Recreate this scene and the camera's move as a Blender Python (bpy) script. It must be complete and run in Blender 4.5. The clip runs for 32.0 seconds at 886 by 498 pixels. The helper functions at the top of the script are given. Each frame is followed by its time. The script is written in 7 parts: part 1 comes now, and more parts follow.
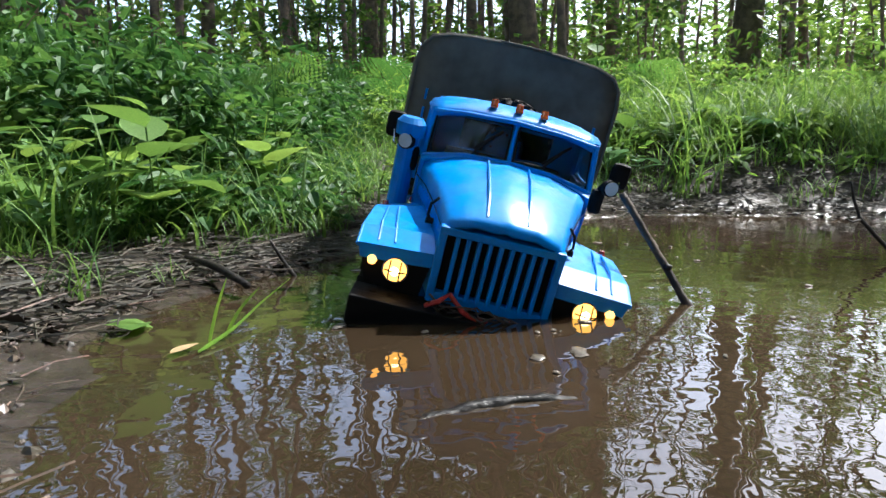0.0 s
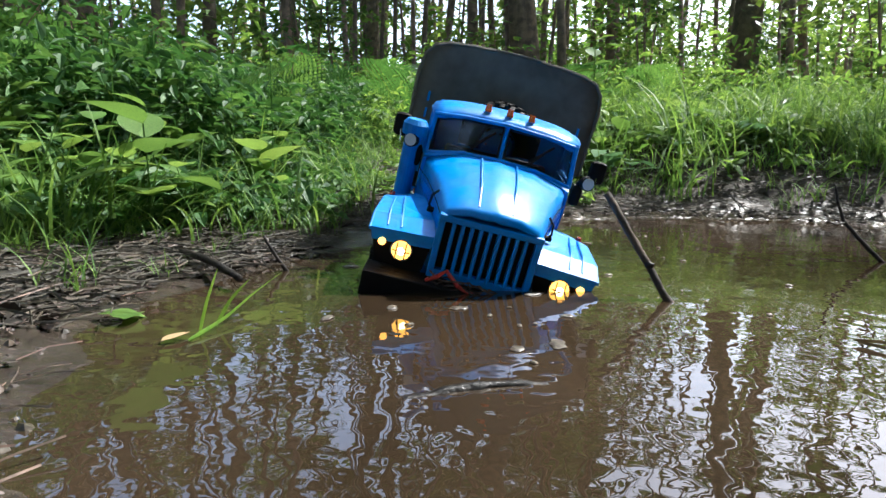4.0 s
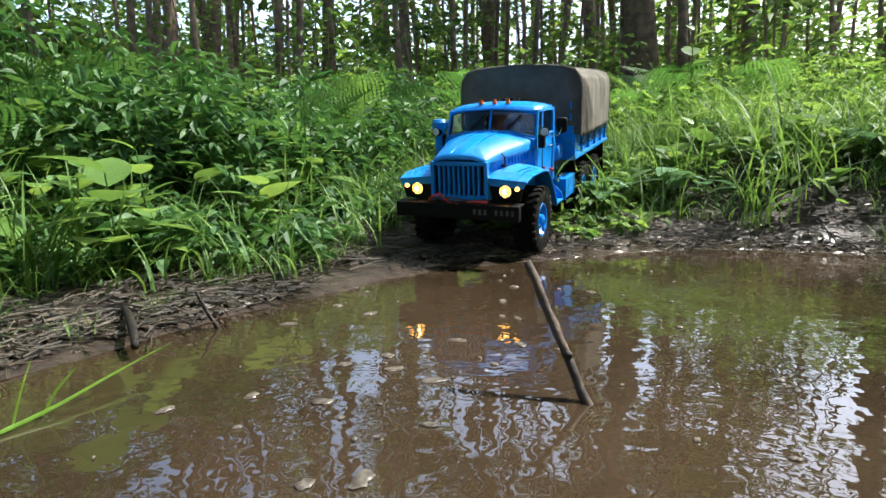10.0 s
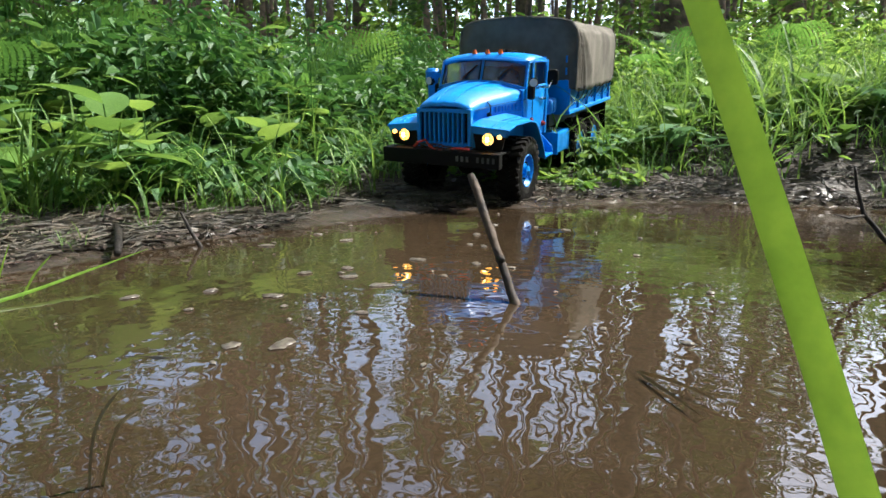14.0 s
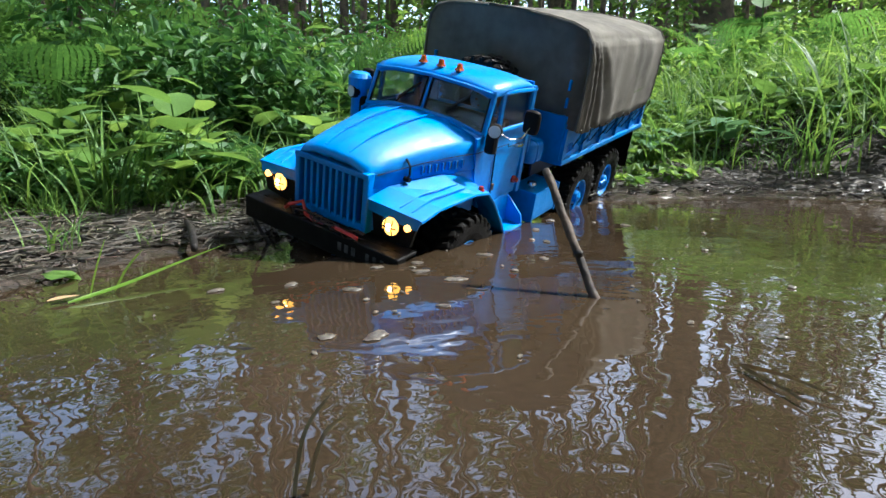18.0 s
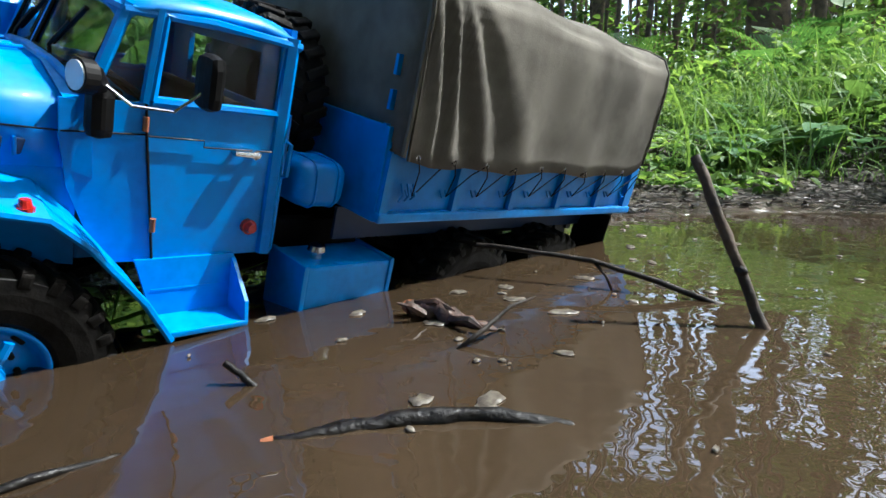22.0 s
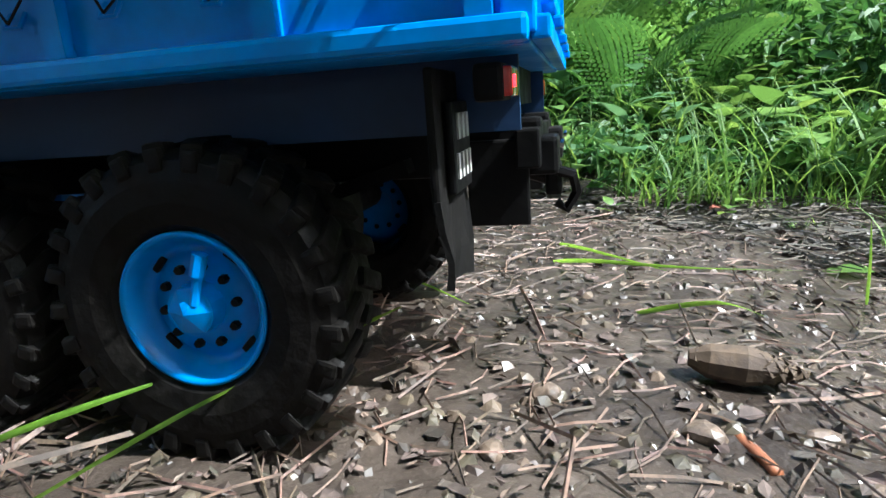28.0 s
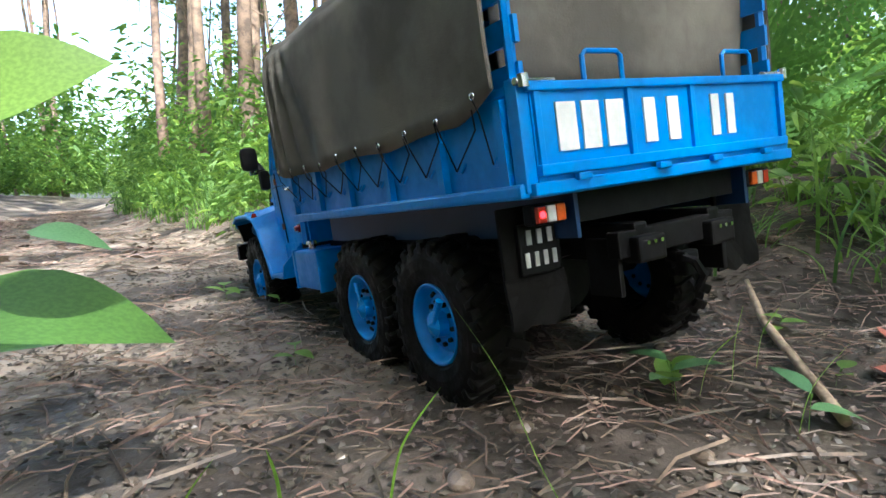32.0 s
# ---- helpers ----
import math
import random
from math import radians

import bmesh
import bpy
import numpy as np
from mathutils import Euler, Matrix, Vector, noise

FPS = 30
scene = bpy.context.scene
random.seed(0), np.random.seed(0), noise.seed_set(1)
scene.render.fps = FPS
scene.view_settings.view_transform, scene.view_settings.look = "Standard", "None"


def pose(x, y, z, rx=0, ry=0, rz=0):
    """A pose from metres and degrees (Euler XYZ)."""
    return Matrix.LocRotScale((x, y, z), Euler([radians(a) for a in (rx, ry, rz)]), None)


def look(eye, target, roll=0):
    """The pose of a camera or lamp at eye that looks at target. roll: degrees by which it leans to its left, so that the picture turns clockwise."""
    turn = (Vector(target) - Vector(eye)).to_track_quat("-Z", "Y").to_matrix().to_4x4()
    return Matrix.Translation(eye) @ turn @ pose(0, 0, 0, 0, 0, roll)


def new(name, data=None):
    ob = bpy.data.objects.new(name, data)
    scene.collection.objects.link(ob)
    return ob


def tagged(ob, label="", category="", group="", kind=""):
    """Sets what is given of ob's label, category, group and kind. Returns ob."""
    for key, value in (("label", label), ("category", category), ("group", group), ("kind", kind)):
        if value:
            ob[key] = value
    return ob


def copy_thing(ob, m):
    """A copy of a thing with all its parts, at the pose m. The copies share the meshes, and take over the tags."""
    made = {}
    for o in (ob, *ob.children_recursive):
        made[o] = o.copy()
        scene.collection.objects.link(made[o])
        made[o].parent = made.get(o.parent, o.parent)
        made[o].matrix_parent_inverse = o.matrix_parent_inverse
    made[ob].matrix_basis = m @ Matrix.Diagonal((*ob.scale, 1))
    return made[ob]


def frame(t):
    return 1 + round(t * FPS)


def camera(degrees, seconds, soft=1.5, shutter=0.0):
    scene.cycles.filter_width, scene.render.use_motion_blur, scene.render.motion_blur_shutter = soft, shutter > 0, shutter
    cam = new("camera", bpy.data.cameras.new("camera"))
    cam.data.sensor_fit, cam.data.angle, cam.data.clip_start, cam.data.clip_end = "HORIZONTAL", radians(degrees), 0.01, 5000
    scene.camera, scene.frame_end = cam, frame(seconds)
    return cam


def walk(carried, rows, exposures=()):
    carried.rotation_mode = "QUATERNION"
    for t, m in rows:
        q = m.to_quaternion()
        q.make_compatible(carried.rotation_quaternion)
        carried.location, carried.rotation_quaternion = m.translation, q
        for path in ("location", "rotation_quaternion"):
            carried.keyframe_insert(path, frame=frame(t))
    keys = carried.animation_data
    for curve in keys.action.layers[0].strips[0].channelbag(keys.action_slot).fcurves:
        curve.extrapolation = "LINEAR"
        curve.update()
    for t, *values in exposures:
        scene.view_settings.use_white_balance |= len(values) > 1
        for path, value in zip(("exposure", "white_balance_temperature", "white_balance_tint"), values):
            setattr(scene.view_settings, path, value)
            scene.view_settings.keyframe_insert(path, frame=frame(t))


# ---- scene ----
cam = camera(72.69, 32.0, soft=1.5)


def view(x, y, z, turn, tilt, lean):
    """A camera pose: place, turn to the left of +y, tilt up, lean to the right, in degrees."""
    return pose(x, y, z, 90 + tilt, 0, turn) @ pose(0, 0, 0, 0, 0, -lean)


walk(cam, [
    (0, view(-0.0384, 0.0019, 0.1362, -0.29, -9.03, 0.23)),
    (1, view(-0.0354, -0.0165, 0.1458, -0.26, -8.90, 0.25)),
    (2, view(-0.0380, -0.0088, 0.1435, 0.26, -8.69, -0.15)),
    (3, view(-0.0288, -0.0071, 0.1305, -0.38, -8.55, -0.27)),
    (3.5, view(-0.0283, -0.0126, 0.1313, -0.37, -8.81, -0.42)),
    (5.5, view(-0.0228, -0.0060, 0.1377, -0.60, -8.45, -0.22)),
    (6, view(-0.0203, -0.0014, 0.1409, -0.78, -7.71, 0.77)),
    (7, view(-0.0175, 0.0036, 0.1464, -1.40, -7.66, 1.16)),
    (8, view(0.0375, 0.0249, 0.1594, -5.66, -8.67, 3.57)),
    (8.5, view(0.0832, 0.0457, 0.1737, -3.70, -9.42, 6.31)),
    (9, view(0.1313, 0.0574, 0.1771, 0.92, -10.13, 5.88)),
    (9.5, view(0.1621, 0.0853, 0.1856, 6.86, -9.50, 2.33)),
    (10, view(0.1706, 0.0955, 0.1824, 11.89, -8.69, 0.83)),
    (11, view(0.2232, 0.0973, 0.1661, 14.39, -9.55, 1.75)),
    (12, view(0.2528, 0.0956, 0.1448, 15.15, -10.37, 0.47)),
    (13, view(0.2672, 0.0746, 0.1489, 14.78, -10.85, 0.67)),
    (14, view(0.2496, 0.0744, 0.1333, 14.98, -11.04, -0.04)),
    (15, view(0.2397, 0.0658, 0.1350, 16.52, -11.42, 0.18)),
    (15.5, view(0.2407, 0.0671, 0.1339, 16.83, -11.49, 0.30)),
    (17.5, view(0.2224, 0.0590, 0.1296, 17.10, -11.35, 0.38)),
    (18, view(0.2134, 0.0580, 0.1321, 17.85, -11.28, 0.61)),
    (19, view(0.2060, 0.0732, 0.1326, 18.58, -10.62, 1.29)),
    (20, view(0.2062, 0.0854, 0.1196, 20.68, -8.51, 4.35)),
    (21, view(0.1576, 0.1306, 0.1152, 20.20, -10.20, 0.85)),
    (22, view(0.1302, 0.1455, 0.1227, 20.85, -10.71, -0.25)),
    (23, view(0.1125, 0.1219, 0.1372, 22.95, -11.05, 0.43)),
    (24, view(0.0997, 0.0776, 0.1466, 26.81, -11.82, 3.02)),
    (24.4, view(0.0933, 0.0639, 0.1529, 28.11, -11.82, 4.27)),
    (26.5, view(0.0097, -0.0781, 0.2056, 34.40, -13.65, -2.42)),
    (27, view(-0.0422, -0.0826, 0.1889, 39.72, -13.58, -0.77)),
    (27.5, view(-0.1089, -0.1018, 0.1695, 47.03, -13.38, 0.96)),
    (28, view(-0.1779, -0.1343, 0.1591, 54.63, -13.33, 2.44)),
    (28.5, view(-0.2663, -0.1758, 0.1581, 63.38, -14.78, 0.77)),
    (29, view(-0.3195, -0.2121, 0.1529, 72.41, -10.94, 0.61)),
    (29.5, view(-0.3592, -0.2440, 0.1569, 78.90, -11.41, 1.48)),
    (30, view(-0.3844, -0.2877, 0.1729, 85.44, -10.57, 0.77)),
    (30.5, view(-0.4226, -0.3448, 0.1685, 90.88, -9.48, 0.68)),
    (31, view(-0.4787, -0.3887, 0.1857, 94.81, -6.96, 1.11)),
    (32, view(-0.5633, -0.5049, 0.1886, 99.36, -5.69, 2.31)),
], exposures=[(0, 2.0, 5900, 8), (10, 2.15, 6150, 8), (13, 2.2, 6200, 8), (15.5, 2.15, 6050, 8), (19, 2.1, 5700, 6), (24.5, 2.35, 5800, 5), (27, 2.6, 5550, 5), (28, 2.65, 5550, 6), (29.5, 2.9, 5550, 6), (31, 2.95, 5700, 5), (32, 2.85, 5800, 5)])

# ---- light ----
SUN_EL, SUN_AZ = 52.0, 55.0      # height, and bearing from +y towards +x
world = bpy.data.worlds.new("world")
scene.world = world
world.use_nodes = True
wn = world.node_tree.nodes
sky = wn.new("ShaderNodeTexSky")
sky.sky_type = 'NISHITA'
sky.sun_disc = False
sky.sun_elevation, sky.sun_rotation = radians(SUN_EL), radians(SUN_AZ)
sky.air_density, sky.dust_density, sky.ozone_density = 1.0, 4.5, 1.0
wn["Background"].inputs[1].default_value = 0.15
world.node_tree.links.new(sky.outputs[0], wn["Background"].inputs[0])
sun_data = bpy.data.lights.new("sun", 'SUN')
sun_data.energy, sun_data.angle, sun_data.color = 2.4, radians(0.6), (1.0, 0.95, 0.87)
sun = new("sun", sun_data)
sun.matrix_basis = look((40 * math.sin(radians(SUN_AZ)), 40 * math.cos(radians(SUN_AZ)), 40 * math.tan(radians(SUN_EL))), (0, 0, 0))


# ---- materials ----
def material(name, a, b=None, rough=0.6, metal=0.0, scale=30.0, detail=6.0, bump=0.0, bump_scale=None, spec=0.5,
             coat=0.0, translucent=0.0, vary=0.0, fine=0.3, rough_to=None, island=False):
    """Two-colour procedural surface: blotches at scale, fine grain six times smaller, relief and per-object variation."""
    m = bpy.data.materials.new(name)
    m.use_nodes = True
    t = m.node_tree
    n, ln = t.nodes, t.links
    p = n["Principled BSDF"]
    b = b or tuple(c * 0.7 for c in a)
    geo = n.new("ShaderNodeTexCoord")
    big = n.new("ShaderNodeTexNoise")
    big.inputs["Scale"].default_value, big.inputs["Detail"].default_value = scale, detail
    ln.new(geo.outputs["Object"], big.inputs["Vector"])
    small = n.new("ShaderNodeTexNoise")
    small.inputs["Scale"].default_value, small.inputs["Detail"].default_value = scale * 6, 3
    ln.new(geo.outputs["Object"], small.inputs["Vector"])
    add = n.new("ShaderNodeMath")
    add.operation = 'MULTIPLY_ADD'
    ln.new(small.outputs[0], add.inputs[0])
    add.inputs[1].default_value = fine
    ln.new(big.outputs[0], add.inputs[2])
    ramp = n.new("ShaderNodeValToRGB")
    e = ramp.color_ramp.elements
    e[0].position, e[1].position = 0.38 + fine * 0.5, 0.62 + fine * 0.5
    e[0].color, e[1].color = (*a, 1), (*b, 1)
    ln.new(add.outputs[0], ramp.inputs[0])
    out = ramp.outputs[0]
    if vary or island:
        src = n.new("ShaderNodeNewGeometry").outputs["Random Per Island"] if island else n.new("ShaderNodeObjectInfo").outputs["Random"]
        mr = n.new("ShaderNodeMapRange")
        ln.new(src, mr.inputs[0])
        mr.inputs[3].default_value, mr.inputs[4].default_value = 1 - vary, 1 + vary
        hsv = n.new("ShaderNodeHueSaturation")
        ln.new(mr.outputs[0], hsv.inputs["Value"])
        mh = n.new("ShaderNodeMapRange")
        ln.new(src, mh.inputs[0])
        mh.inputs[3].default_value, mh.inputs[4].default_value = 0.5 + vary * 0.05, 0.5 - vary * 0.05
        ln.new(mh.outputs[0], hsv.inputs["Hue"])
        ln.new(out, hsv.inputs["Color"])
        out = hsv.outputs[0]
    ln.new(out, p.inputs["Base Color"])
    p.inputs["Roughness"].default_value, p.inputs["Metallic"].default_value = rough, metal
    p.inputs["Specular IOR Level"].default_value = spec
    p.inputs["Coat Weight"].default_value = coat
    p.inputs["Coat Roughness"].default_value = 0.12
    if rough_to is not None:
        mr = n.new("ShaderNodeMapRange")
        ln.new(add.outputs[0], mr.inputs[0])
        mr.inputs[1].default_value, mr.inputs[2].default_value = 0.35 + fine * 0.5, 0.65 + fine * 0.5
        mr.inputs[3].default_value, mr.inputs[4].default_value = rough, rough_to
        ln.new(mr.outputs[0], p.inputs["Roughness"])
    if bump:
        bm_ = n.new("ShaderNodeBump")
        bm_.inputs["Strength"].default_value, bm_.inputs["Distance"].default_value = bump, 0.3 / (bump_scale or scale)
        tex = n.new("ShaderNodeTexNoise")
        tex.inputs["Scale"].default_value, tex.inputs["Detail"].default_value = bump_scale or scale, 6
        ln.new(geo.outputs["Object"], tex.inputs["Vector"])
        ln.new(tex.outputs[0], bm_.inputs["Height"])
        ln.new(bm_.outputs[0], p.inputs["Normal"])
    if translucent:
        tr = n.new("ShaderNodeBsdfTranslucent")
        hs = n.new("ShaderNodeHueSaturation")
        hs.inputs["Value"].default_value, hs.inputs["Hue"].default_value = 1.5, 0.48
        ln.new(out, hs.inputs["Color"])
        ln.new(hs.outputs[0], tr.inputs[0])
        mix = n.new("ShaderNodeMixShader")
        mix.inputs[0].default_value = translucent
        ln.new(p.outputs[0], mix.inputs[1])
        ln.new(tr.outputs[0], mix.inputs[2])
        ln.new(mix.outputs[0], n["Material Output"].inputs[0])
    return m


def glow(name, colour, strength):
    m = bpy.data.materials.new(name)
    m.use_nodes = True
    p = m.node_tree.nodes["Principled BSDF"]
    p.inputs["Base Color"].default_value = (*colour, 1)
    p.inputs["Emission Color"].default_value = (*colour, 1)
    p.inputs["Emission Strength"].default_value = strength
    p.inputs["Roughness"].default_value = 0.2
    return m


BLUE = material("blue_paint", (0.001, 0.215, 0.66), (0.001, 0.175, 0.56), rough=0.30, scale=25, bump=0.06, bump_scale=90, coat=0.04, rough_to=0.52, fine=0.5, spec=0.4)
BLACK = material("black_paint", (0.002, 0.002, 0.0022), (0.0045, 0.004, 0.004), rough=0.5, scale=60, bump=0.15, spec=0.16, rough_to=0.7)
FLAP = material("black_flap", (0.0018, 0.0018, 0.0018), (0.004, 0.0036, 0.0032), rough=0.6, scale=40, bump=0.3, bump_scale=90, spec=0.12, rough_to=0.85)
RUBBER = material("wet_rubber", (0.0028, 0.0026, 0.0024), (0.008, 0.0068, 0.0058), rough=0.32, scale=50, bump=0.4, bump_scale=200, rough_to=0.9, spec=0.12)
CANVAS = material("canvas", (0.158, 0.145, 0.122), (0.100, 0.092, 0.078), rough=0.95, scale=11, bump=0.5, bump_scale=700, spec=0.15)
GLASS = bpy.data.materials.new("cab_glass")
GLASS.use_nodes = True
gp = GLASS.node_tree.nodes["Principled BSDF"]
gp.inputs["Base Color"].default_value = (0.75, 0.8, 0.8, 1)
gp.inputs["Roughness"].default_value, gp.inputs["Transmission Weight"].default_value, gp.inputs["IOR"].default_value = 0.03, 1.0, 1.45
# blue paint with recess shade put into its colour
SHADED_BLUE = material("shaded_blue_paint", (0.002, 0.026, 0.085), (0.002, 0.02, 0.065), rough=0.5, scale=30)
CHROME = material("chrome", (0.7, 0.7, 0.7), (0.5, 0.5, 0.5), rough=0.15, metal=1.0, scale=80)
INTERIOR = material("cab_interior", (0.02, 0.02, 0.022), (0.035, 0.035, 0.035), rough=0.8, scale=40)
WHITE = material("white_lettering", (0.8, 0.8, 0.78), (0.68, 0.68, 0.66), rough=0.5, scale=60)
DULL_WHITE = material("worn_lettering", (0.42, 0.42, 0.40), (0.30, 0.30, 0.28), rough=0.6, scale=90)
GREY_MARK = material("faded_marks", (0.085, 0.085, 0.08), (0.04, 0.04, 0.038), rough=0.6, scale=90)
HEADLIGHT = glow("headlight_glow", (1.0, 0.45, 0.065), 1.25)
SIDELIGHT = glow("sidelight_glow", (1.0, 0.42, 0.07), 1.5)
BULB = glow("bulb_glow", (1.0, 0.72, 0.30), 5.0)
TAIL_ON = glow("tail_glow", (1.0, 0.02, 0.03), 1.0)
RED_LENS = material("red_lens", (0.45, 0.02, 0.015), (0.35, 0.015, 0.01), rough=0.12, scale=60, coat=0.6)
ORANGE_LENS = material("orange_lens", (0.75, 0.13, 0.02), (0.6, 0.09, 0.015), rough=0.15, scale=60, coat=0.6)
CLEAR_LENS = material("clear_lens", (0.6, 0.6, 0.58), (0.5, 0.5, 0.48), rough=0.12, scale=60, coat=0.6)
WIRE_RED = material("red_wire", (0.5, 0.03, 0.02), rough=0.4, scale=60)
WIRE_BROWN = material("dark_cord", (0.05, 0.028, 0.02), rough=0.7, scale=80)
BARK = material("pine_bark", (0.25, 0.175, 0.125), (0.12, 0.09, 0.07), rough=0.95, scale=14, bump=0.9, bump_scale=22, vary=0.3)
WET_WOOD = material("wet_wood", (0.014, 0.0095, 0.0065), (0.006, 0.0045, 0.0035), rough=0.55, scale=60, bump=0.8, bump_scale=120, rough_to=0.85, spec=0.3)
SUNK_WOOD = material("sunk_wood", (0.0065, 0.0046, 0.0034), (0.003, 0.0022, 0.0018), rough=0.28, scale=60, bump=1.0, bump_scale=160, rough_to=0.7, spec=0.3)
DRY_WOOD = material("dry_wood", (0.22, 0.15, 0.09), (0.09, 0.06, 0.04), rough=0.8, scale=70, bump=0.6, bump_scale=150, vary=0.35)
STICK_BARK = material("stick_bark", (0.070, 0.045, 0.028), (0.018, 0.012, 0.009), rough=0.75, scale=55, bump=0.8, bump_scale=110)
CUT_WOOD = material("cut_wood", (0.30, 0.10, 0.035), (0.18, 0.06, 0.024), rough=0.6, scale=80)
LEAF = material("leaf_green", (0.070, 0.16, 0.026), (0.045, 0.115, 0.018), rough=0.5, scale=40, vary=0.3, translucent=0.35)
LEAF_FERN = material("fern_green", (0.070, 0.175, 0.030), (0.045, 0.125, 0.022), rough=0.6, scale=30, vary=0.3, translucent=0.45)
LEAF_LIGHT = material("leaf_light", (0.125, 0.235, 0.042), (0.09, 0.18, 0.032), rough=0.5, scale=40, vary=0.3, translucent=0.4)
LEAF_BLUE = material("leaf_bluegreen", (0.085, 0.19, 0.075), (0.06, 0.145, 0.055), rough=0.5, scale=40, vary=0.2, translucent=0.3)
GRASS = material("grass_green", (0.110, 0.215, 0.036), (0.065, 0.145, 0.026), rough=0.6, scale=30, vary=0.35, translucent=0.4, island=True)
STRAW = material("dry_straw", (0.34, 0.25, 0.12), (0.22, 0.15, 0.07), rough=0.7, scale=60, vary=0.3)
NEEDLE = material("pine_litter", (0.165, 0.108, 0.074), (0.065, 0.045, 0.034), rough=0.6, scale=60, vary=0.5, island=True)
CROWN = material("crown_green", (0.065, 0.14, 0.024), (0.04, 0.10, 0.017), rough=0.5, scale=3, vary=0.35, translucent=0.45, island=True)
CROWN_LIGHT = material("crown_light", (0.13, 0.225, 0.035), (0.085, 0.165, 0.026), rough=0.5, scale=3, vary=0.35, translucent=0.5, island=True)
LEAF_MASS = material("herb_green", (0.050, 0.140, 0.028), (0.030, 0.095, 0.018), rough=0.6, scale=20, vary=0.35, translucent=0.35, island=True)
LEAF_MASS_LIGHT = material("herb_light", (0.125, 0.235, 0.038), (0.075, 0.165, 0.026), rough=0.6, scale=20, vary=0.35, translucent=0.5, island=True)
STONE = material("pebble", (0.12, 0.095, 0.065), (0.055, 0.043, 0.03), rough=0.35, scale=80, bump=0.3, vary=0.4, island=True)
FOAM = material("foam", (0.16, 0.14, 0.11), (0.06, 0.048, 0.036), rough=0.4, scale=200, bump=0.6, bump_scale=500, translucent=0.2)
CONE = material("pine_cone", (0.09, 0.06, 0.035), (0.05, 0.033, 0.022), rough=0.8, scale=90, bump=0.4)
YELLOW = material("yellow_petal", (0.75, 0.5, 0.02), rough=0.5, scale=60)
RED_LEAF = material("dead_red_leaf", (0.30, 0.08, 0.05), (0.2, 0.06, 0.04), rough=0.5, scale=60)


def ground_material():
    """Wet mud near the water, litter and sun-lightened soil farther up, all by the place itself."""
    m = material("mud", (0.026, 0.0195, 0.015), (0.060, 0.047, 0.037), rough=0.55, scale=9, detail=10, bump=1.0, bump_scale=38, fine=0.5, spec=0.28)
    t = m.node_tree
    n, ln = t.nodes, t.links
    p = n["Principled BSDF"]
    geo = n.new("ShaderNodeNewGeometry")
    sep = n.new("ShaderNodeSeparateXYZ")
    ln.new(geo.outputs["Position"], sep.inputs[0])
    mr = n.new("ShaderNodeMapRange")          # wet shine in the lowest centimetres
    ln.new(sep.outputs[2], mr.inputs[0])
    mr.inputs[1].default_value, mr.inputs[2].default_value = 0.004, 0.05
    mr.inputs[3].default_value, mr.inputs[4].default_value = 0.16, 0.75
    ln.new(mr.outputs[0], p.inputs["Roughness"])
    dry = n.new("ShaderNodeMapRange")         # trodden dry earth away from the puddle, its pale patches also painting sunlight
    ln.new(sep.outputs[1], dry.inputs[0])
    dry.inputs[1].default_value, dry.inputs[2].default_value = -0.30, -0.95
    patch = n.new("ShaderNodeTexNoise")
    patch.inputs["Scale"].default_value, patch.inputs["Detail"].default_value = 5.0, 6
    ln.new(geo.outputs["Position"], patch.inputs["Vector"])
    edge = n.new("ShaderNodeMapRange")
    ln.new(patch.outputs[0], edge.inputs[0])
    edge.inputs[1].default_value, edge.inputs[2].default_value = 0.40, 0.60
    amount = n.new("ShaderNodeMath")
    amount.operation = 'MULTIPLY'
    ln.new(dry.outputs[0], amount.inputs[0])
    ln.new(edge.outputs[0], amount.inputs[1])
    mix = n.new("ShaderNodeMix")
    mix.data_type = 'RGBA'
    ln.new(amount.outputs[0], mix.inputs["Factor"])
    ln.new(p.inputs["Base Color"].links[0].from_socket, mix.inputs["A"])
    mix.inputs["B"].default_value = (0.23, 0.185, 0.145, 1)
    ln.new(mix.outputs["Result"], p.inputs["Base Color"])
    return m


MUD = ground_material()


def water_material():
    m = bpy.data.materials.new("muddy_water")
    m.use_nodes = True
    t = m.node_tree
    n, ln = t.nodes, t.links
    p = n["Principled BSDF"]
    p.inputs["IOR"].default_value, p.inputs["Roughness"].default_value = 1.55, 0.004
    geo = n.new("ShaderNodeTexCoord")
    big = n.new("ShaderNodeTexNoise")
    big.inputs["Scale"].default_value, big.inputs["Detail"].default_value = 2.2, 4
    ln.new(geo.outputs["Object"], big.inputs["Vector"])
    ramp = n.new("ShaderNodeValToRGB")
    e = ramp.color_ramp.elements
    e[0].position, e[1].position = 0.35, 0.65
    e[0].color, e[1].color = (0.020, 0.0132, 0.0074, 1), (0.045, 0.0305, 0.0175, 1)
    ln.new(big.outputs[0], ramp.inputs[0])
    ln.new(ramp.outputs[0], p.inputs["Base Color"])
    wave = n.new("ShaderNodeTexNoise")
    wave.inputs["Scale"].default_value, wave.inputs["Detail"].default_value = 15, 3.0
    ln.new(geo.outputs["Object"], wave.inputs["Vector"])
    bump = n.new("ShaderNodeBump")
    bump.inputs["Strength"].default_value, bump.inputs["Distance"].default_value = 0.19, 0.0085
    ln.new(wave.outputs[0], bump.inputs["Height"])
    ln.new(bump.outputs[0], p.inputs["Normal"])
    return m


WATER = water_material()


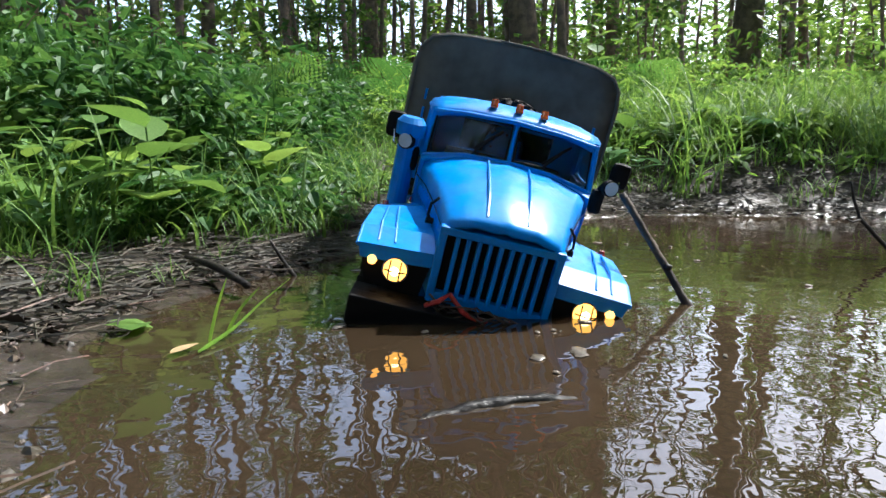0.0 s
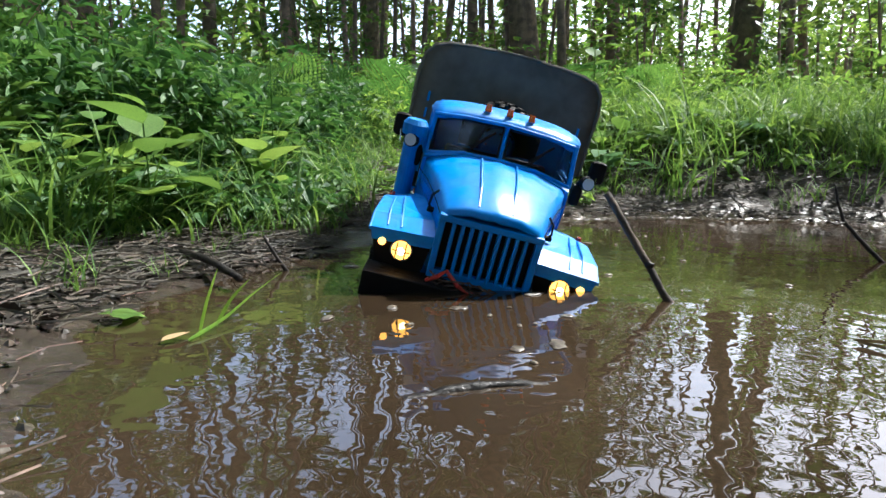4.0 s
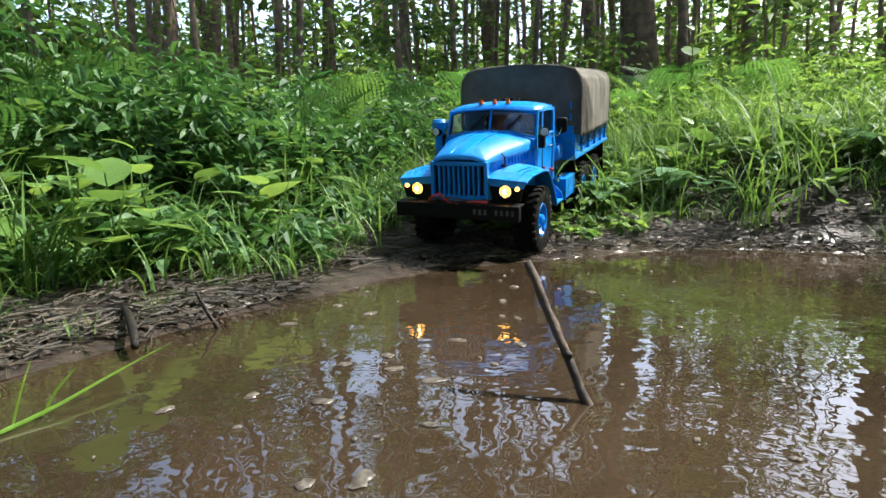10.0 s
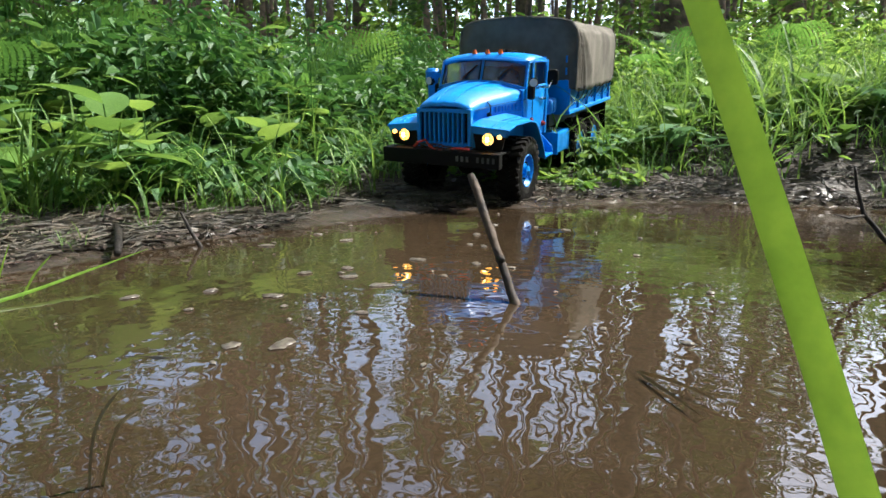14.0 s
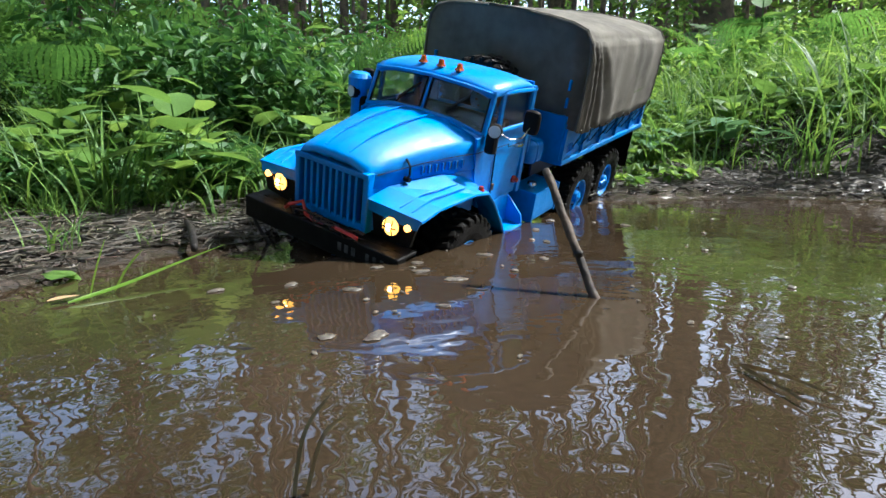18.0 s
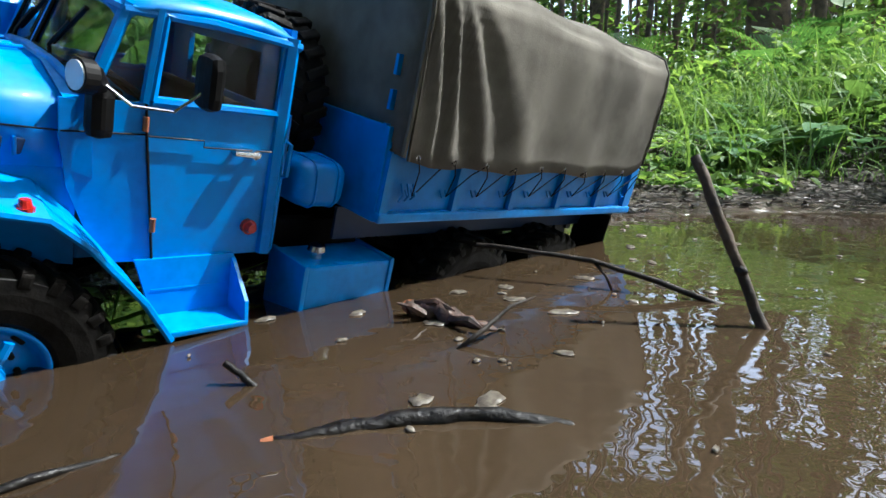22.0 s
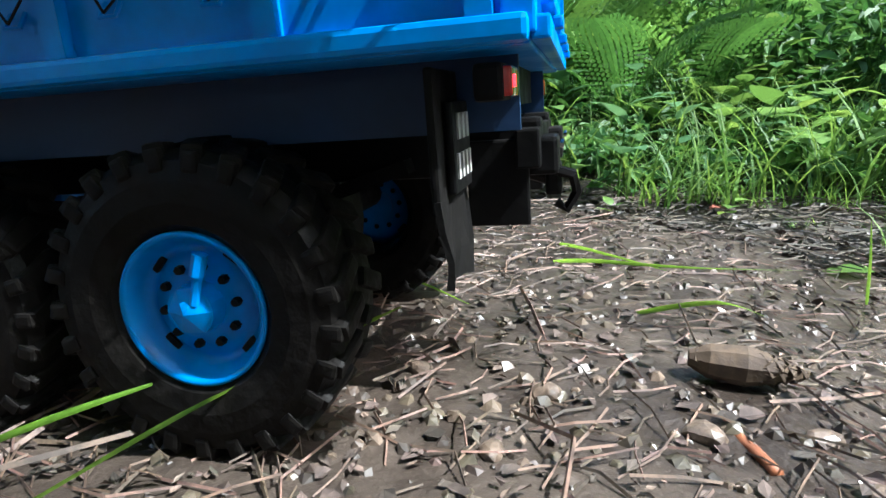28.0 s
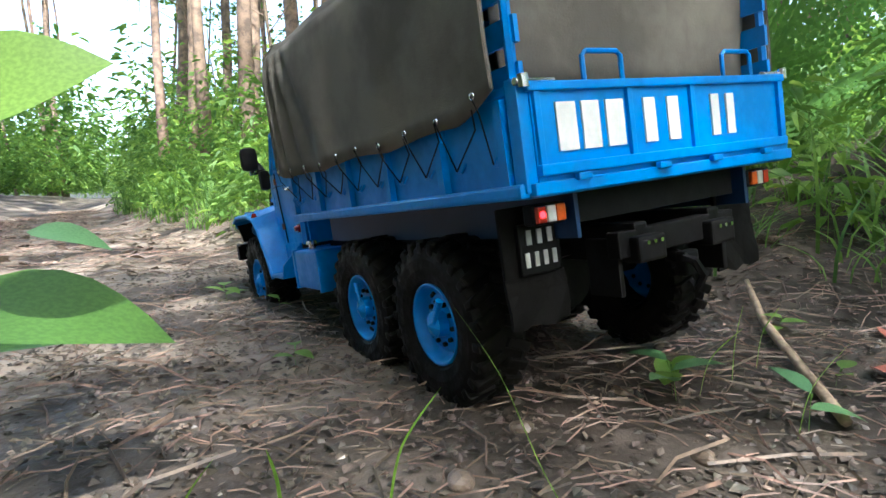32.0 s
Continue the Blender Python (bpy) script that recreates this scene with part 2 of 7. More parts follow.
# ---- helpers for building ----
def part(name, bm, mat, parent=None, label="", smooth=False):
    me = bpy.data.meshes.new(name)
    bm.normal_update()
    bm.to_mesh(me)
    bm.free()
    me.materials.append(mat)
    if smooth:
        for poly in me.polygons:
            poly.use_smooth = True
    ob = new(name, me)
    if parent:
        ob.parent = parent
    if label:
        tagged(ob, label)
    return ob


def share(name, me, parent, m=None):
    """Another object on the same mesh."""
    ob = new(name, me)
    ob.parent = parent
    if m is not None:
        ob.matrix_basis = m
    return ob


def pymesh(name, verts, faces, mat, smooth=False):
    me = bpy.data.meshes.new(name)
    me.from_pydata([tuple(v) for v in verts], [], [tuple(f) for f in faces])
    me.materials.append(mat)
    if smooth:
        me.polygons.foreach_set("use_smooth", [True] * len(me.polygons))
    return me


def box(bm, x, y, z, sx, sy, sz, bevel=0.0, m=None):
    r = bmesh.ops.create_cube(bm, size=1, matrix=(m or Matrix()) @ Matrix.Translation((x, y, z)) @ Matrix.Diagonal((sx, sy, sz, 1)))
    if bevel:
        es = {e for v in r["verts"] for e in v.link_edges}
        bmesh.ops.bevel(bm, geom=list(es), offset=bevel, segments=2, affect='EDGES', profile=0.6)
    return bm


def rod(bm, a, b, r0, r1=None, seg=10):
    a, b = Vector(a), Vector(b)
    r1 = r0 if r1 is None else r1
    q = (b - a).to_track_quat('Z', 'Y').to_matrix().to_4x4()
    bmesh.ops.create_cone(bm, cap_ends=True, segments=seg, radius1=r0, radius2=r1, depth=(b - a).length,
                          matrix=Matrix.Translation((a + b) / 2) @ q)
    return bm


def tube(bm, pts, radii, seg=7, jitter=0.0, rng=None):
    """A bent, tapering branch or cord through the points."""
    pts = [Vector(p) for p in pts]
    rings = []
    for i, p in enumerate(pts):
        d = (pts[min(i + 1, len(pts) - 1)] - pts[max(i - 1, 0)]).normalized()
        u = d.orthogonal().normalized() if i == 0 else (u - d * u.dot(d)).normalized()
        v = d.cross(u)
        r = radii[i] if isinstance(radii, (list, tuple)) else radii
        ring = []
        for k in range(seg):
            a = 2 * math.pi * k / seg
            rr = r * (1 + (rng.uniform(-jitter, jitter) if rng else 0))
            ring.append(bm.verts.new(p + (u * math.cos(a) + v * math.sin(a)) * rr))
        rings.append(ring)
    for a, b in zip(rings, rings[1:]):
        for k in range(seg):
            bm.faces.new((a[k], a[(k + 1) % seg], b[(k + 1) % seg], b[k]))
    bm.faces.new(rings[0][::-1])
    bm.faces.new(rings[-1])
    return bm


def extrude_profile(bm, prof, y0, y1, axis='y'):
    """A closed outline in x, z drawn out along y."""
    va = [bm.verts.new((x, y0, z)) for x, z in prof]
    vb = [bm.verts.new((x, y1, z)) for x, z in prof]
    n = len(prof)
    for i in range(n):
        bm.faces.new((va[i], va[(i + 1) % n], vb[(i + 1) % n], vb[i]))
    bm.faces.new(va[::-1])
    bm.faces.new(vb)
    bmesh.ops.recalc_face_normals(bm, faces=bm.faces)
    return bm


def panel(bm, quad, thick=0.003):
    """A plate with the four given corners, drawn back along its own normal."""
    q = [Vector(p) for p in quad]
    nrm = (q[1] - q[0]).cross(q[3] - q[0]).normalized() * thick
    a = [bm.verts.new(p) for p in q]
    b = [bm.verts.new(p - nrm) for p in q]
    bm.faces.new(a)
    bm.faces.new(b[::-1])
    for i in range(4):
        bm.faces.new((a[i], b[i], b[(i + 1) % 4], a[(i + 1) % 4]))
    bmesh.ops.recalc_face_normals(bm, faces=bm.faces)
    return bm


B = bmesh.new

# ---- the lie of the land ----
SHORE = [(-0.147, 0.153), (-0.19, 0.205), (-0.243, 0.28), (-0.27, 0.36), (-0.31, 0.45), (-0.285, 0.55), (-0.228, 0.67), (-0.175, 0.81), (-0.095, 0.945), (-0.01, 1.06),
         (0.12, 1.15), (0.25, 1.245), (0.46, 1.33), (0.70, 1.265), (0.88, 1.16), (1.15, 1.12), (1.5, 1.02), (1.75, 0.75), (1.5, 0.25), (1.1, -0.1), (0.7, -0.22),
         (0.40, -0.12), (0.15, -0.08), (0.0, -0.01), (-0.08, 0.07)]
TRACK = [(0.0, 0.6), (-0.35, 0.25), (-0.7, -0.2), (-1.08, -0.62), (-1.4, -1.15), (-2.0, -1.9), (-3.1, -3.0), (-7, -6.0), (-30, -22)]


def shore_distance(x, y):
    """Distance to the water's edge, negative over the water; arrays."""
    best = np.full(np.shape(x), 1e9)
    inside = np.zeros(np.shape(x), bool)
    for (ax, ay), (bx, by) in zip(SHORE, SHORE[1:] + SHORE[:1]):
        dx, dy = bx - ax, by - ay
        k = np.clip(((x - ax) * dx + (y - ay) * dy) / (dx * dx + dy * dy), 0, 1)
        best = np.minimum(best, np.hypot(x - ax - k * dx, y - ay - k * dy))
        with np.errstate(divide='ignore', invalid='ignore'):
            cross = ((ay > y) != (by > y)) & (x < (bx - ax) * (y - ay) / ((by - ay) or 1e-12) + ax)
        inside ^= cross
    return np.where(inside, -best, best)


def track_distance(x, y):
    best = np.full(np.shape(x), 1e9)
    for (ax, ay), (bx, by) in zip(TRACK, TRACK[1:]):
        dx, dy = bx - ax, by - ay
        k = np.clip(((x - ax) * dx + (y - ay) * dy) / (dx * dx + dy * dy), 0, 1)
        best = np.minimum(best, np.hypot(x - ax - k * dx, y - ay - k * dy))
    return best


def wobble(x, y, s, seed=0.0):
    """Cheap smooth unevenness between about -1 and 1."""
    return (np.sin(x * s * 1.0 + 1.3 * np.sin(y * s * 0.7 + seed) + seed) * np.cos(y * s * 1.1 + 1.7 * np.sin(x * s * 0.6 + 2 * seed))
            + 0.5 * np.sin(x * s * 2.3 + y * s * 1.9 + seed * 3) * np.cos(y * s * 2.7 - x * s * 1.4))/1.5


def land(x, y):
    x, y = np.asarray(x, float), np.asarray(y, float)
    d = shore_distance(x, y) + 0.018 * wobble(x, y, 17, 1) + 0.01 * wobble(x, y, 41, 2)
    t = track_distance(x, y)
    under = -np.minimum(0.13, -d * 0.42)
    up = 0.13 * np.minimum(d, 0.9) + 0.03 * np.minimum(np.maximum(d - 0.9, 0), 8)
    far_right = np.clip((x - 0.15) / 0.5, 0, 1) * np.clip((y - 0.9) / 0.4, 0, 1)
    up = up + far_right * 0.10 * np.clip((d - 0.05) / 0.4, 0, 1)
    flat = np.minimum(up, 0.02 + 0.012 * d)
    k = np.clip((t - 0.38) / 0.40, 0, 1) * 1.0
    k = np.where((y > 0.55) & (x > -0.35), 1, k)
    up = flat * (1 - k) + up * k
    ridge = np.clip((d - 0.02) / 0.15, 0, 1)
    up = up + ridge * (0.006 * wobble(x, y, 23, 3) + 0.004 * wobble(x, y, 60, 5)) * (0.6 + k) + 0.004 * np.clip(d / 0.05, 0, 1)
    up = up + k * np.clip(d, 0, 1) * 0.03 * wobble(x, y, 4, 4)
    up = up + 0.11 * np.exp(-(((x + 1.62) * 0.9 + (y - 0.18) * 0.43) / 0.42) ** 2 - (((y - 0.18) * 0.9 - (x + 1.62) * 0.43) / 0.16) ** 2) * (1 + 0.25 * wobble(x, y, 30, 9))
    return np.where(d < 0, under, up)


def land_at(x, y):
    return float(land(np.array([x]), np.array([y]))[0])


def axis_steps(lo, hi, step, far, grow=1.22):
    mid = list(np.arange(lo, hi + step / 2, step))
    a, s = [lo], step
    while a[-1] > -far:
        s *= grow
        a.append(a[-1] - s)
    b, s = [hi], step
    while b[-1] < far:
        s *= grow
        b.append(b[-1] + s)
    return np.array(sorted(set(a[1:])) + mid + b[1:])


def build_ground():
    xs, ys = axis_steps(-2.6, 1.6, 0.014, 400), axis_steps(-1.6, 2.5, 0.014, 400)
    X, Y = np.meshgrid(xs, ys)
    Z = land(X, Y)
    nx, ny = len(xs), len(ys)
    verts = np.stack([X.ravel(), Y.ravel(), Z.ravel()], 1)
    i = np.arange(nx * ny).reshape(ny, nx)
    quads = np.stack([i[:-1, :-1], i[:-1, 1:], i[1:, 1:], i[1:, :-1]], -1).reshape(-1, 4)
    me = bpy.data.meshes.new("ground")
    me.vertices.add(len(verts))
    me.vertices.foreach_set("co", verts.ravel())
    me.loops.add(quads.size)
    me.loops.foreach_set("vertex_index", quads.ravel().astype(np.int32))
    me.polygons.add(len(quads))
    me.polygons.foreach_set("loop_start", np.arange(0, quads.size, 4, dtype=np.int32))
    me.update(calc_edges=True)
    me.polygons.foreach_set("use_smooth", np.ones(len(quads), bool))
    me.materials.append(MUD)
    tagged(new("ground", me), "dark muddy forest soil strewn with litter", "ground", kind="structure")


build_ground()


def build_water():
    bm = B()
    bmesh.ops.create_grid(bm, x_segments=2, y_segments=2, size=1, matrix=Matrix.Translation((1.3, 0.5, 0)) @ Matrix.Diagonal((1.75, 1.0, 1, 1)))
    tagged(part("water", bm, WATER), "still brown muddy puddle water mirroring the trees", "water", kind="structure")


build_water()


# ---- the truck ----
AX_F, AX_M, AX_R = -0.040, -0.404, -0.534      # axles, along the truck
WHEEL_R, WHEEL_Y = 0.062, 0.097


LUGS = {}


def lug_mesh(s):
    """One tread block with its shoulder, on one side of the tyre."""
    if s in LUGS:
        return LUGS[s]
    bm = B()
    box(bm, 0, 0, 0, 0.0062, 0.020, 0.0078, 0.0018, Matrix.Translation((0.0590, s * 0.0105, 0)) @ Matrix.Rotation(radians(24 * s), 4, 'X'))
    box(bm, 0, 0, 0, 0.0085, 0.0046, 0.0066, 0.0016, Matrix.Translation((0.0558, s * 0.0192, 0.0035)))
    me = bpy.data.meshes.new("lug")
    bm.to_mesh(me)
    bm.free()
    me.materials.append(RUBBER)
    LUGS[s] = me
    return me


def make_wheel(parent, x, side):
    """Tyre with lugs; rim, hub cap, nuts and valve stem are its pieces. The axis is y."""
    seg = 48
    prof = [(-0.016, 0.0292), (-0.0195, 0.033), (-0.0215, 0.041), (-0.0215, 0.049), (-0.020, 0.056), (-0.015, 0.0595), (0.015, 0.0595), (0.020, 0.056), (0.0215, 0.049), (0.0215, 0.041), (0.0195, 0.033), (0.016, 0.0292), (0.0, 0.026)]
    bm = B()
    rings = []
    for k in range(seg):
        a = 2 * math.pi * k / seg
        rings.append([bm.verts.new((r * math.cos(a), y, r * math.sin(a))) for y, r in prof])
    for a, b in zip(rings, rings[1:] + rings[:1]):
        for j in range(len(prof)):
            j2 = (j + 1) % len(prof)
            bm.faces.new((a[j], a[j2], b[j2], b[j]))
    bmesh.ops.recalc_face_normals(bm, faces=bm.faces)
    tyre = part("wheel", bm, RUBBER, parent, "black rubber off-road tyre with chunky lugs on a blue rim")
    for s in (-1, 1):
        for k in range(25):
            share("lug", lug_mesh(s), tyre, Matrix.Rotation(-2 * math.pi * (k + (0.5 if s > 0 else 0)) / 25, 4, 'Y'))
    o = 1 if side > 0 else -1
    bm = B()
    prof = [(0.0160, 0.0300), (0.0185, 0.0304), (0.0192, 0.0293), (0.0178, 0.0276), (0.0125, 0.0264), (0.0095, 0.0240), (0.0082, 0.0214), (0.0105, 0.0198), (0.0118, 0.012), (0.0105, 0.0)]
    rings = []
    for k in range(seg):
        a = 2 * math.pi * k / seg
        rings.append([bm.verts.new((r * math.cos(a), o * y, r * math.sin(a))) for y, r in prof[:-1]])
    tip = bm.verts.new((0, o * prof[-1][0], 0))
    for a, b in zip(rings, rings[1:] + rings[:1]):
        for j in range(len(prof) - 2):
            bm.faces.new((a[j], a[j + 1], b[j + 1], b[j]))
        bm.faces.new((a[-1], tip, b[-1]))
    bmesh.ops.recalc_face_normals(bm, faces=bm.faces)
    part("rim", bm, BLUE, tyre, "bright blue painted steel rim", smooth=True)
    bm = B()
    rod(bm, (0, o * 0.009, 0), (0, o * 0.019, 0), 0.0105, 0.0095, 18)
    rod(bm, (0, o * 0.019, 0), (0, o * 0.0235, 0), 0.0095, 0.0, 6)
    part("hub", bm, BLUE, tyre, "blue hub with a faceted cap")
    bm = B()
    rod(bm, (0.003, o * 0.020, 0.003), (0.022, o * 0.019, 0.008), 0.0020, 0.0018, 8)
    rod(bm, (0.014, o * 0.0195, 0.0055), (0.022, o * 0.019, 0.008), 0.0029, 0.0029, 8)
    part("air_valve", bm, BLUE, tyre)
    for k in range(10):
        a = 2 * math.pi * k / 10 + 0.2
        bm = B()
        p = Vector((0.0155 * math.cos(a), o * 0.0105, 0.0155 * math.sin(a)))
        rod(bm, p, p + Vector((0, o * 0.0035, 0)), 0.0019, 0.0017, 6)
        part("nut", bm, BLACK, tyre)
    for a in (0.9, 2.4, 3.9, 5.5):
        bm = B()
        box(bm, 0, 0, 0, 0.0075, 0.002, 0.0030, 0.0008, Matrix.Rotation(a, 4, 'Y') @ Matrix.Translation((0, o * 0.0092, 0.0232)))
        part("rim_slot", bm, BLACK, tyre)
    tyre.matrix_basis = Matrix.Translation((x, side * WHEEL_Y, 0.056 if x > -0.1 else 0.050))
    return tyre


def mirror_y(quad):
    return [(x, -y, z) for x, y, z in quad][::-1]


def loft(bm, sections):
    """Skin between open rows of points."""
    rows = [[bm.verts.new(p) for p in s] for s in sections]
    for a, b in zip(rows, rows[1:]):
        for i in range(len(a) - 1):
            bm.faces.new((a[i], a[i + 1], b[i + 1], b[i]))
    return rows


def sheet(bm, sections, thick=0.003):
    loft(bm, sections)
    bmesh.ops.recalc_face_normals(bm, faces=bm.faces)
    bmesh.ops.solidify(bm, geom=list(bm.faces), thickness=thick)
    bmesh.ops.recalc_face_normals(bm, faces=bm.faces)
    return bm


def build_truck():
    truck = new("truck")
    tagged(truck, "bright blue six-wheeled model army truck with dark canvas tilt", "model truck")
    P = lambda n, bm, m, lab="", sm=False, par=truck: part(n, bm, m, par, lab, sm)

    # chassis
    for s in (1, -1):
        bm = B()
        box(bm, -0.29, s * 0.035, 0.098, 0.74, 0.012, 0.024, 0.002)
        P("chassis_rail", bm, BLACK)
    for x in (AX_F, AX_M, AX_R):
        bm = B()
        rod(bm, (x, -0.09, WHEEL_R), (x, 0.09, WHEEL_R), 0.009, seg=12)
        rod(bm, (x - 0.02, 0.0, WHEEL_R), (x + 0.02, 0.0, WHEEL_R), 0.022, 0.018, 14)
        P("axle", bm, BLACK, "black axle with a differential housing")
        for s in (1, -1):
            bm = B()
            pts = [(x - 0.07, s * 0.045, 0.09), (x - 0.03, s * 0.045, 0.078), (x, s * 0.045, 0.074), (x + 0.03, s * 0.045, 0.078), (x + 0.07, s * 0.045, 0.09)]
            sheet(bm, [[(px, py - 0.008, pz), (px, py + 0.008, pz)] for px, py, pz in pts], 0.006)
            P("leaf_spring", bm, BLACK)
    bm = B()
    rod(bm, (AX_F, 0, 0.075), (AX_R, 0, 0.07), 0.006, seg=8)
    box(bm, -0.22, 0, 0.085, 0.06, 0.05, 0.04, 0.006)
    P("driveshaft", bm, BLACK)
    wheels = [make_wheel(truck, x, s) for x in (AX_F, AX_M, AX_R) for s in (1, -1)]

    # bumper
    bm = B()
    box(bm, 0.086, 0, 0.094, 0.014, 0.224, 0.026, 0.002)
    box(bm, 0.073, 0, 0.105, 0.024, 0.224, 0.003, 0.001)
    bumper = P("front_bumper", bm, BLACK, "black steel front bumper")
    for y in (0.095, 0.080, -0.080, -0.095):
        bm = B()
        rod(bm, (0.075, y, 0.107), (0.075, y, 0.1065 + 0.001), 0.003, seg=8)
        part("bolt_hole", bm, RUBBER, bumper)
    for i, w in enumerate((0.008, 0.008, 0.008, 0, 0.007, 0.007, 0.007, 0.007)):
        if w:
            bm = B()
            box(bm, 0.0932, 0.035 + i * 0.0095, 0.095, 0.001, w * 0.6, 0.009)
            part("plate_bar", bm, GREY_MARK, bumper)
    rng = random.Random(5)
    for k in range(7):
        bm = B()
        pts = []
        for j in range(12):
            u = j / 11
            pts.append((0.086 + rng.uniform(-0.006, 0.008), -0.052 + u * 0.11 + rng.uniform(-0.004, 0.004), 0.1085 + 0.013 * math.sin(u * 9 + k) * (1 - u * 0.6) * rng.uniform(0.2, 1) + 0.002))
        tube(bm, pts, 0.0009 if k else 0.0022, 5)
        part("winch_cord", bm, WIRE_RED if k == 0 else WIRE_BROWN, bumper, "red hook strap" if k == 0 else "")

    # grille with vertical slots
    grille = P("grille", box(B(), 0.056, 0, 0.140, 0.020, 0.100, 0.060, 0.002), BLACK, "blue grille with vertical bars")
    bm = B()
    box(bm, 0.0695, 0, 0.1715, 0.011, 0.104, 0.007, 0.002)
    box(bm, 0.0675, 0, 0.113, 0.011, 0.104, 0.010, 0.002)
    for s in (1, -1):
        box(bm, 0.0685, s * 0.0485, 0.1415, 0.011, 0.007, 0.066, 0.002)
    part("frame", bm, BLUE, grille)
    for k in range(9):
        bm = B()
        box(bm, 0.0690, -0.036 + k * 0.009, 0.1415, 0.010, 0.0038, 0.054, 0.001)
        part("bar", bm, BLUE, grille)

    # hood, in sections from the nose to the windscreen
    def hood_row(x, w, z_side, z_edge, z_mid):
        half = [(x, w, z_side), (x, w * 0.97, z_edge - 0.006), (x, w * 0.88, z_edge), (x, w * 0.5, z_edge * 0.35 + z_mid * 0.65 + 0.002), (x, w * 0.12, z_mid), ]
        return half + [(x, 0, z_mid + 0.0015)] + [(a, -b, c) for a, b, c in half[::-1]]
    bm = B()
    sheet(bm, [hood_row(0.0745, 0.049, 0.168, 0.176, 0.180), hood_row(0.066, 0.052, 0.158, 0.181, 0.187), hood_row(0.04, 0.057, 0.155, 0.186, 0.197),
               hood_row(0.0, 0.066, 0.155, 0.191, 0.205), hood_row(-0.045, 0.078, 0.158, 0.195, 0.209), hood_row(-0.082, 0.089, 0.160, 0.198, 0.210)], 0.003)
    hood = P("hood", bm, BLUE, "rounded blue hood with two pressed ribs", True)
    for s in (1, -1):
        bm = B()
        tube(bm, [(0.064, s * 0.017, 0.1875), (0.03, s * 0.018, 0.2005), (-0.02, s * 0.020, 0.2085), (-0.075, s * 0.021, 0.211)], 0.0012, 6)
        part("rib", bm, BLUE, hood)
    for s in (1, -1):
        # engine side wall with louvres
        bm = B()
        sheet(bm, [[(0.072, s * 0.050, 0.110), (0.072, s * 0.050, 0.170)], [(0.03, s * 0.060, 0.110), (0.03, s * 0.0585, 0.160)],
                   [(-0.03, s * 0.075, 0.110), (-0.03, s * 0.073, 0.157)], [(-0.085, s * 0.089, 0.105), (-0.085, s * 0.088, 0.165)]], 0.003)
        side = P("engine_side", bm, BLUE)
        for k in range(7):
            x = -0.003 - k * 0.0098
            y = (0.066 - x * 0.267) * 0.986
            bm = B()
            # slot recess: its shade is given by the darker blue
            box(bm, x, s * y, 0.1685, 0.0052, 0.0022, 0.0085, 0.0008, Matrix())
            part("louvre", bm, SHADED_BLUE, side)
            bm = B()
            box(bm, x + 0.0030, s * (y + 0.0006), 0.1685, 0.0020, 0.0030, 0.0100, 0.0008, Matrix())
            part("louvre_lip", bm, BLUE, side)
        bm = B()
        tube(bm, [(0.022, s * 0.062, 0.162), (0.022, s * 0.066, 0.167), (0.021, s * 0.065, 0.177), (0.021, s * 0.059, 0.184)], 0.0013, 6)
        rod(bm, (0.022, s * 0.060, 0.162), (0.022, s * 0.067, 0.162), 0.003, seg=8)
        part("hood_catch", bm, BLACK, side, "black hood catch")

    # fenders: a sloping top, folded front, arched rear
    for s in (1, -1):
        inn = lambda x: 0.052 + (0.064 - x) * 0.25
        rows = [[(0.070, s * 0.050, 0.136), (0.067, s * 0.112, 0.131)], [(0.072, s * 0.051, 0.149), (0.0655, s * 0.1155, 0.143)], [(0.045, s * 0.056, 0.157), (0.035, s * 0.1175, 0.150)],
                [(-0.03, s * 0.073, 0.160), (-0.035, s * 0.1185, 0.149)], [(-0.066, s * 0.083, 0.152), (-0.066, s * 0.1185, 0.143)],
                [(-0.082, s * 0.087, 0.136), (-0.084, s * 0.1185, 0.128)], [(-0.112, s * 0.087, 0.098), (-0.114, s * 0.1190, 0.092)], [(-0.128, s * 0.087, 0.072), (-0.130, s * 0.1195, 0.066)]]
        bm = B()
        sheet(bm, rows, 0.003)
        f = P("front_fender", bm, BLUE, "angular blue front fender")
        bm = B()
        tube(bm, [(r[1][0], r[1][1], r[1][2] - 0.002) for r in rows[1:]], 0.0022, 6)
        part("fender_lip", bm, BLUE, f)
        bm = B()
        tube(bm, [(0.062, s * 0.086, 0.1475), (0.03, s * 0.090, 0.1545), (-0.03, s * 0.096, 0.1545)], 0.0011, 6)
        tube(bm, [(0.060, s * 0.100, 0.146), (0.03, s * 0.103, 0.154), (-0.03, s * 0.106, 0.1525)], 0.0011, 6)
        part("pressed_rib", bm, BLUE, f)
        bm = B()
        panel(bm, [(0.0655, s * 0.058, 0.105), (0.0655, s * 0.105, 0.110), (0.0655, s * 0.112, 0.136), (0.0655, s * 0.052, 0.142)][::s], 0.004)
        part("lamp_panel", bm, BLACK, f)
        bm = B()
        rod(bm, (-0.057, s * 0.113, 0.144), (-0.057, s * 0.113, 0.1465), 0.0044, seg=12)
        rod(bm, (-0.057, s * 0.113, 0.1465), (-0.057, s * 0.113, 0.1505), 0.0035, 0.0026, 12)
        part("side_indicator", bm, RED_LENS, f, "small dark red indicator lamp")
        bm = B()
        rod(bm, (0.058, s * 0.081, 0.1265), (0.0685, s * 0.081, 0.1265), 0.0112, seg=24)
        head = P("headlight", bm, CHROME, "round lit yellow headlight")
        bm = B()
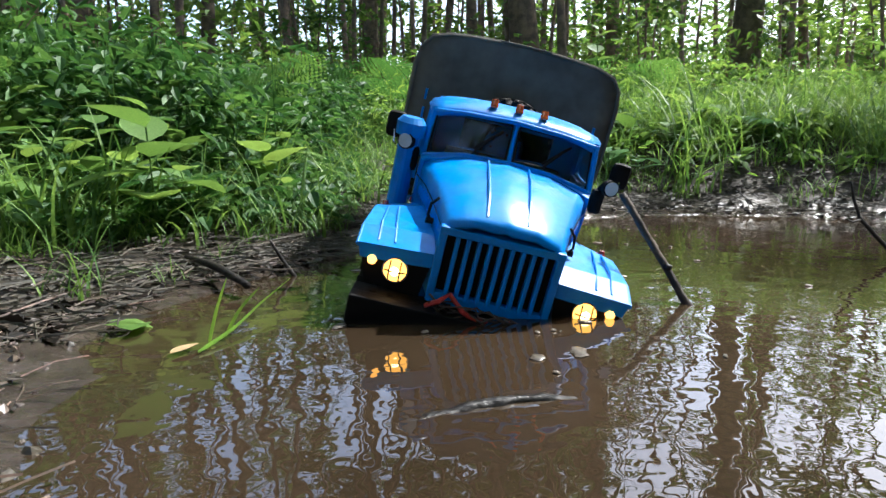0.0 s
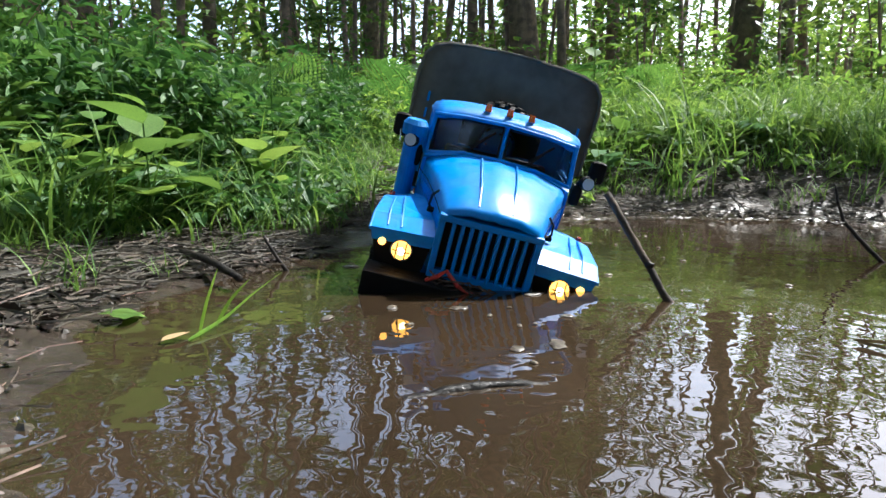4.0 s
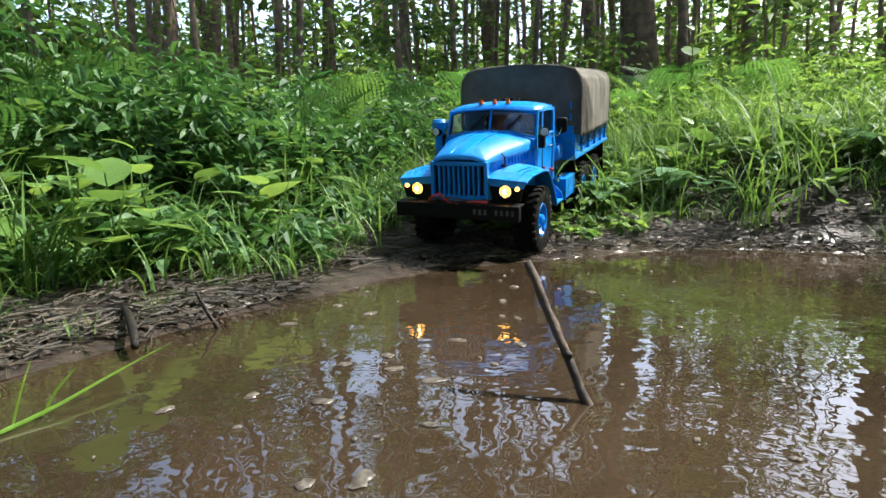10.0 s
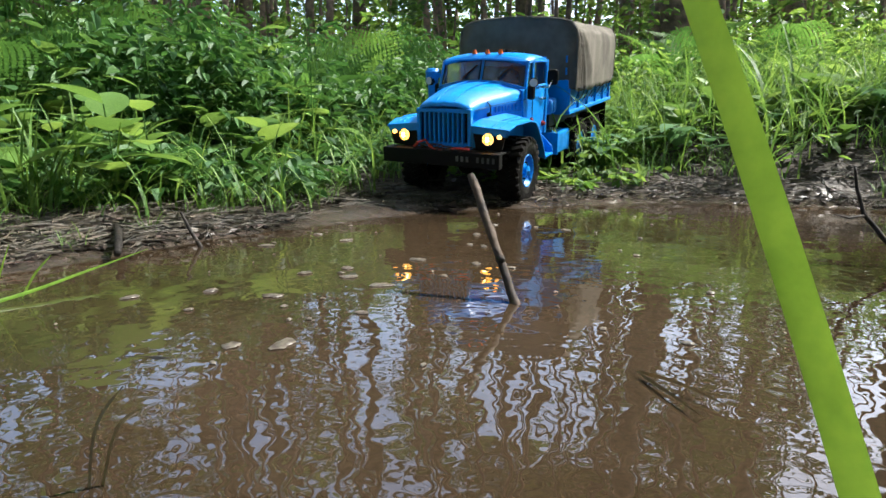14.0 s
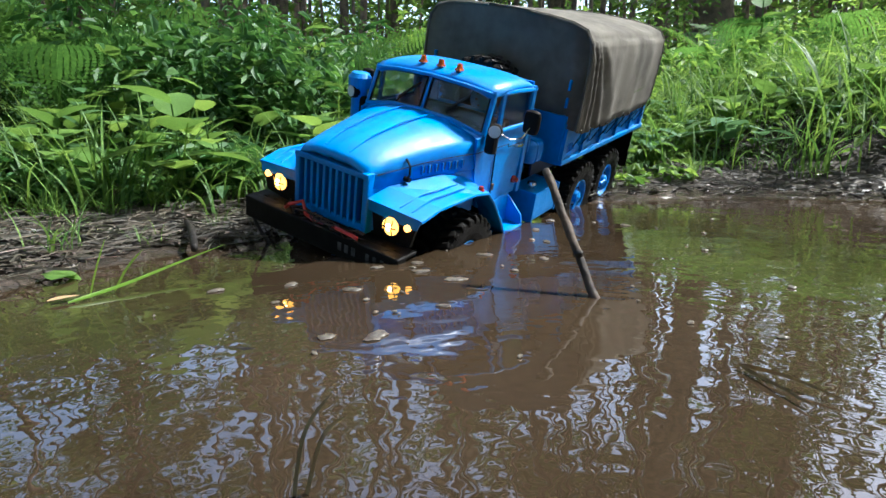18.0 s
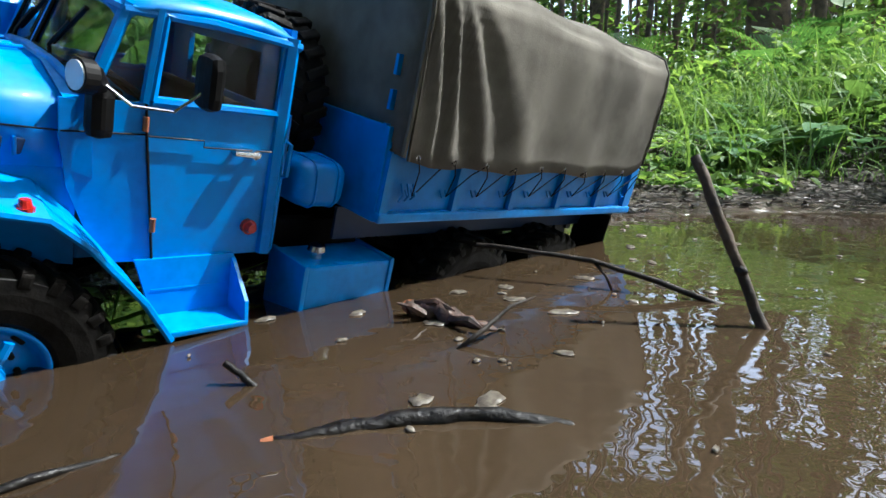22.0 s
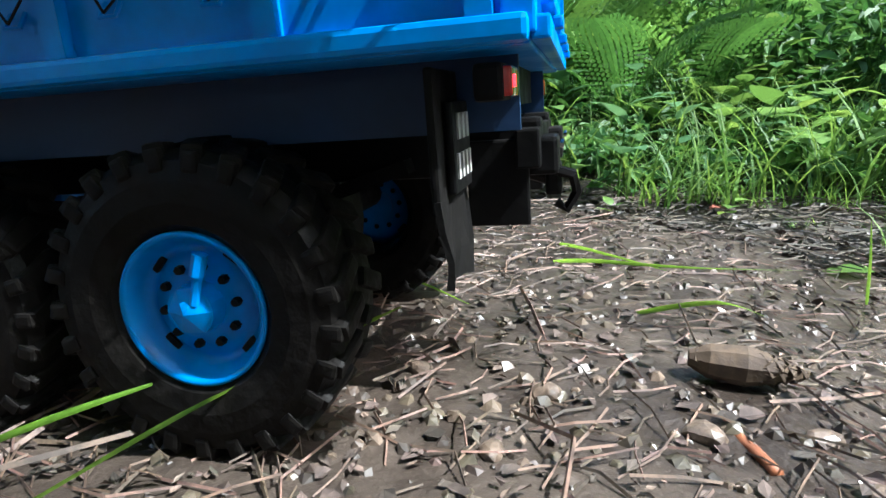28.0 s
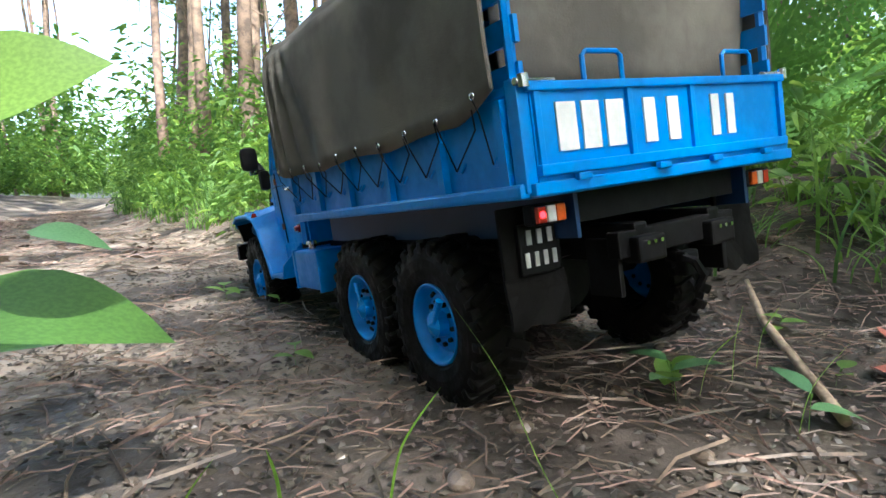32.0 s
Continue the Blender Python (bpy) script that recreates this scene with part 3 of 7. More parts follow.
        bmesh.ops.create_uvsphere(bm, u_segments=20, v_segments=10, radius=0.0098, matrix=Matrix.Translation((0.069, s * 0.081, 0.1265)) @ Matrix.Diagonal((0.35, 1, 1, 1)))
        part("lens", bm, HEADLIGHT, head, "glowing yellow lens", True)
        bm = B()
        bmesh.ops.create_uvsphere(bm, u_segments=12, v_segments=8, radius=0.0042, matrix=Matrix.Translation((0.0715, s * 0.081, 0.1265)) @ Matrix.Diagonal((0.4, 1, 1, 1)))
        part("bulb", bm, BULB, head, "bright warm bulb", True)
        bm = B()
        for y in (-0.0045, 0.0045):
            tube(bm, [(0.0715, s * 0.081 + y, 0.1175), (0.0742, s * 0.081 + y, 0.1265), (0.0715, s * 0.081 + y, 0.1355)], 0.0007, 5)
        tube(bm, [(0.0715, s * 0.081 - 0.009, 0.1265), (0.0744, s * 0.081, 0.1265), (0.0715, s * 0.081 + 0.009, 0.1265)], 0.0007, 5)
        part("guard_wire", bm, BLACK, head)
        bm = B()
        rod(bm, (0.062, s * 0.1015, 0.131), (0.069, s * 0.1015, 0.131), 0.0038, seg=14)
        P("side_lamp", bm, SIDELIGHT, "small lit side lamp beside the headlight")
        # step below the door
        bm = B()
        box(bm, -0.154, s * 0.105, 0.0675, 0.050, 0.030, 0.004, 0.001)
        panel(bm, [(-0.116, s * 0.090, 0.106), (-0.178, s * 0.090, 0.106), (-0.178, s * 0.092, 0.068), (-0.128, s * 0.092, 0.068)][::s], 0.003)
        box(bm, -0.150, s * 0.0935, 0.086, 0.048, 0.002, 0.0015)
        va = [(-0.1765, s * 0.090, 0.105), (-0.1765, s * 0.096, 0.102), (-0.1765, s * 0.117, 0.082), (-0.1765, s * 0.120, 0.067), (-0.1765, s * 0.090, 0.067)]
        fr = [bm.verts.new(p) for p in va]
        bk = [bm.verts.new((p[0] - 0.0025, p[1], p[2])) for p in va]
        for i in range(5):
            bm.faces.new((fr[i], fr[(i + 1) % 5], bk[(i + 1) % 5], bk[i]))
        bm.faces.new(fr)
        bm.faces.new(bk[::-1])
        bmesh.ops.recalc_face_normals(bm, faces=bm.faces)
        P("step", bm, BLUE, "blue folded step below the door")

    # cab
    zb, zs, zt = 0.105, 0.198, 0.252          # floor, sill of the glass, top
    x_ws0, x_ws1, x_b = -0.082, -0.108, -0.205
    cab = P("cab", box(B(), -0.144, 0, 0.112, 0.115, 0.168, 0.012, 0.002), BLUE, "blue steel cab")
    bm = B()
    panel(bm, [(x_b, 0.088, zb), (x_b, -0.088, zb), (x_b, -0.090, 0.200), (x_b, 0.090, 0.200)][::-1], 0.004)
    for s in (1, -1):
        box(bm, x_b + 0.002, s * 0.072, 0.225, 0.004, 0.034, 0.055)
    box(bm, x_b + 0.002, 0, 0.243, 0.004, 0.16, 0.018)
    part("back_wall", bm, BLUE, cab)
    bm = B()      # scuttle in front of the windscreen
    sheet(bm, [[(-0.078, 0.089, 0.160), (-0.078, 0.088, 0.196), (-0.078, 0.045, 0.2085), (-0.078, 0, 0.2105), (-0.078, -0.045, 0.2085), (-0.078, -0.088, 0.196), (-0.078, -0.089, 0.160)],
               [(-0.092, 0.0915, 0.155), (-0.090, 0.0905, 0.1995), (-0.086, 0.045, 0.2095), (-0.085, 0, 0.2115), (-0.086, -0.045, 0.2095), (-0.090, -0.0905, 0.1995), (-0.092, -0.0915, 0.155)]], 0.003)
    part("scuttle", bm, BLUE, cab, smooth=False)
    for s in (1, -1):      # cowl side between hood and door
        bm = B()
        sheet(bm, [[(-0.076, s * 0.0885, 0.196), (-0.1165, s * 0.0924, 0.1985)], [(-0.076, s * 0.0895, 0.177), (-0.1175, s * 0.0928, 0.178)], [(-0.080, s * 0.0895, 0.150), (-0.1205, s * 0.0918, 0.150)], [(-0.098, s * 0.0890, 0.105), (-0.1255, s * 0.0905, 0.104)]], 0.004)
        cowl = part("cowl_side", bm, BLUE, cab)
        # thin black line painted as the shade below the pressed crease
        part("crease_shade", tube(B(), [(0.06, s * 0.0528, 0.172), (0.0, s * 0.0662, 0.1765), (-0.045, s * 0.0778, 0.1785), (-0.078, s * 0.0895, 0.1795), (-0.1175, s * 0.0930, 0.1810)], 0.0005, 5), RUBBER, cowl)
    # roof, domed
    bm = B()
    rows = []
    for x, dz, w in ((-0.1005, -0.006, 0.0865), (-0.1075, 0.002, 0.0905), (-0.118, 0.0065, 0.093), (-0.145, 0.0095, 0.094), (-0.18, 0.0090, 0.094), (-0.203, 0.0035, 0.0925), (-0.209, -0.004, 0.091)):
        r = []
        for k in range(-6, 7):
            u = k / 6
            r.append((x, u * w, zt + dz * 0.75 + 0.0025 - 0.009 * abs(u) ** 3 * (1 if abs(u) < 1 else 1.15)))
        rows.append(r)
    sheet(bm, rows, 0.004)
    roof = part("roof", bm, BLUE, cab, "gently domed blue roof", True)
    bm = B()
    for s in (1, -1):
        tube(bm, [(-0.104, s * 0.088, 0.2445), (-0.15, s * 0.0945, 0.2465), (-0.207, s * 0.0925, 0.2430)], 0.0025, 6)
    tube(bm, [(-0.104, 0.088, 0.2445), (-0.0985, 0.05, 0.2490), (-0.0975, 0, 0.2515), (-0.0985, -0.05, 0.2490), (-0.104, -0.088, 0.2445)], 0.0025, 6)
    part("rain_gutter", bm, BLUE, roof)
    for y in (-0.027, 0, 0.027):
        bm = B()
        box(bm, -0.117, y, 0.2612, 0.010, 0.008, 0.003, 0.001)
        rod(bm, (-0.117, y, 0.2622), (-0.117, y, 0.2682), 0.0042, 0.0032, 12)
        part("roof_lamp", bm, ORANGE_LENS, cab, "small orange roof lamp")
    # pillars round the glass
    for s in (1, -1):
        for q, r in (([(-0.089, s * 0.0885, 0.198), (-0.1065, s * 0.0865, 0.2475)], 0.0036), ([(-0.116, s * 0.0918, 0.198), (-0.1215, s * 0.0905, 0.2475)], 0.0030),
                     ([(-0.200, s * 0.0900, 0.105), (-0.200, s * 0.0905, 0.19), (-0.201, s * 0.0900, 0.2475)], 0.0058)):
            part("window_pillar", tube(B(), q, r, 6), BLUE, cab)
    part("window_pillar", tube(B(), [(-0.0845, 0, 0.2095), (-0.0995, 0, 0.2490)], 0.0026, 6), BLUE, cab)
    part("screen_sill", tube(B(), [(-0.0865, 0.0885, 0.1995), (-0.0825, 0.045, 0.2095), (-0.0815, 0, 0.2115), (-0.0825, -0.045, 0.2095), (-0.0865, -0.0885, 0.1995)], 0.0022, 6), BLUE, cab)
    for s in (1, -1):
        bm = B()
        panel(bm, [(-0.0845, s * 0.002, 0.211), (-0.0885, s * 0.087, 0.200), (-0.1060, s * 0.085, 0.2475), (-0.0985, s * 0.002, 0.2500)][::s], 0.0012)
        w = part("windscreen", bm, GLASS, cab, "two-piece windscreen pane, reflecting the trees")
        bm = B()
        q = [(-0.0842, s * 0.004, 0.2125), (-0.0880, s * 0.0845, 0.2020), (-0.1050, s * 0.0825, 0.2460), (-0.0980, s * 0.004, 0.2480)]
        tube(bm, q + [q[0]], 0.0016, 5)
        part("rubber_seal", bm, RUBBER, w)
        bm = B()
        tube(bm, [(-0.0835, s * 0.040, 0.2105), (-0.0840, s * 0.036, 0.2160), (-0.0900, s * 0.036 + 0.014, 0.2310)], 0.0013, 5)
        tube(bm, [(-0.0868, s * 0.036 - 0.002, 0.2175), (-0.0950, s * 0.036 + 0.024, 0.2400)], 0.0016, 5)
        part("wiper", bm, BLACK, cab, "black windscreen wiper")
        # quarter light behind the windscreen post
        bm = B()
        panel(bm, [(-0.0920, s * 0.0900, 0.202), (-0.1150, s * 0.0912, 0.201), (-0.1205, s * 0.0900, 0.2455), (-0.1085, s * 0.0878, 0.2465)][::s], 0.0012)
        part("quarter_light", bm, GLASS, cab)
        # door: lower panel, frame and pane
        bm = B()
        panel(bm, [(-0.113, s * 0.0925, 0.198), (-0.1975, s * 0.0925, 0.198), (-0.1975, s * 0.0905, 0.105), (-0.124, s * 0.0905, 0.105)][::-s], 0.006)
        door = part("door", bm, BLUE, cab, "blue cab door with a chrome handle")
        bm = B()
        q = [(-0.119, s * 0.0925, 0.200), (-0.1955, s * 0.0925, 0.200), (-0.1955, s * 0.0910, 0.2450), (-0.1245, s * 0.0910, 0.2450)]
        tube(bm, q + [q[0]], 0.0028, 6)
        q = [(-0.1185, s * 0.0938, 0.1805), (-0.150, s * 0.0938, 0.1800), (-0.150, s * 0.0938, 0.1760), (-0.1965, s * 0.0938, 0.1755)]
        part("window_frame", bm, BLUE, door)
        # black line for the shade along the door's crease
        part("crease_shade", tube(B(), q, 0.0005, 5), RUBBER, door)
        part("door_seam", tube(B(), [(-0.1160, s * 0.0930, 0.199), (-0.1178, s * 0.0932, 0.178), (-0.1262, s * 0.0912, 0.105)], 0.0008, 5), RUBBER, door)
        bm = B()
        panel(bm, [(-0.120, s * 0.0905, 0.201), (-0.195, s * 0.0905, 0.201), (-0.195, s * 0.0895, 0.244), (-0.125, s * 0.0895, 0.244)][::-s], 0.0012)
        part("door_pane", bm, GLASS, door)
        bm = B()
        rod(bm, (-0.1685, s * 0.0965, 0.1740), (-0.1855, s * 0.0965, 0.1735), 0.0019, 0.0022, 8)
        rod(bm, (-0.1700, s * 0.092, 0.1740), (-0.1700, s * 0.0972, 0.1740), 0.0018, seg=8)
        rod(bm, (-0.1830, s * 0.092, 0.1735), (-0.1830, s * 0.0972, 0.1735), 0.0030, seg=10)
        part("door_handle", bm, CHROME, door, "chrome handle")
        for z in (0.187, 0.128):
            bm = B()
            rod(bm, (-0.1165 - (0.187 - z) * 0.13, s * 0.0935, z - 0.004), (-0.1165 - (0.187 - z) * 0.13, s * 0.0935, z + 0.004), 0.0018, seg=8)
            part("hinge", bm, CUT_WOOD, door, "rusty hinge")
        bm = B()
        rod(bm, (-0.186, s * 0.0905, 0.1245), (-0.186, s * 0.0945, 0.1245), 0.0052, seg=12)
        rod(bm, (-0.186, s * 0.0945, 0.1245), (-0.186, s * 0.0985, 0.1245), 0.0040, 0.003, 12)
        part("red_lamp", bm, RED_LENS, door, "small round red lamp in a chrome ring")
        bm = B()
        tube(bm, [(-0.2055, s * 0.089, 0.158), (-0.208, s * 0.0945, 0.160), (-0.2085, s * 0.0945, 0.181), (-0.2055, s * 0.089, 0.183)], 0.0017, 6)
        part("grab_handle", bm, BLUE, cab)
        # mirrors on arms
        bm = B()
        tube(bm, [(-0.0935, s * 0.0925, 0.198), (-0.088, s * 0.102, 0.203), (-0.082, s * 0.106, 0.209)], 0.0018, 6)
        rod(bm, (-0.0845, s * 0.106, 0.210), (-0.0775, s * 0.108, 0.2105), 0.0085, seg=20)
        arm = part("spot_lamp", bm, BLACK, cab, "round lamp with a chrome ring on a black bracket")
        bm = B()
        rod(bm, (-0.0778, s * 0.1079, 0.2105), (-0.0768, s * 0.1082, 0.2105), 0.0072, seg=20)
        part("lens", bm, CLEAR_LENS, arm)
        bm = B()
        box(bm, -0.091, s * 0.0995, 0.1925, 0.013, 0.014, 0.027, 0.0055)
        rod(bm, (-0.091, s * 0.1005, 0.204), (-0.085, s * 0.105, 0.211), 0.0048, 0.0062, 10)
        part("bracket", bm, BLACK, arm)
        bm = B()
        tube(bm, [(-0.090, s * 0.104, 0.208), (-0.100, s * 0.118, 0.200), (-0.118, s * 0.124, 0.200), (-0.131, s * 0.127, 0.212)], 0.0009, 6)
        m = part("side_mirror", bm, CHROME, cab, "black side mirror on a chrome arm")
        bm = B()
        box(bm, 0, 0, 0, 0.021, 0.021, 0.029, 0.0072)
        bmesh.ops.transform(bm, matrix=Matrix.Translation((-0.134, s * 0.1265, 0.2175)) @ Matrix.Diagonal((0.42, 1, 1, 1)), verts=bm.verts)
        part("shell", bm, BLACK, m)
    # inside
    bm = B()
    box(bm, -0.185, 0, 0.165, 0.018, 0.14, 0.07, 0.006)
    box(bm, -0.165, 0, 0.135, 0.05, 0.14, 0.02, 0.006)
    part("seat", bm, INTERIOR, cab)
    bm = B()
    box(bm, -0.100, 0, 0.192, 0.02, 0.16, 0.02, 0.004)
    part("dashboard", bm, INTERIOR, cab)
    bm = B()
    bmesh.ops.create_circle(bm, segments=20, radius=0.017)
    r = [v.co.copy() for v in bm.verts]
    bm.clear()
    m = Matrix.Translation((-0.125, 0.045, 0.198)) @ Matrix.Rotation(radians(-35), 4, 'Y')
    tube(bm, [m @ c for c in r] + [m @ r[0]], 0.0016, 5)
    part("steering_wheel", bm, INTERIOR, cab)

    # air intake on the off side, behind the hood
    bm = B()
    rod(bm, (-0.092, -0.106, 0.135), (-0.092, -0.106, 0.215), 0.0105, 0.0105, 18)
    rod(bm, (-0.092, -0.106, 0.215), (-0.092, -0.106, 0.228), 0.0150, 0.0155, 18)
    rod(bm, (-0.092, -0.106, 0.228), (-0.092, -0.106, 0.2335), 0.0155, 0.011, 18)
    P("air_intake", bm, BLUE, "blue pipe-shaped air intake with a round cap")

    # tanks behind the cab
    for s in (1, -1):
        bm = B()
        box(bm, -0.262, s * 0.093, 0.079, 0.080, 0.044, 0.042, 0.003)
        tank = P("fuel_tank", bm, BLUE, "square blue fuel tank")
        for x in (-0.221, -0.300):
            part("end_flange", box(B(), x, s * 0.093, 0.079, 0.004, 0.047, 0.045, 0.001), BLUE, tank)
        bm = B()
        rod(bm, (-0.240, s * 0.098, 0.099), (-0.240, s * 0.098, 0.107), 0.0040, seg=14)
        rod(bm, (-0.240, s * 0.098, 0.106), (-0.240, s * 0.098, 0.110), 0.0070, 0.0060, seg=16)
        part("filler_cap", bm, CHROME, tank, "round metal filler cap")
    bm = B()
    bmesh.ops.create_uvsphere(bm, u_segments=20, v_segments=12, radius=1)
    for v in bm.verts:
        c = [math.copysign(abs(q) ** 0.5, q) for q in v.co]
        v.co = Vector((-0.236 + c[0] * 0.021, 0.080 + c[1] * 0.022, 0.1545 + c[2] * 0.017))
    air = P("air_tank", bm, BLUE, "blue rounded tank with banding straps", True)
    for x in (-0.228, -0.246):
        bm = B()
        pts = [(x, 0.080 + 0.0222 * math.copysign(abs(math.cos(a)) ** 0.5, math.cos(a)), 0.1545 + 0.0172 * math.copysign(abs(math.sin(a)) ** 0.5, math.sin(a))) for a in np.linspace(0, 2 * math.pi, 25)]
        tube(bm, pts, 0.0009, 5)
        part("strap", bm, BLUE, air)
    # spare wheel behind the cab
    spare = make_wheel(truck, -0.236, 1)
    spare.name = "spare_wheel"
    spare.matrix_basis = Matrix.Translation((-0.236, 0.0, 0.205)) @ Matrix.Rotation(radians(90), 4, 'Z')

    # cargo bed
    x0, x1, yb, zl, zh = -0.270, -0.662, 0.120, 0.136, 0.191
    bm = B()
    box(bm, (x0 + x1) / 2, 0, 0.137, x0 - x1, 0.236, 0.008, 0.001)
    bed = P("cargo_bed", bm, BLUE, "blue steel cargo bed with ribbed sides")
    for x in np.linspace(x0 - 0.02, x1 + 0.02, 6):
        part("cross_bearer", box(B(), x, 0, 0.124, 0.012, 0.15, 0.018), BLACK, bed)
    # skirts coloured darker to stand for the shade under the bed
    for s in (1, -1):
        part("bed_skirt", box(B(), -0.46, s * 0.080, 0.120, 0.39, 0.003, 0.026), SHADED_BLUE, bed)
    bm = B()
    box(bm, x0 - 0.002, 0, 0.170, 0.004, 0.236, 0.068, 0.001)
    part("headboard", bm, BLUE, bed)
    for s in (1, -1):
        bm = B()
        box(bm, (x0 + x1) / 2, s * (yb - 0.004), 0.164, x0 - x1 - 0.004, 0.003, 0.054)
        board = part("side_board", bm, BLUE, bed, "blue ribbed drop side")
        bm = B()
        box(bm, (x0 + x1) / 2, s * (yb - 0.001), 0.1375, x0 - x1, 0.010, 0.008, 0.002)
        box(bm, (x0 + x1) / 2, s * (yb - 0.004), 0.191, x0 - x1 - 0.004, 0.006, 0.005, 0.001)
        part("side_rail", bm, BLUE, bed)
        for x in (-0.275, -0.352, -0.428, -0.505, -0.582, -0.648):
            bm = B()
            extrude_profile(bm, [(x - 0.004, 0.141), (x + 0.004, 0.141), (x + 0.003, 0.187), (x - 0.003, 0.187)], s * (yb - 0.003), s * (yb + 0.0025))
            part("side_rib", bm, BLUE, board)
        for x in np.linspace(-0.30, -0.64, 10):
            bm = B()
            tube(bm, [(x - 0.003, s * (yb - 0.0025), 0.158), (x - 0.003, s * (yb + 0.001), 0.153), (x + 0.003, s * (yb + 0.001), 0.153), (x + 0.003, s * (yb - 0.0025), 0.158)], 0.0009, 5)
            part("lashing_hook", bm, BLUE, board)
        bm = B()
        for k in range(3):
            tube(bm, [(-0.288 - k * 0.006, s * (yb + 0.002), 0.150 + k * 0.001), (-0.288 - k * 0.006, s * (yb + 0.006), 0.156), (-0.288 - k * 0.006, s * (yb + 0.002), 0.164)], 0.0012, 5)
        part("cable_clip", bm, BLUE, board)
    # tailgate with its big lettering as plain bars
    bm = B()
    box(bm, x1 - 0.001, 0, 0.164, 0.004, 0.226, 0.054)
    gate = part("tailgate", bm, BLUE, bed, "blue tailgate with white marking bars")
    part("top_rail", box(B(), x1 - 0.002, 0, 0.1905, 0.008, 0.232, 0.005, 0.001), BLUE, gate)
    part("lower_rail", box(B(), x1 - 0.004, 0, 0.1470, 0.006, 0.226, 0.006, 0.001), BLUE, gate)
    part("bottom_rail", box(B(), x1 - 0.003, 0, 0.1375, 0.006, 0.236, 0.007, 0.001), BLUE, gate)
    for y in (0.110, 0.041, -0.015, -0.110):
        bm = B()
        box(bm, x1 - 0.0035, y, 0.168, 0.004, 0.004, 0.040, 0.0005)
        part("gate_rib", bm, BLUE, gate)
    for y, w in ((0.090, 0.014), (0.072, 0.013), (0.053, 0.014), (0.024, 0.010), (0.003, 0.010), (-0.038, 0.008), (-0.054, 0.008)):
        bm = B()
        box(bm, x1 - 0.0036, y, 0.169, 0.0012, w, 0.026)
        part("marking_bar", bm, WHITE, gate, "white painted bar")
    for s in (1, -1):
        bm = B()
        y = 0.062 * s - 0.004
        tube(bm, [(x1 - 0.003, y - 0.015, 0.191), (x1 - 0.003, y - 0.015, 0.2065), (x1 - 0.003, y - 0.012, 0.209), (x1 - 0.003, y + 0.012, 0.209), (x1 - 0.003, y + 0.015, 0.2065), (x1 - 0.003, y + 0.015, 0.191)], 0.0015, 6)
        part("gate_handle", bm, BLUE, gate)
        bm = B()
        rod(bm, (x1 - 0.002, s * 0.095, 0.1935), (x1 - 0.002, s * 0.121, 0.1935), 0.0022, seg=8)
        rod(bm, (x1 - 0.004, s * 0.117, 0.190), (x1 - 0.004, s * 0.117, 0.197), 0.003, seg=8)
        part("latch", bm, CHROME, gate, "worn metal latch")
        bm = B()
        box(bm, x1 + 0.003, s * 0.1165, 0.166, 0.010, 0.008, 0.060, 0.001)
        part("corner_post", bm, BLUE, bed)
    for y in (0.085, 0.02, -0.03, -0.085):
        bm = B()
        box(bm, x1 - 0.007, y, 0.1415, 0.004, 0.010, 0.004, 0.001)
        part("gate_hinge", bm, BLUE, gate)

    # tilt frame and canvas
    bm = B()
    for x in (-0.655, -0.53, -0.41, -0.288):
        tube(bm, [(x, 0.114, 0.19), (x, 0.114, 0.285), (x, 0.09, 0.303), (x, 0, 0.308), (x, -0.09, 0.303), (x, -0.114, 0.285), (x, -0.114, 0.19)], 0.003, 6)
    for z in (0.198, 0.222, 0.246):
        for s in (1, -1):
            box(bm, -0.465, s * 0.112, z, 0.39, 0.003, 0.014)
    P("tilt_frame", bm, BLUE, "blue hoops and slatted boards under the canvas")
    build_canvas(truck)

    # rear: lamps, number plate, mudguards, tow bar
    for s in (1, -1):
        bm = B()
        box(bm, -0.648, s * 0.098, 0.1235, 0.010, 0.024, 0.012, 0.002)
        lamp = P("tail_lamp", bm, BLACK, "tail lamp with red, clear and orange lenses")
        for y, mt in ((0.1055, RED_LENS), (0.0985, CLEAR_LENS), (0.0915, ORANGE_LENS)):
            bm = B()
            box(bm, -0.6535, s * y, 0.1235, 0.004, 0.0065, 0.0095, 0.001)
            part("lens", bm, mt, lamp)
        if s > 0:
            part("bulb", rod(B(), (-0.655, 0.1055, 0.1235), (-0.6562, 0.1055, 0.1235), 0.0022, 0.0018, 10), TAIL_ON, lamp, "glowing red bulb")
        bm = B()
        box(bm, -0.631, s * 0.097, 0.106, 0.003, 0.044, 0.046, 0.001)
        P("mudguard_plate", bm, FLAP)
        bm = B()
        rows = []
        for z, dx in ((0.088, 0.0), (0.078, -0.0005), (0.068, -0.002), (0.058, -0.002)):
            rows.append([(-0.6325 + dx - 0.0025 * math.sin(j * 1.3 + z * 90) * (0.09 - z) / 0.04, s * (0.074 + 0.0076 * j), z + (0.0015 * math.sin(j * 2.2) if z < 0.06 else 0)) for j in range(7)])
        sheet(bm, rows, 0.0022)
        P("mud_flap", bm, FLAP, "black rubber mud flap")
    bm = B()
    box(bm, -0.6345, 0.094, 0.1035, 0.003, 0.030, 0.030, 0.001)
    plate = P("number_plate", bm, BLACK, "black plate with unreadable pale bars")
    for z, k, w in ((0.1105, 3, 0.0065), (0.0975, 4, 0.0055)):
        for i in range(k):
            bm = B()
            box(bm, -0.6362, 0.094 + (i - (k - 1) / 2) * (w + 0.0013), z, 0.001, w * 0.55, 0.0085)
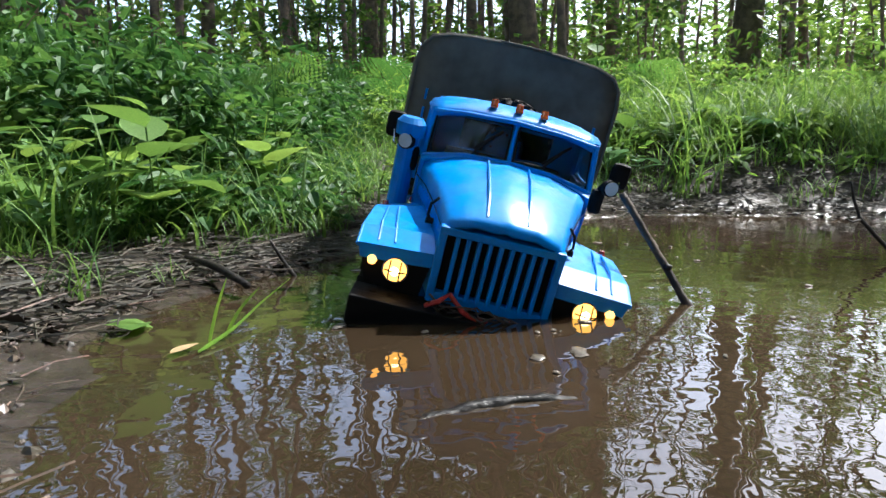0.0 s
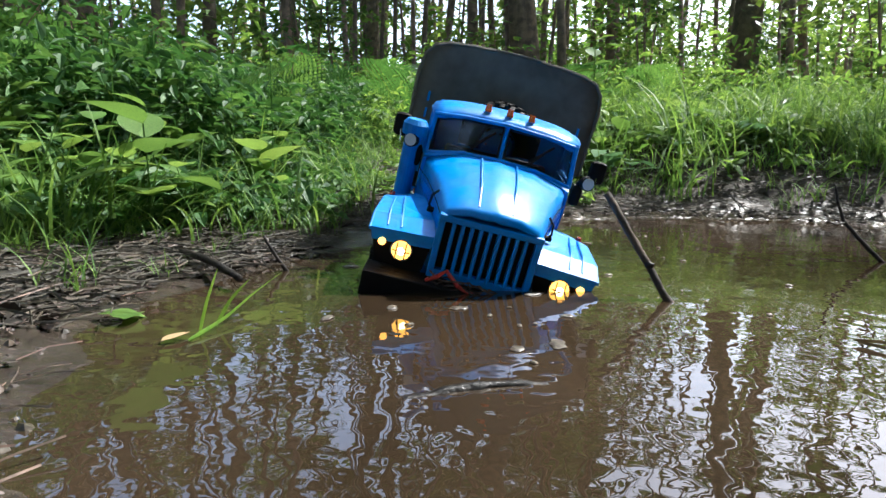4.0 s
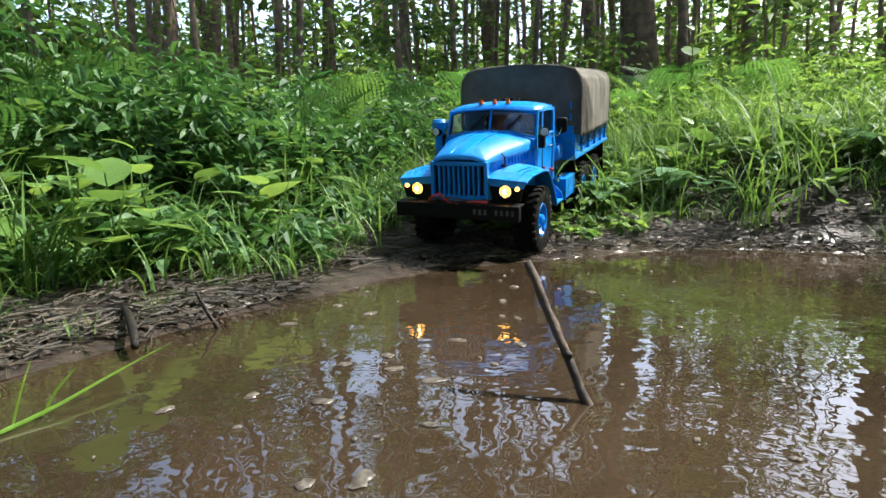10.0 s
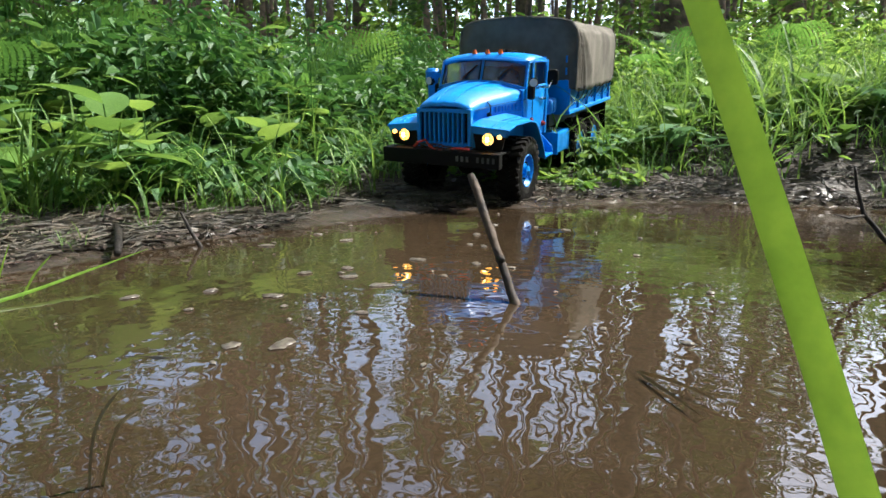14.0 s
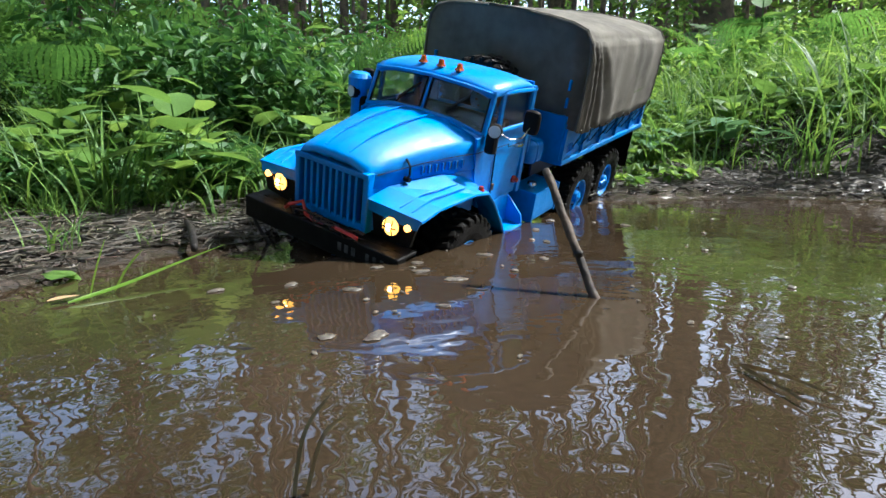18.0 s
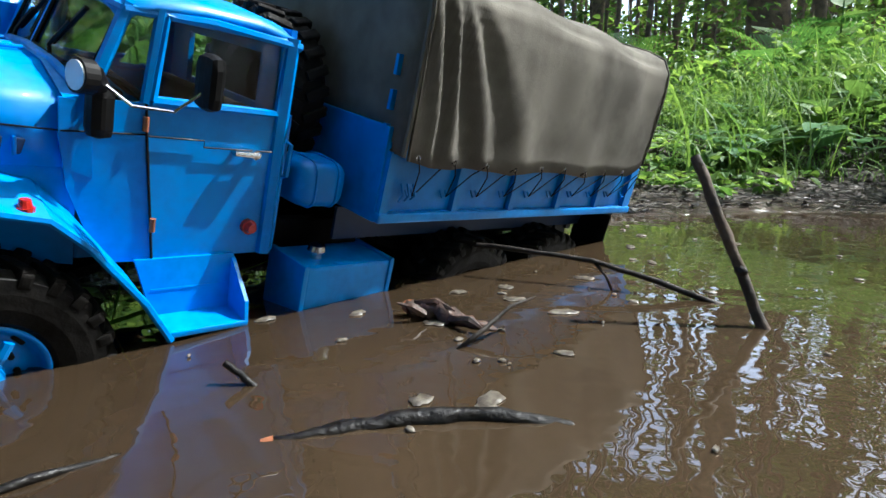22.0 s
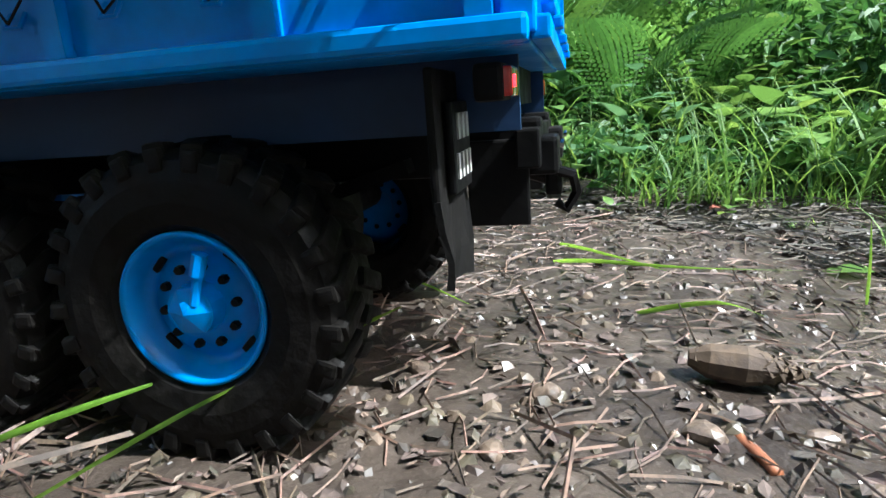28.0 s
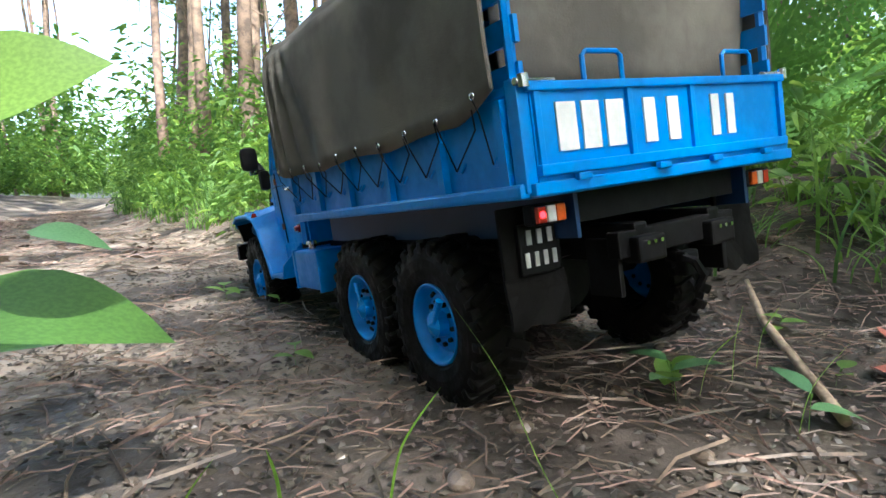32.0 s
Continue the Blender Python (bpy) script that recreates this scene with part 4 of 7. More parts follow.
            part("plate_bar", bm, DULL_WHITE, plate)
    bm = B()
    box(bm, -0.655, 0, 0.098, 0.010, 0.110, 0.016, 0.001)
    beam = P("rear_crossbeam", bm, BLACK, "black steel rear crossbeam")
    for s in (1, -1):
        part("bumper_block", box(B(), -0.660, s * 0.034, 0.094, 0.014, 0.024, 0.016, 0.002), BLACK, beam)
        part("side_plate", box(B(), -0.642, s * 0.050, 0.084, 0.026, 0.004, 0.036, 0.001), BLACK, beam)
        for k in range(3):
            part("bolt", rod(B(), (-0.6675, s * 0.028 + k * 0.006 * s, 0.098), (-0.669, s * 0.028 + k * 0.006 * s, 0.098), 0.0014, seg=6), CHROME, beam)
    bm = B()
    rod(bm, (-0.650, 0, 0.084), (-0.662, 0, 0.080), 0.005, seg=10)
    box(bm, -0.663, 0, 0.079, 0.008, 0.014, 0.016, 0.002)
    tube(bm, [(-0.665, 0.006, 0.083), (-0.672, 0.005, 0.081), (-0.674, 0, 0.072), (-0.669, 0, 0.063), (-0.664, 0, 0.067)], 0.0028, 6)
    P("tow_hook", bm, BLACK, "black tow hook")
    return truck, wheels


def edge_z(u):
    """Height of the cloth's lower edge, from front to rear."""
    return 0.1755 + 0.004 * abs(math.sin(math.pi * u * 3)) + 0.008 * max(0, 1 - u / 0.08) + 0.017 * max(0, (u - 0.90) / 0.10) ** 1.5


FOLDS = ((0.050, 0.0050, 0.014), (0.085, -0.0058, 0.014), (0.125, 0.0060, 0.018), (0.175, -0.0052, 0.018), (0.235, 0.0046, 0.022), (0.30, -0.0030, 0.026), (0.40, 0.0022, 0.03))


def build_canvas(truck):
    """The tilt: one cloth over roof, sides and front, sagging between the hoops, with a folded front edge."""
    x0, x1 = -0.275, -0.652
    n = 110
    grow = lambda y, z, u: (y * (1.086 - 0.045 * u), z + (0.0135 - 0.0098 * u) * max(0.0, min(1.0, (z - 0.19) / 0.115)))
    bm = B()
    rows = []
    for i in range(n + 1):
        u = i / n
        x = x0 + (x1 - x0) * u
        hoop = abs(math.sin(math.pi * u * 3))
        sag = 0.004 * hoop
        low = edge_z(u)
        half = []
        prof = ((0.1225, low), (0.1235, 0.215), (0.1230, 0.245), (0.1225, 0.272), (0.1195, 0.292), (0.110, 0.305), (0.090, 0.3115), (0.060, 0.3150), (0.03, 0.3165))
        for j in range(len(prof) * 3 - 2):
            k = j / 3
            c, f = min(int(k), 7), k - min(int(k), 7)
            y, z = grow(prof[c][0] + (prof[c + 1][0] - prof[c][0]) * f, prof[c][1] + (prof[c + 1][1] - prof[c][1]) * f, u)
            v = max(0.0, 1 - k / 4.6)                       # 0 at the upper corner, 1 at the hem
            fold = sum(h * math.exp(-((u - at * (0.25 + 0.75 * v) - 0.006 * math.sin(v * 7 + at * 40)) / wd) ** 2) for at, h, wd in FOLDS) * min(1.0, 4 * v) * (1 - 0.45 * v ** 3)
            back = 0.3 * max(0.0, 0.013 - 0.007 * k, 0.010 - 0.004 * k) * max(0.0, 1 - u / 0.3)
            wave = 0.0007 * math.sin(u * 23 + 0.7 * k) + 0.0004 * math.sin(u * 41 - 0.5 * k)
            half.append((x - back, y + fold - (0.4 * sag if 0 < k < 5 else 0) + wave * (1 if k < 6 else 0.3), z - (sag if k > 4 else 0)))
        rows.append(half + [(x, 0, grow(0, 0.317, u)[1] - sag)] + [(a, -b, c) for a, b, c in half[::-1]])
    seams = [rows[0], rows[n]]
    sheet(bm, rows, 0.0018)
    canvas = part("canvas_tilt", bm, CANVAS, truck, "dark olive-grey canvas tilt laced to the bed", True)
    bm = B()
    front = []
    for (y, z) in ((0.1215, 0.186), (0.1220, 0.215), (0.1215, 0.245), (0.1210, 0.272), (0.1180, 0.291), (0.1085, 0.3035), (0.089, 0.3100), (0.060, 0.3135), (0.03, 0.315)):
        front.append(grow(y, z, 0))
    k = len(front)
    a = [[(x0 - 0.0005 - 0.002 * math.sin(v * 3.1), y * w, 0.184 + (z - 0.184) * 1.0) for v, w in ((j / 10, 1 - 2 * j / 10) for j in range(11))] for y, z in front]
    sheet(bm, a, 0.0018)
    part("front_sheet", bm, CANVAS, canvas, smooth=True)
    for y in (-0.115, -0.085, -0.05, 0.05, 0.085, 0.115):
        ring = [(x0 + 0.0018, y + 0.0018 * math.cos(t), 0.192 + 0.0018 * math.sin(t)) for t in np.linspace(0, 2 * math.pi, 13)]
        part("eyelet", tube(B(), ring, 0.0006, 5), CHROME, canvas, "metal eyelet")
    bm = B()
    a = [[(x1 + 0.010 + 0.003 * math.sin(j * 2.1 + z * 60), 0.112 * (1 - 2 * j / 16), z) for j in range(17)] for z in np.linspace(0.187, 0.303, 6)]
    sheet(bm, a, 0.0018)
    part("rear_sheet", bm, CANVAS, canvas, "rear canvas curtain hanging behind the tailgate", smooth=True)
    for row in seams:
        part("seam", tube(B(), [(x, y * 1.004, z + (0.0006 if abs(y) < 0.12 else 0)) for x, y, z in row], 0.0011, 5), CANVAS, canvas)
    for s in (1, -1):
        bm = B()
        tube(bm, [(x0 + 0.001, s * y * 1.006, z) for y, z in front], 0.0022, 6)
        part("seam", bm, CANVAS, canvas)
        xs = np.linspace(-0.285, -0.640, 10)
        for i, x in enumerate(xs):
            u = (x - x0) / (x1 - x0)
            hoop = abs(math.sin(math.pi * u * 3))
            z = edge_z(u) + 0.005
            bm = B()
            ring = [(x + 0.0018 * math.cos(t), s * (0.1248 * (1.086 - 0.045 * u) + 0.0012), z + 0.0018 * math.sin(t)) for t in np.linspace(0, 2 * math.pi, 13)]
            tube(bm, ring, 0.0006, 5)
            part("eyelet", bm, CHROME, canvas, "metal eyelet")
            bm = B()
            hx = -0.30 + (-0.34) * i / 9
            yw = 0.1255 * (1.086 - 0.045 * u) + 0.0012
            tube(bm, [(x, s * yw, z), (x - 0.004, s * (yw - 0.001), z - 0.010), (hx, s * 0.1225, 0.154)], 0.0005, 5)
            if i < 9:
                tube(bm, [(hx, s * 0.1225, 0.154), (xs[i + 1] + 0.006, s * 0.1275, z - 0.010), (xs[i + 1], s * yw, z)], 0.0005, 5)
            part("lacing_cord", bm, BLACK, canvas, "thin black lacing cord")


TRUCK, WHEELS = build_truck()


# ---- woods and plants ----
RNG = random.Random(11)


def leaf_mesh(name, length, width, mat, curl=0.25, fold=0.25, n=6, tip=1.0):
    """An ovate leaf along +x from its stalk, arched and folded at the midrib."""
    vs, fs = [], []
    for i in range(n + 1):
        u = i / n
        w = width * 0.5 * math.sin(math.pi * min(1, u ** 0.75)) ** 0.9 * (1 if u < 1 else 0)
        z = -curl * length * u * u + 0.12 * length * u
        vs += [(u * length, w, z + fold * w), (u * length, 0, z), (u * length, -w, z + fold * w)]
    for i in range(n):
        a = 3 * i
        fs += [(a, a + 3, a + 4, a + 1), (a + 1, a + 4, a + 5, a + 2)]
    return pymesh(name, vs, fs, mat, True)


def frond_mesh(name, length, mat, pairs=20):
    """A fern frond: arching rachis with toothed pinnae in pairs, each pinna cut into lobes."""
    vs, fs = [], []

    def quad(a, b, c, d):
        k = len(vs)
        vs.extend([a, b, c, d])
        fs.append((k, k + 1, k + 2, k + 3))
    pt = lambda u: Vector((length * u * (1 - 0.12 * u), 0, length * (0.42 * u - 0.62 * u * u)))
    for i in range(10):
        a, b = pt(i / 10), pt((i + 1) / 10)
        w = 0.006 * length * (1.2 - i / 10)
        quad(a + Vector((0, w, 0)), b + Vector((0, w, 0)), b - Vector((0, w, 0)), a - Vector((0, w, 0)))
    for i in range(pairs):
        u = 0.14 + 0.86 * i / pairs
        c = pt(u)
        l = length * 0.23 * math.sin(math.pi * (0.10 + 0.88 * (1 - u) ** 0.75)) ** 0.8
        for s in (1, -1):
            d = Vector((0.38, s * 0.92, -0.15)).normalized()
            e = Vector((0.92, -s * 0.38, 0.1))
            m = 7
            for k in range(m):
                a = c + d * l * k / m
                w = length * 0.0165 * (1 - 0.75 * k / m) * (0.4 + 0.6 * l / (length * 0.23))
                drop = Vector((0, 0, -0.22 * l * (k / m) ** 2))
                t = d * l / m
                quad(a + drop, a + t * 0.3 + e * w + drop, a + t * 0.75 + e * w * 0.9 + drop, a + t * 0.8 + drop)
                quad(a + drop, a + t * 0.8 + drop, a + t * 0.75 - e * w * 0.9 + drop, a + t * 0.3 - e * w + drop)
    return pymesh(name, vs, fs, mat)


def blade_cloud(name, n, reach, height, mat, rng, width=0.004, lean=0.5):
    """A tuft of arching grass blades."""
    vs, fs = [], []
    for _ in range(n):
        a, r = rng.uniform(0, 6.283), reach * math.sqrt(rng.random())
        x, y = r * math.cos(a), r * math.sin(a)
        h, l = height * rng.uniform(0.45, 1.0), lean * rng.uniform(0.2, 1.2)
        b = rng.uniform(0, 6.283)
        dx, dy = math.cos(b), math.sin(b)
        w = width * rng.uniform(0.6, 1.2)
        k = len(vs)
        m = 5
        for i in range(m + 1):
            u = i / m
            ww = w * (1 - u ** 2) + 0.0002
            px, py, pz = x + dx * l * h * u * u, y + dy * l * h * u * u, h * (u - 0.35 * l * u * u)
            vs += [(px - dy * ww, py + dx * ww, pz), (px + dy * ww, py - dx * ww, pz)]
        for i in range(m):
            fs.append((k + 2 * i, k + 2 * i + 1, k + 2 * i + 3, k + 2 * i + 2))
    return pymesh(name, vs, fs, mat)


def stem_mesh(name, pts, radii, mat, seg=5):
    bm = B()
    tube(bm, pts, radii, seg)
    me = bpy.data.meshes.new(name)
    bm.to_mesh(me)
    bm.free()
    me.materials.append(mat)
    return me


def fern(length, fronds, rng):
    top = new("fern")
    mesh = FROND[rng.randrange(len(FROND))]
    for k in range(fronds):
        m = Matrix.Rotation(6.283 * k / fronds + rng.uniform(-0.3, 0.3), 4, 'Z') @ Matrix.Rotation(-radians(rng.uniform(35, 68)), 4, 'Y') @ Matrix.Scale(length * rng.uniform(0.75, 1.1), 4)
        share("frond", mesh, top, m)
    return tagged(top, "green bracken fern with feathery arching fronds", "fern", "ferns on the bank")


def herb(height, leaves, size, mesh, rng, name="broadleaf_plant", label="green broad-leaved herb with large pointed leaves"):
    top = new(name)
    lean = rng.uniform(0, 0.25)
    b = rng.uniform(0, 6.283)
    pts = [(lean * height * (i / 4) ** 2 * math.cos(b), lean * height * (i / 4) ** 2 * math.sin(b), height * i / 4) for i in range(5)]
    share("stem", stem_mesh("stem", pts, [0.0035 * height / 0.3, 0.003 * height / 0.3, 0.0025 * height / 0.3, 0.002 * height / 0.3, 0.001], LEAF), top)
    for k in range(leaves):
        u = 0.25 + 0.75 * (k + 1) / leaves
        i = min(3, int(u * 4))
        f = u * 4 - i
        p = Vector(pts[i]).lerp(Vector(pts[min(4, i + 1)]), min(f, 1))
        a = k * 2.4 + rng.uniform(-0.3, 0.3)
        s = size * rng.uniform(0.7, 1.15) * (1.1 - 0.35 * u)
        m = Matrix.Translation(p) @ Matrix.Rotation(a, 4, 'Z') @ Matrix.Rotation(-radians(rng.uniform(-5, 40)), 4, 'Y') @ Matrix.Scale(s, 4)
        share("leaf", mesh, top, m)
    return tagged(top, label, "plant", "herbs on the bank")


def clump(name, n, spread, leaf, mat, rng, lo=0.0, shape=1.0):
    """Many small separate leaves filling an uneven cloud of branches."""
    vs, fs = [], []
    centres = []
    for _ in range(max(6, n // 60)):
        a = rng.uniform(0, 6.283)
        r = rng.random() ** 0.5
        centres.append((spread[0] * r * math.cos(a), spread[1] * r * math.sin(a), lo + spread[2] * rng.random() ** shape, rng.uniform(0.1, 0.28) * spread[0] + 0.03))
    for _ in range(n):
        cx, cy, cz, cr = centres[rng.randrange(len(centres))]
        p = Vector((cx + rng.gauss(0, cr), cy + rng.gauss(0, cr), cz + rng.gauss(0, cr * 0.5)))
        u = Vector((rng.gauss(0, 1), rng.gauss(0, 1), rng.gauss(0, 0.45))).normalized()
        v = u.cross(Vector((rng.gauss(0, 0.5), rng.gauss(0, 0.5), 1))).normalized()
        l, w = leaf * rng.uniform(0.6, 1.3), leaf * 0.32 * rng.uniform(0.7, 1.2)
        k = len(vs)
        d = Vector((0, 0, -l * 0.15))
        vs += [p - u * l * 0.5, p + v * w + d * 0.3, p + u * l * 0.5 + d, p - v * w + d * 0.3]
        fs.append((k, k + 1, k + 2, k + 3))
    return pymesh(name, vs, fs, mat)


FROND = [frond_mesh("frond", 1.0, LEAF_FERN, 22), frond_mesh("frond", 1.0, LEAF_FERN, 26)]
LEAF_BIG = leaf_mesh("leaf", 1.0, 0.46, LEAF)
LEAF_ROUND = leaf_mesh("leaf", 1.0, 0.72, LEAF_LIGHT, 0.3, 0.12, 7)
LEAF_DOCK = leaf_mesh("leaf", 1.0, 0.55, LEAF_BLUE, 0.35, 0.15, 7)
LEAF_SMALL = leaf_mesh("leaf", 1.0, 0.40, LEAF_LIGHT, 0.2, 0.2, 5)


def place(ob, x, y, rz=0.0, dz=0.0, s=1.0):
    ob.matrix_basis = pose(x, y, land_at(x, y) + dz, 0, 0, rz) @ Matrix.Scale(s, 4)
    return ob


def truck_way(x, y):
    """Where the truck drives: keep plants off it."""
    if track_distance(np.array([x]), np.array([y]))[0] < 0.36:
        return True
    return abs(x - 0.10 * (y - 1.2)) < 0.16 and 0.9 < y < 2.05


def scatter(n, region, make, rng, min_shore=0.05, clear=True):
    """Copies of a few prototypes over a region, off the water and the truck's way."""
    protos = [make(rng) for _ in range(5)]
    spots = []
    tries = 0
    while len(spots) < n and tries < n * 60:
        tries += 1
        x, y = rng.uniform(region[0], region[1]), rng.uniform(region[2], region[3])
        d = shore_distance(np.array([x]), np.array([y]))[0]
        if d < min_shore or (clear and truck_way(x, y)):
            continue
        if any((x - a) ** 2 + (y - b) ** 2 < (0.25 * ((region[1] - region[0]) * (region[3] - region[2]) / n) ** 0.5 * 2) ** 2 * 0.25 for a, b in spots):
            continue
        spots.append((x, y))
    for i, (x, y) in enumerate(spots):
        m = pose(x, y, land_at(x, y), 0, 0, rng.uniform(0, 360))
        s = rng.uniform(0.75, 1.2)
        if i < 5:
            protos[i].matrix_basis = m
        else:
            ob = copy_thing(protos[i % 5], m)
            ob.scale = (s, s, s)
    return spots


def leafage(name, label, region, plants, height, leaf, mat, rng, min_shore, per=40, spread=0.13, keep=None, wide=0.42, way=0.19):
    """A tangle of small herbs: stems too many to count, each hung with folded pointed leaves."""
    g = np.random.RandomState(rng.randrange(10 ** 6))
    x, y = g.uniform(region[0], region[1], plants), g.uniform(region[2], region[3], plants)
    d = shore_distance(x, y)
    ok = (d > min_shore * g.uniform(0.7, 1.5, plants)) & (track_distance(x, y) > 0.42) & ~((np.abs(x - 0.1 * (y - 1.2)) < way) & (y > 0.9) & (y < 2.05))
    if keep is not None:
        ok &= keep(x, y)
    x, y = x[ok], y[ok]
    n = len(x)
    h = height * g.uniform(0.45, 1.15, n) * (0.75 + 0.35 * wobble(x, y, 3.1, 7))
    z0 = land(x, y)
    i = np.repeat(np.arange(n), per)
    k = len(i)
    u = g.uniform(0.12, 1, k) ** 0.8
    a = g.uniform(0, 6.283, k)
    r = spread * g.uniform(0.1, 1, k) * (1.1 - 0.6 * u) * (h[i] / height + 0.3)
    base = np.stack([x[i] + r * np.cos(a), y[i] + r * np.sin(a), z0[i] + h[i] * u], 1)
    size = leaf * g.uniform(0.55, 1.25, k)[:, None]
    tilt = g.normal(-0.25, 0.35, k)
    b = a + g.normal(0, 0.6, k)
    out = np.stack([np.cos(b) * np.cos(tilt), np.sin(b) * np.cos(tilt), np.sin(tilt)], 1)
    sd = np.stack([-np.sin(b), np.cos(b), g.normal(0, 0.3, k)], 1)
    up = np.cross(out, sd)
    f = 0.12
    w = wide * 0.5
    P = [base, base + (out * 0.30 + sd * w + up * f) * size, base + (out * 0.68 + sd * w * 0.75 + up * f * 0.6) * size, base + (out * 1.0 - up * 0.10) * size,
         base + (out * 0.68 - sd * w * 0.75 + up * f * 0.6) * size, base + (out * 0.30 - sd * w + up * f) * size]
    V = np.stack(P, 1).reshape(-1, 3)
    o = (np.arange(k) * 6)[:, None]
    F = np.concatenate([o + np.array([0, 1, 2, 3]), o + np.array([0, 3, 4, 5])], 1).reshape(-1, 4)
    # stems
    sv = np.stack([np.stack([x, y, z0 - 0.01], 1), np.stack([x + 0.0025, y, z0 - 0.01], 1), np.stack([x + 0.002, y + 0.001, z0 + h], 1), np.stack([x, y + 0.001, z0 + h], 1)], 1).reshape(-1, 3)
    F2 = (np.arange(n) * 4)[:, None] + np.arange(4) + len(V)
    me = pymesh(name, np.concatenate([V, sv]), np.concatenate([F, F2]), mat)
    tagged(new(name, me), label, "undergrowth", kind="stuff")


def build_plants():
    rng = random.Random(21)
    # left bank: low herbs by the water, ferns behind them
    scatter(26, (-0.80, -0.30, 0.62, 1.6), lambda r: herb(r.uniform(0.09, 0.18), r.randint(5, 8), r.uniform(0.06, 0.10), r.choice((LEAF_BIG, LEAF_ROUND)), r), rng, 0.10)
    scatter(20, (-1.7, -0.5, 0.9, 2.3), lambda r: herb(r.uniform(0.16, 0.30), r.randint(6, 10), r.uniform(0.07, 0.11), r.choice((LEAF_BIG, LEAF_ROUND)), r), rng, 0.2)
    scatter(34, (-2.2, -0.45, 1.4, 2.7), lambda r: fern(r.uniform(0.30, 0.45), r.randint(6, 9), r), rng, 0.45)
    scatter(22, (-4.2, -1.3, 0.9, 4.2), lambda r: fern(r.uniform(0.5, 0.75), r.randint(6, 8), r), rng, 0.8)
    # right and far bank: grass with dock leaves
    scatter(18, (0.25, 1.9, 1.6, 2.6), lambda r: herb(r.uniform(0.05, 0.10), r.randint(4, 6), r.uniform(0.08, 0.13), r.choice((LEAF_DOCK, LEAF_ROUND)), r, "dock_plant", "broad pale green dock leaves among the grass"), rng, 0.16)
    scatter(20, (0.4, 3.6, 2.5, 4.6), lambda r: herb(r.uniform(0.25, 0.45), r.randint(8, 12), r.uniform(0.08, 0.12), r.choice((LEAF_SMALL, LEAF_ROUND)), r), rng, 0.6)
    scatter(12, (-0.5, 1.2, 2.7, 4.2), lambda r: fern(r.uniform(0.45, 0.65), 7, r), rng, 0.6)
    # creeping herbs down to the mud of the far bank
    leafage("undergrowth", "creeping pale green herbs on the far bank", (0.16, 1.6, 1.36, 2.3), 150, 0.085, 0.030, LEAF_MASS_LIGHT, rng, 0.26, 20, 0.07, None, 0.55)
    scatter(20, (0.20, 0.95, 1.48, 1.85), lambda r: herb(r.uniform(0.04, 0.07), r.randint(4, 6), r.uniform(0.06, 0.10), r.choice((LEAF_DOCK, LEAF_ROUND)), r, "dock_plant", "broad pale green dock leaves among the grass"), rng, 0.22)
    leafage("undergrowth", "low trodden herbs where the truck backs up", (-0.2, 0.35, 1.32, 2.1), 130, 0.030, 0.030, LEAF_MASS_LIGHT, rng, 0.10, 16, 0.05, None, 0.55, 0.0)
    # feathery ferns behind the place where the truck climbs out
    scatter(18, (-1.75, -0.75, 0.75, 1.7), lambda r: fern(r.uniform(0.34, 0.5), r.randint(6, 9), r), rng, 0.4)
    scatter(16, (-1.25, -0.45, 0.45, 1.0), lambda r: herb(r.uniform(0.08, 0.17), r.randint(5, 8), r.uniform(0.05, 0.085), r.choice((LEAF_ROUND, LEAF_SMALL, LEAF_DOCK)), r), rng, 0.14)
    scatter(14, (0.25, 1.6, 1.55, 2.1), lambda r: herb(r.uniform(0.04, 0.08), r.randint(4, 6), r.uniform(0.07, 0.11), r.choice((LEAF_DOCK, LEAF_ROUND)), r, "dock_plant", "broad pale green dock leaves among the grass"), rng, 0.24)
    # along the track
    scatter(20, (-3.6, -1.5, -0.3, 1.0), lambda r: fern(r.uniform(0.4, 0.6), 7, r), rng, 0.7)
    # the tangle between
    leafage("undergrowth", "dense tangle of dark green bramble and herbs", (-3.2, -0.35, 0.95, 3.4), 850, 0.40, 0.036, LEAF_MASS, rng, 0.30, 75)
    leafage("undergrowth", "low creeping green herbs on the bank", (-1.3, -0.22, 0.55, 1.7), 420, 0.09, 0.030, LEAF_MASS, rng, 0.055, 26, 0.08, None, 0.5)
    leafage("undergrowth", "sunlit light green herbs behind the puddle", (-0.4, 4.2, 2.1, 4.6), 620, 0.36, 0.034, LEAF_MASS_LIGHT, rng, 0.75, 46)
    leafage("undergrowth", "leafy green verge of the forest track", (-5.5, -1.0, -4.0, 1.4), 900, 0.38, 0.038, LEAF_MASS_LIGHT, rng, 0.5, 60)
    leafage("undergrowth", "tall green thicket under the trees", (-7, 8, 3.2, 10.0), 950, 0.75, 0.065, LEAF_MASS_LIGHT, rng, 1.0, 70, 0.35)
    leafage("undergrowth", "green thicket in the wood beside the track", (-12, -3.2, -9, 4), 1000, 0.8, 0.065, LEAF_MASS_LIGHT, rng, 1.0, 70, 0.38, lambda x, y: track_distance(x, y) > 0.9)
    leafage("undergrowth", "green thicket where the track bends away", (-17, -7.5, -15, -4.5), 700, 1.5, 0.10, LEAF_MASS_LIGHT, rng, 1.0, 60, 0.6)
    leafage("undergrowth", "green thicket deep in the wood", (-24, -6.5, 4, 15), 800, 4.0, 0.22, LEAF_MASS_LIGHT, rng, 1.0, 44, 0.9)
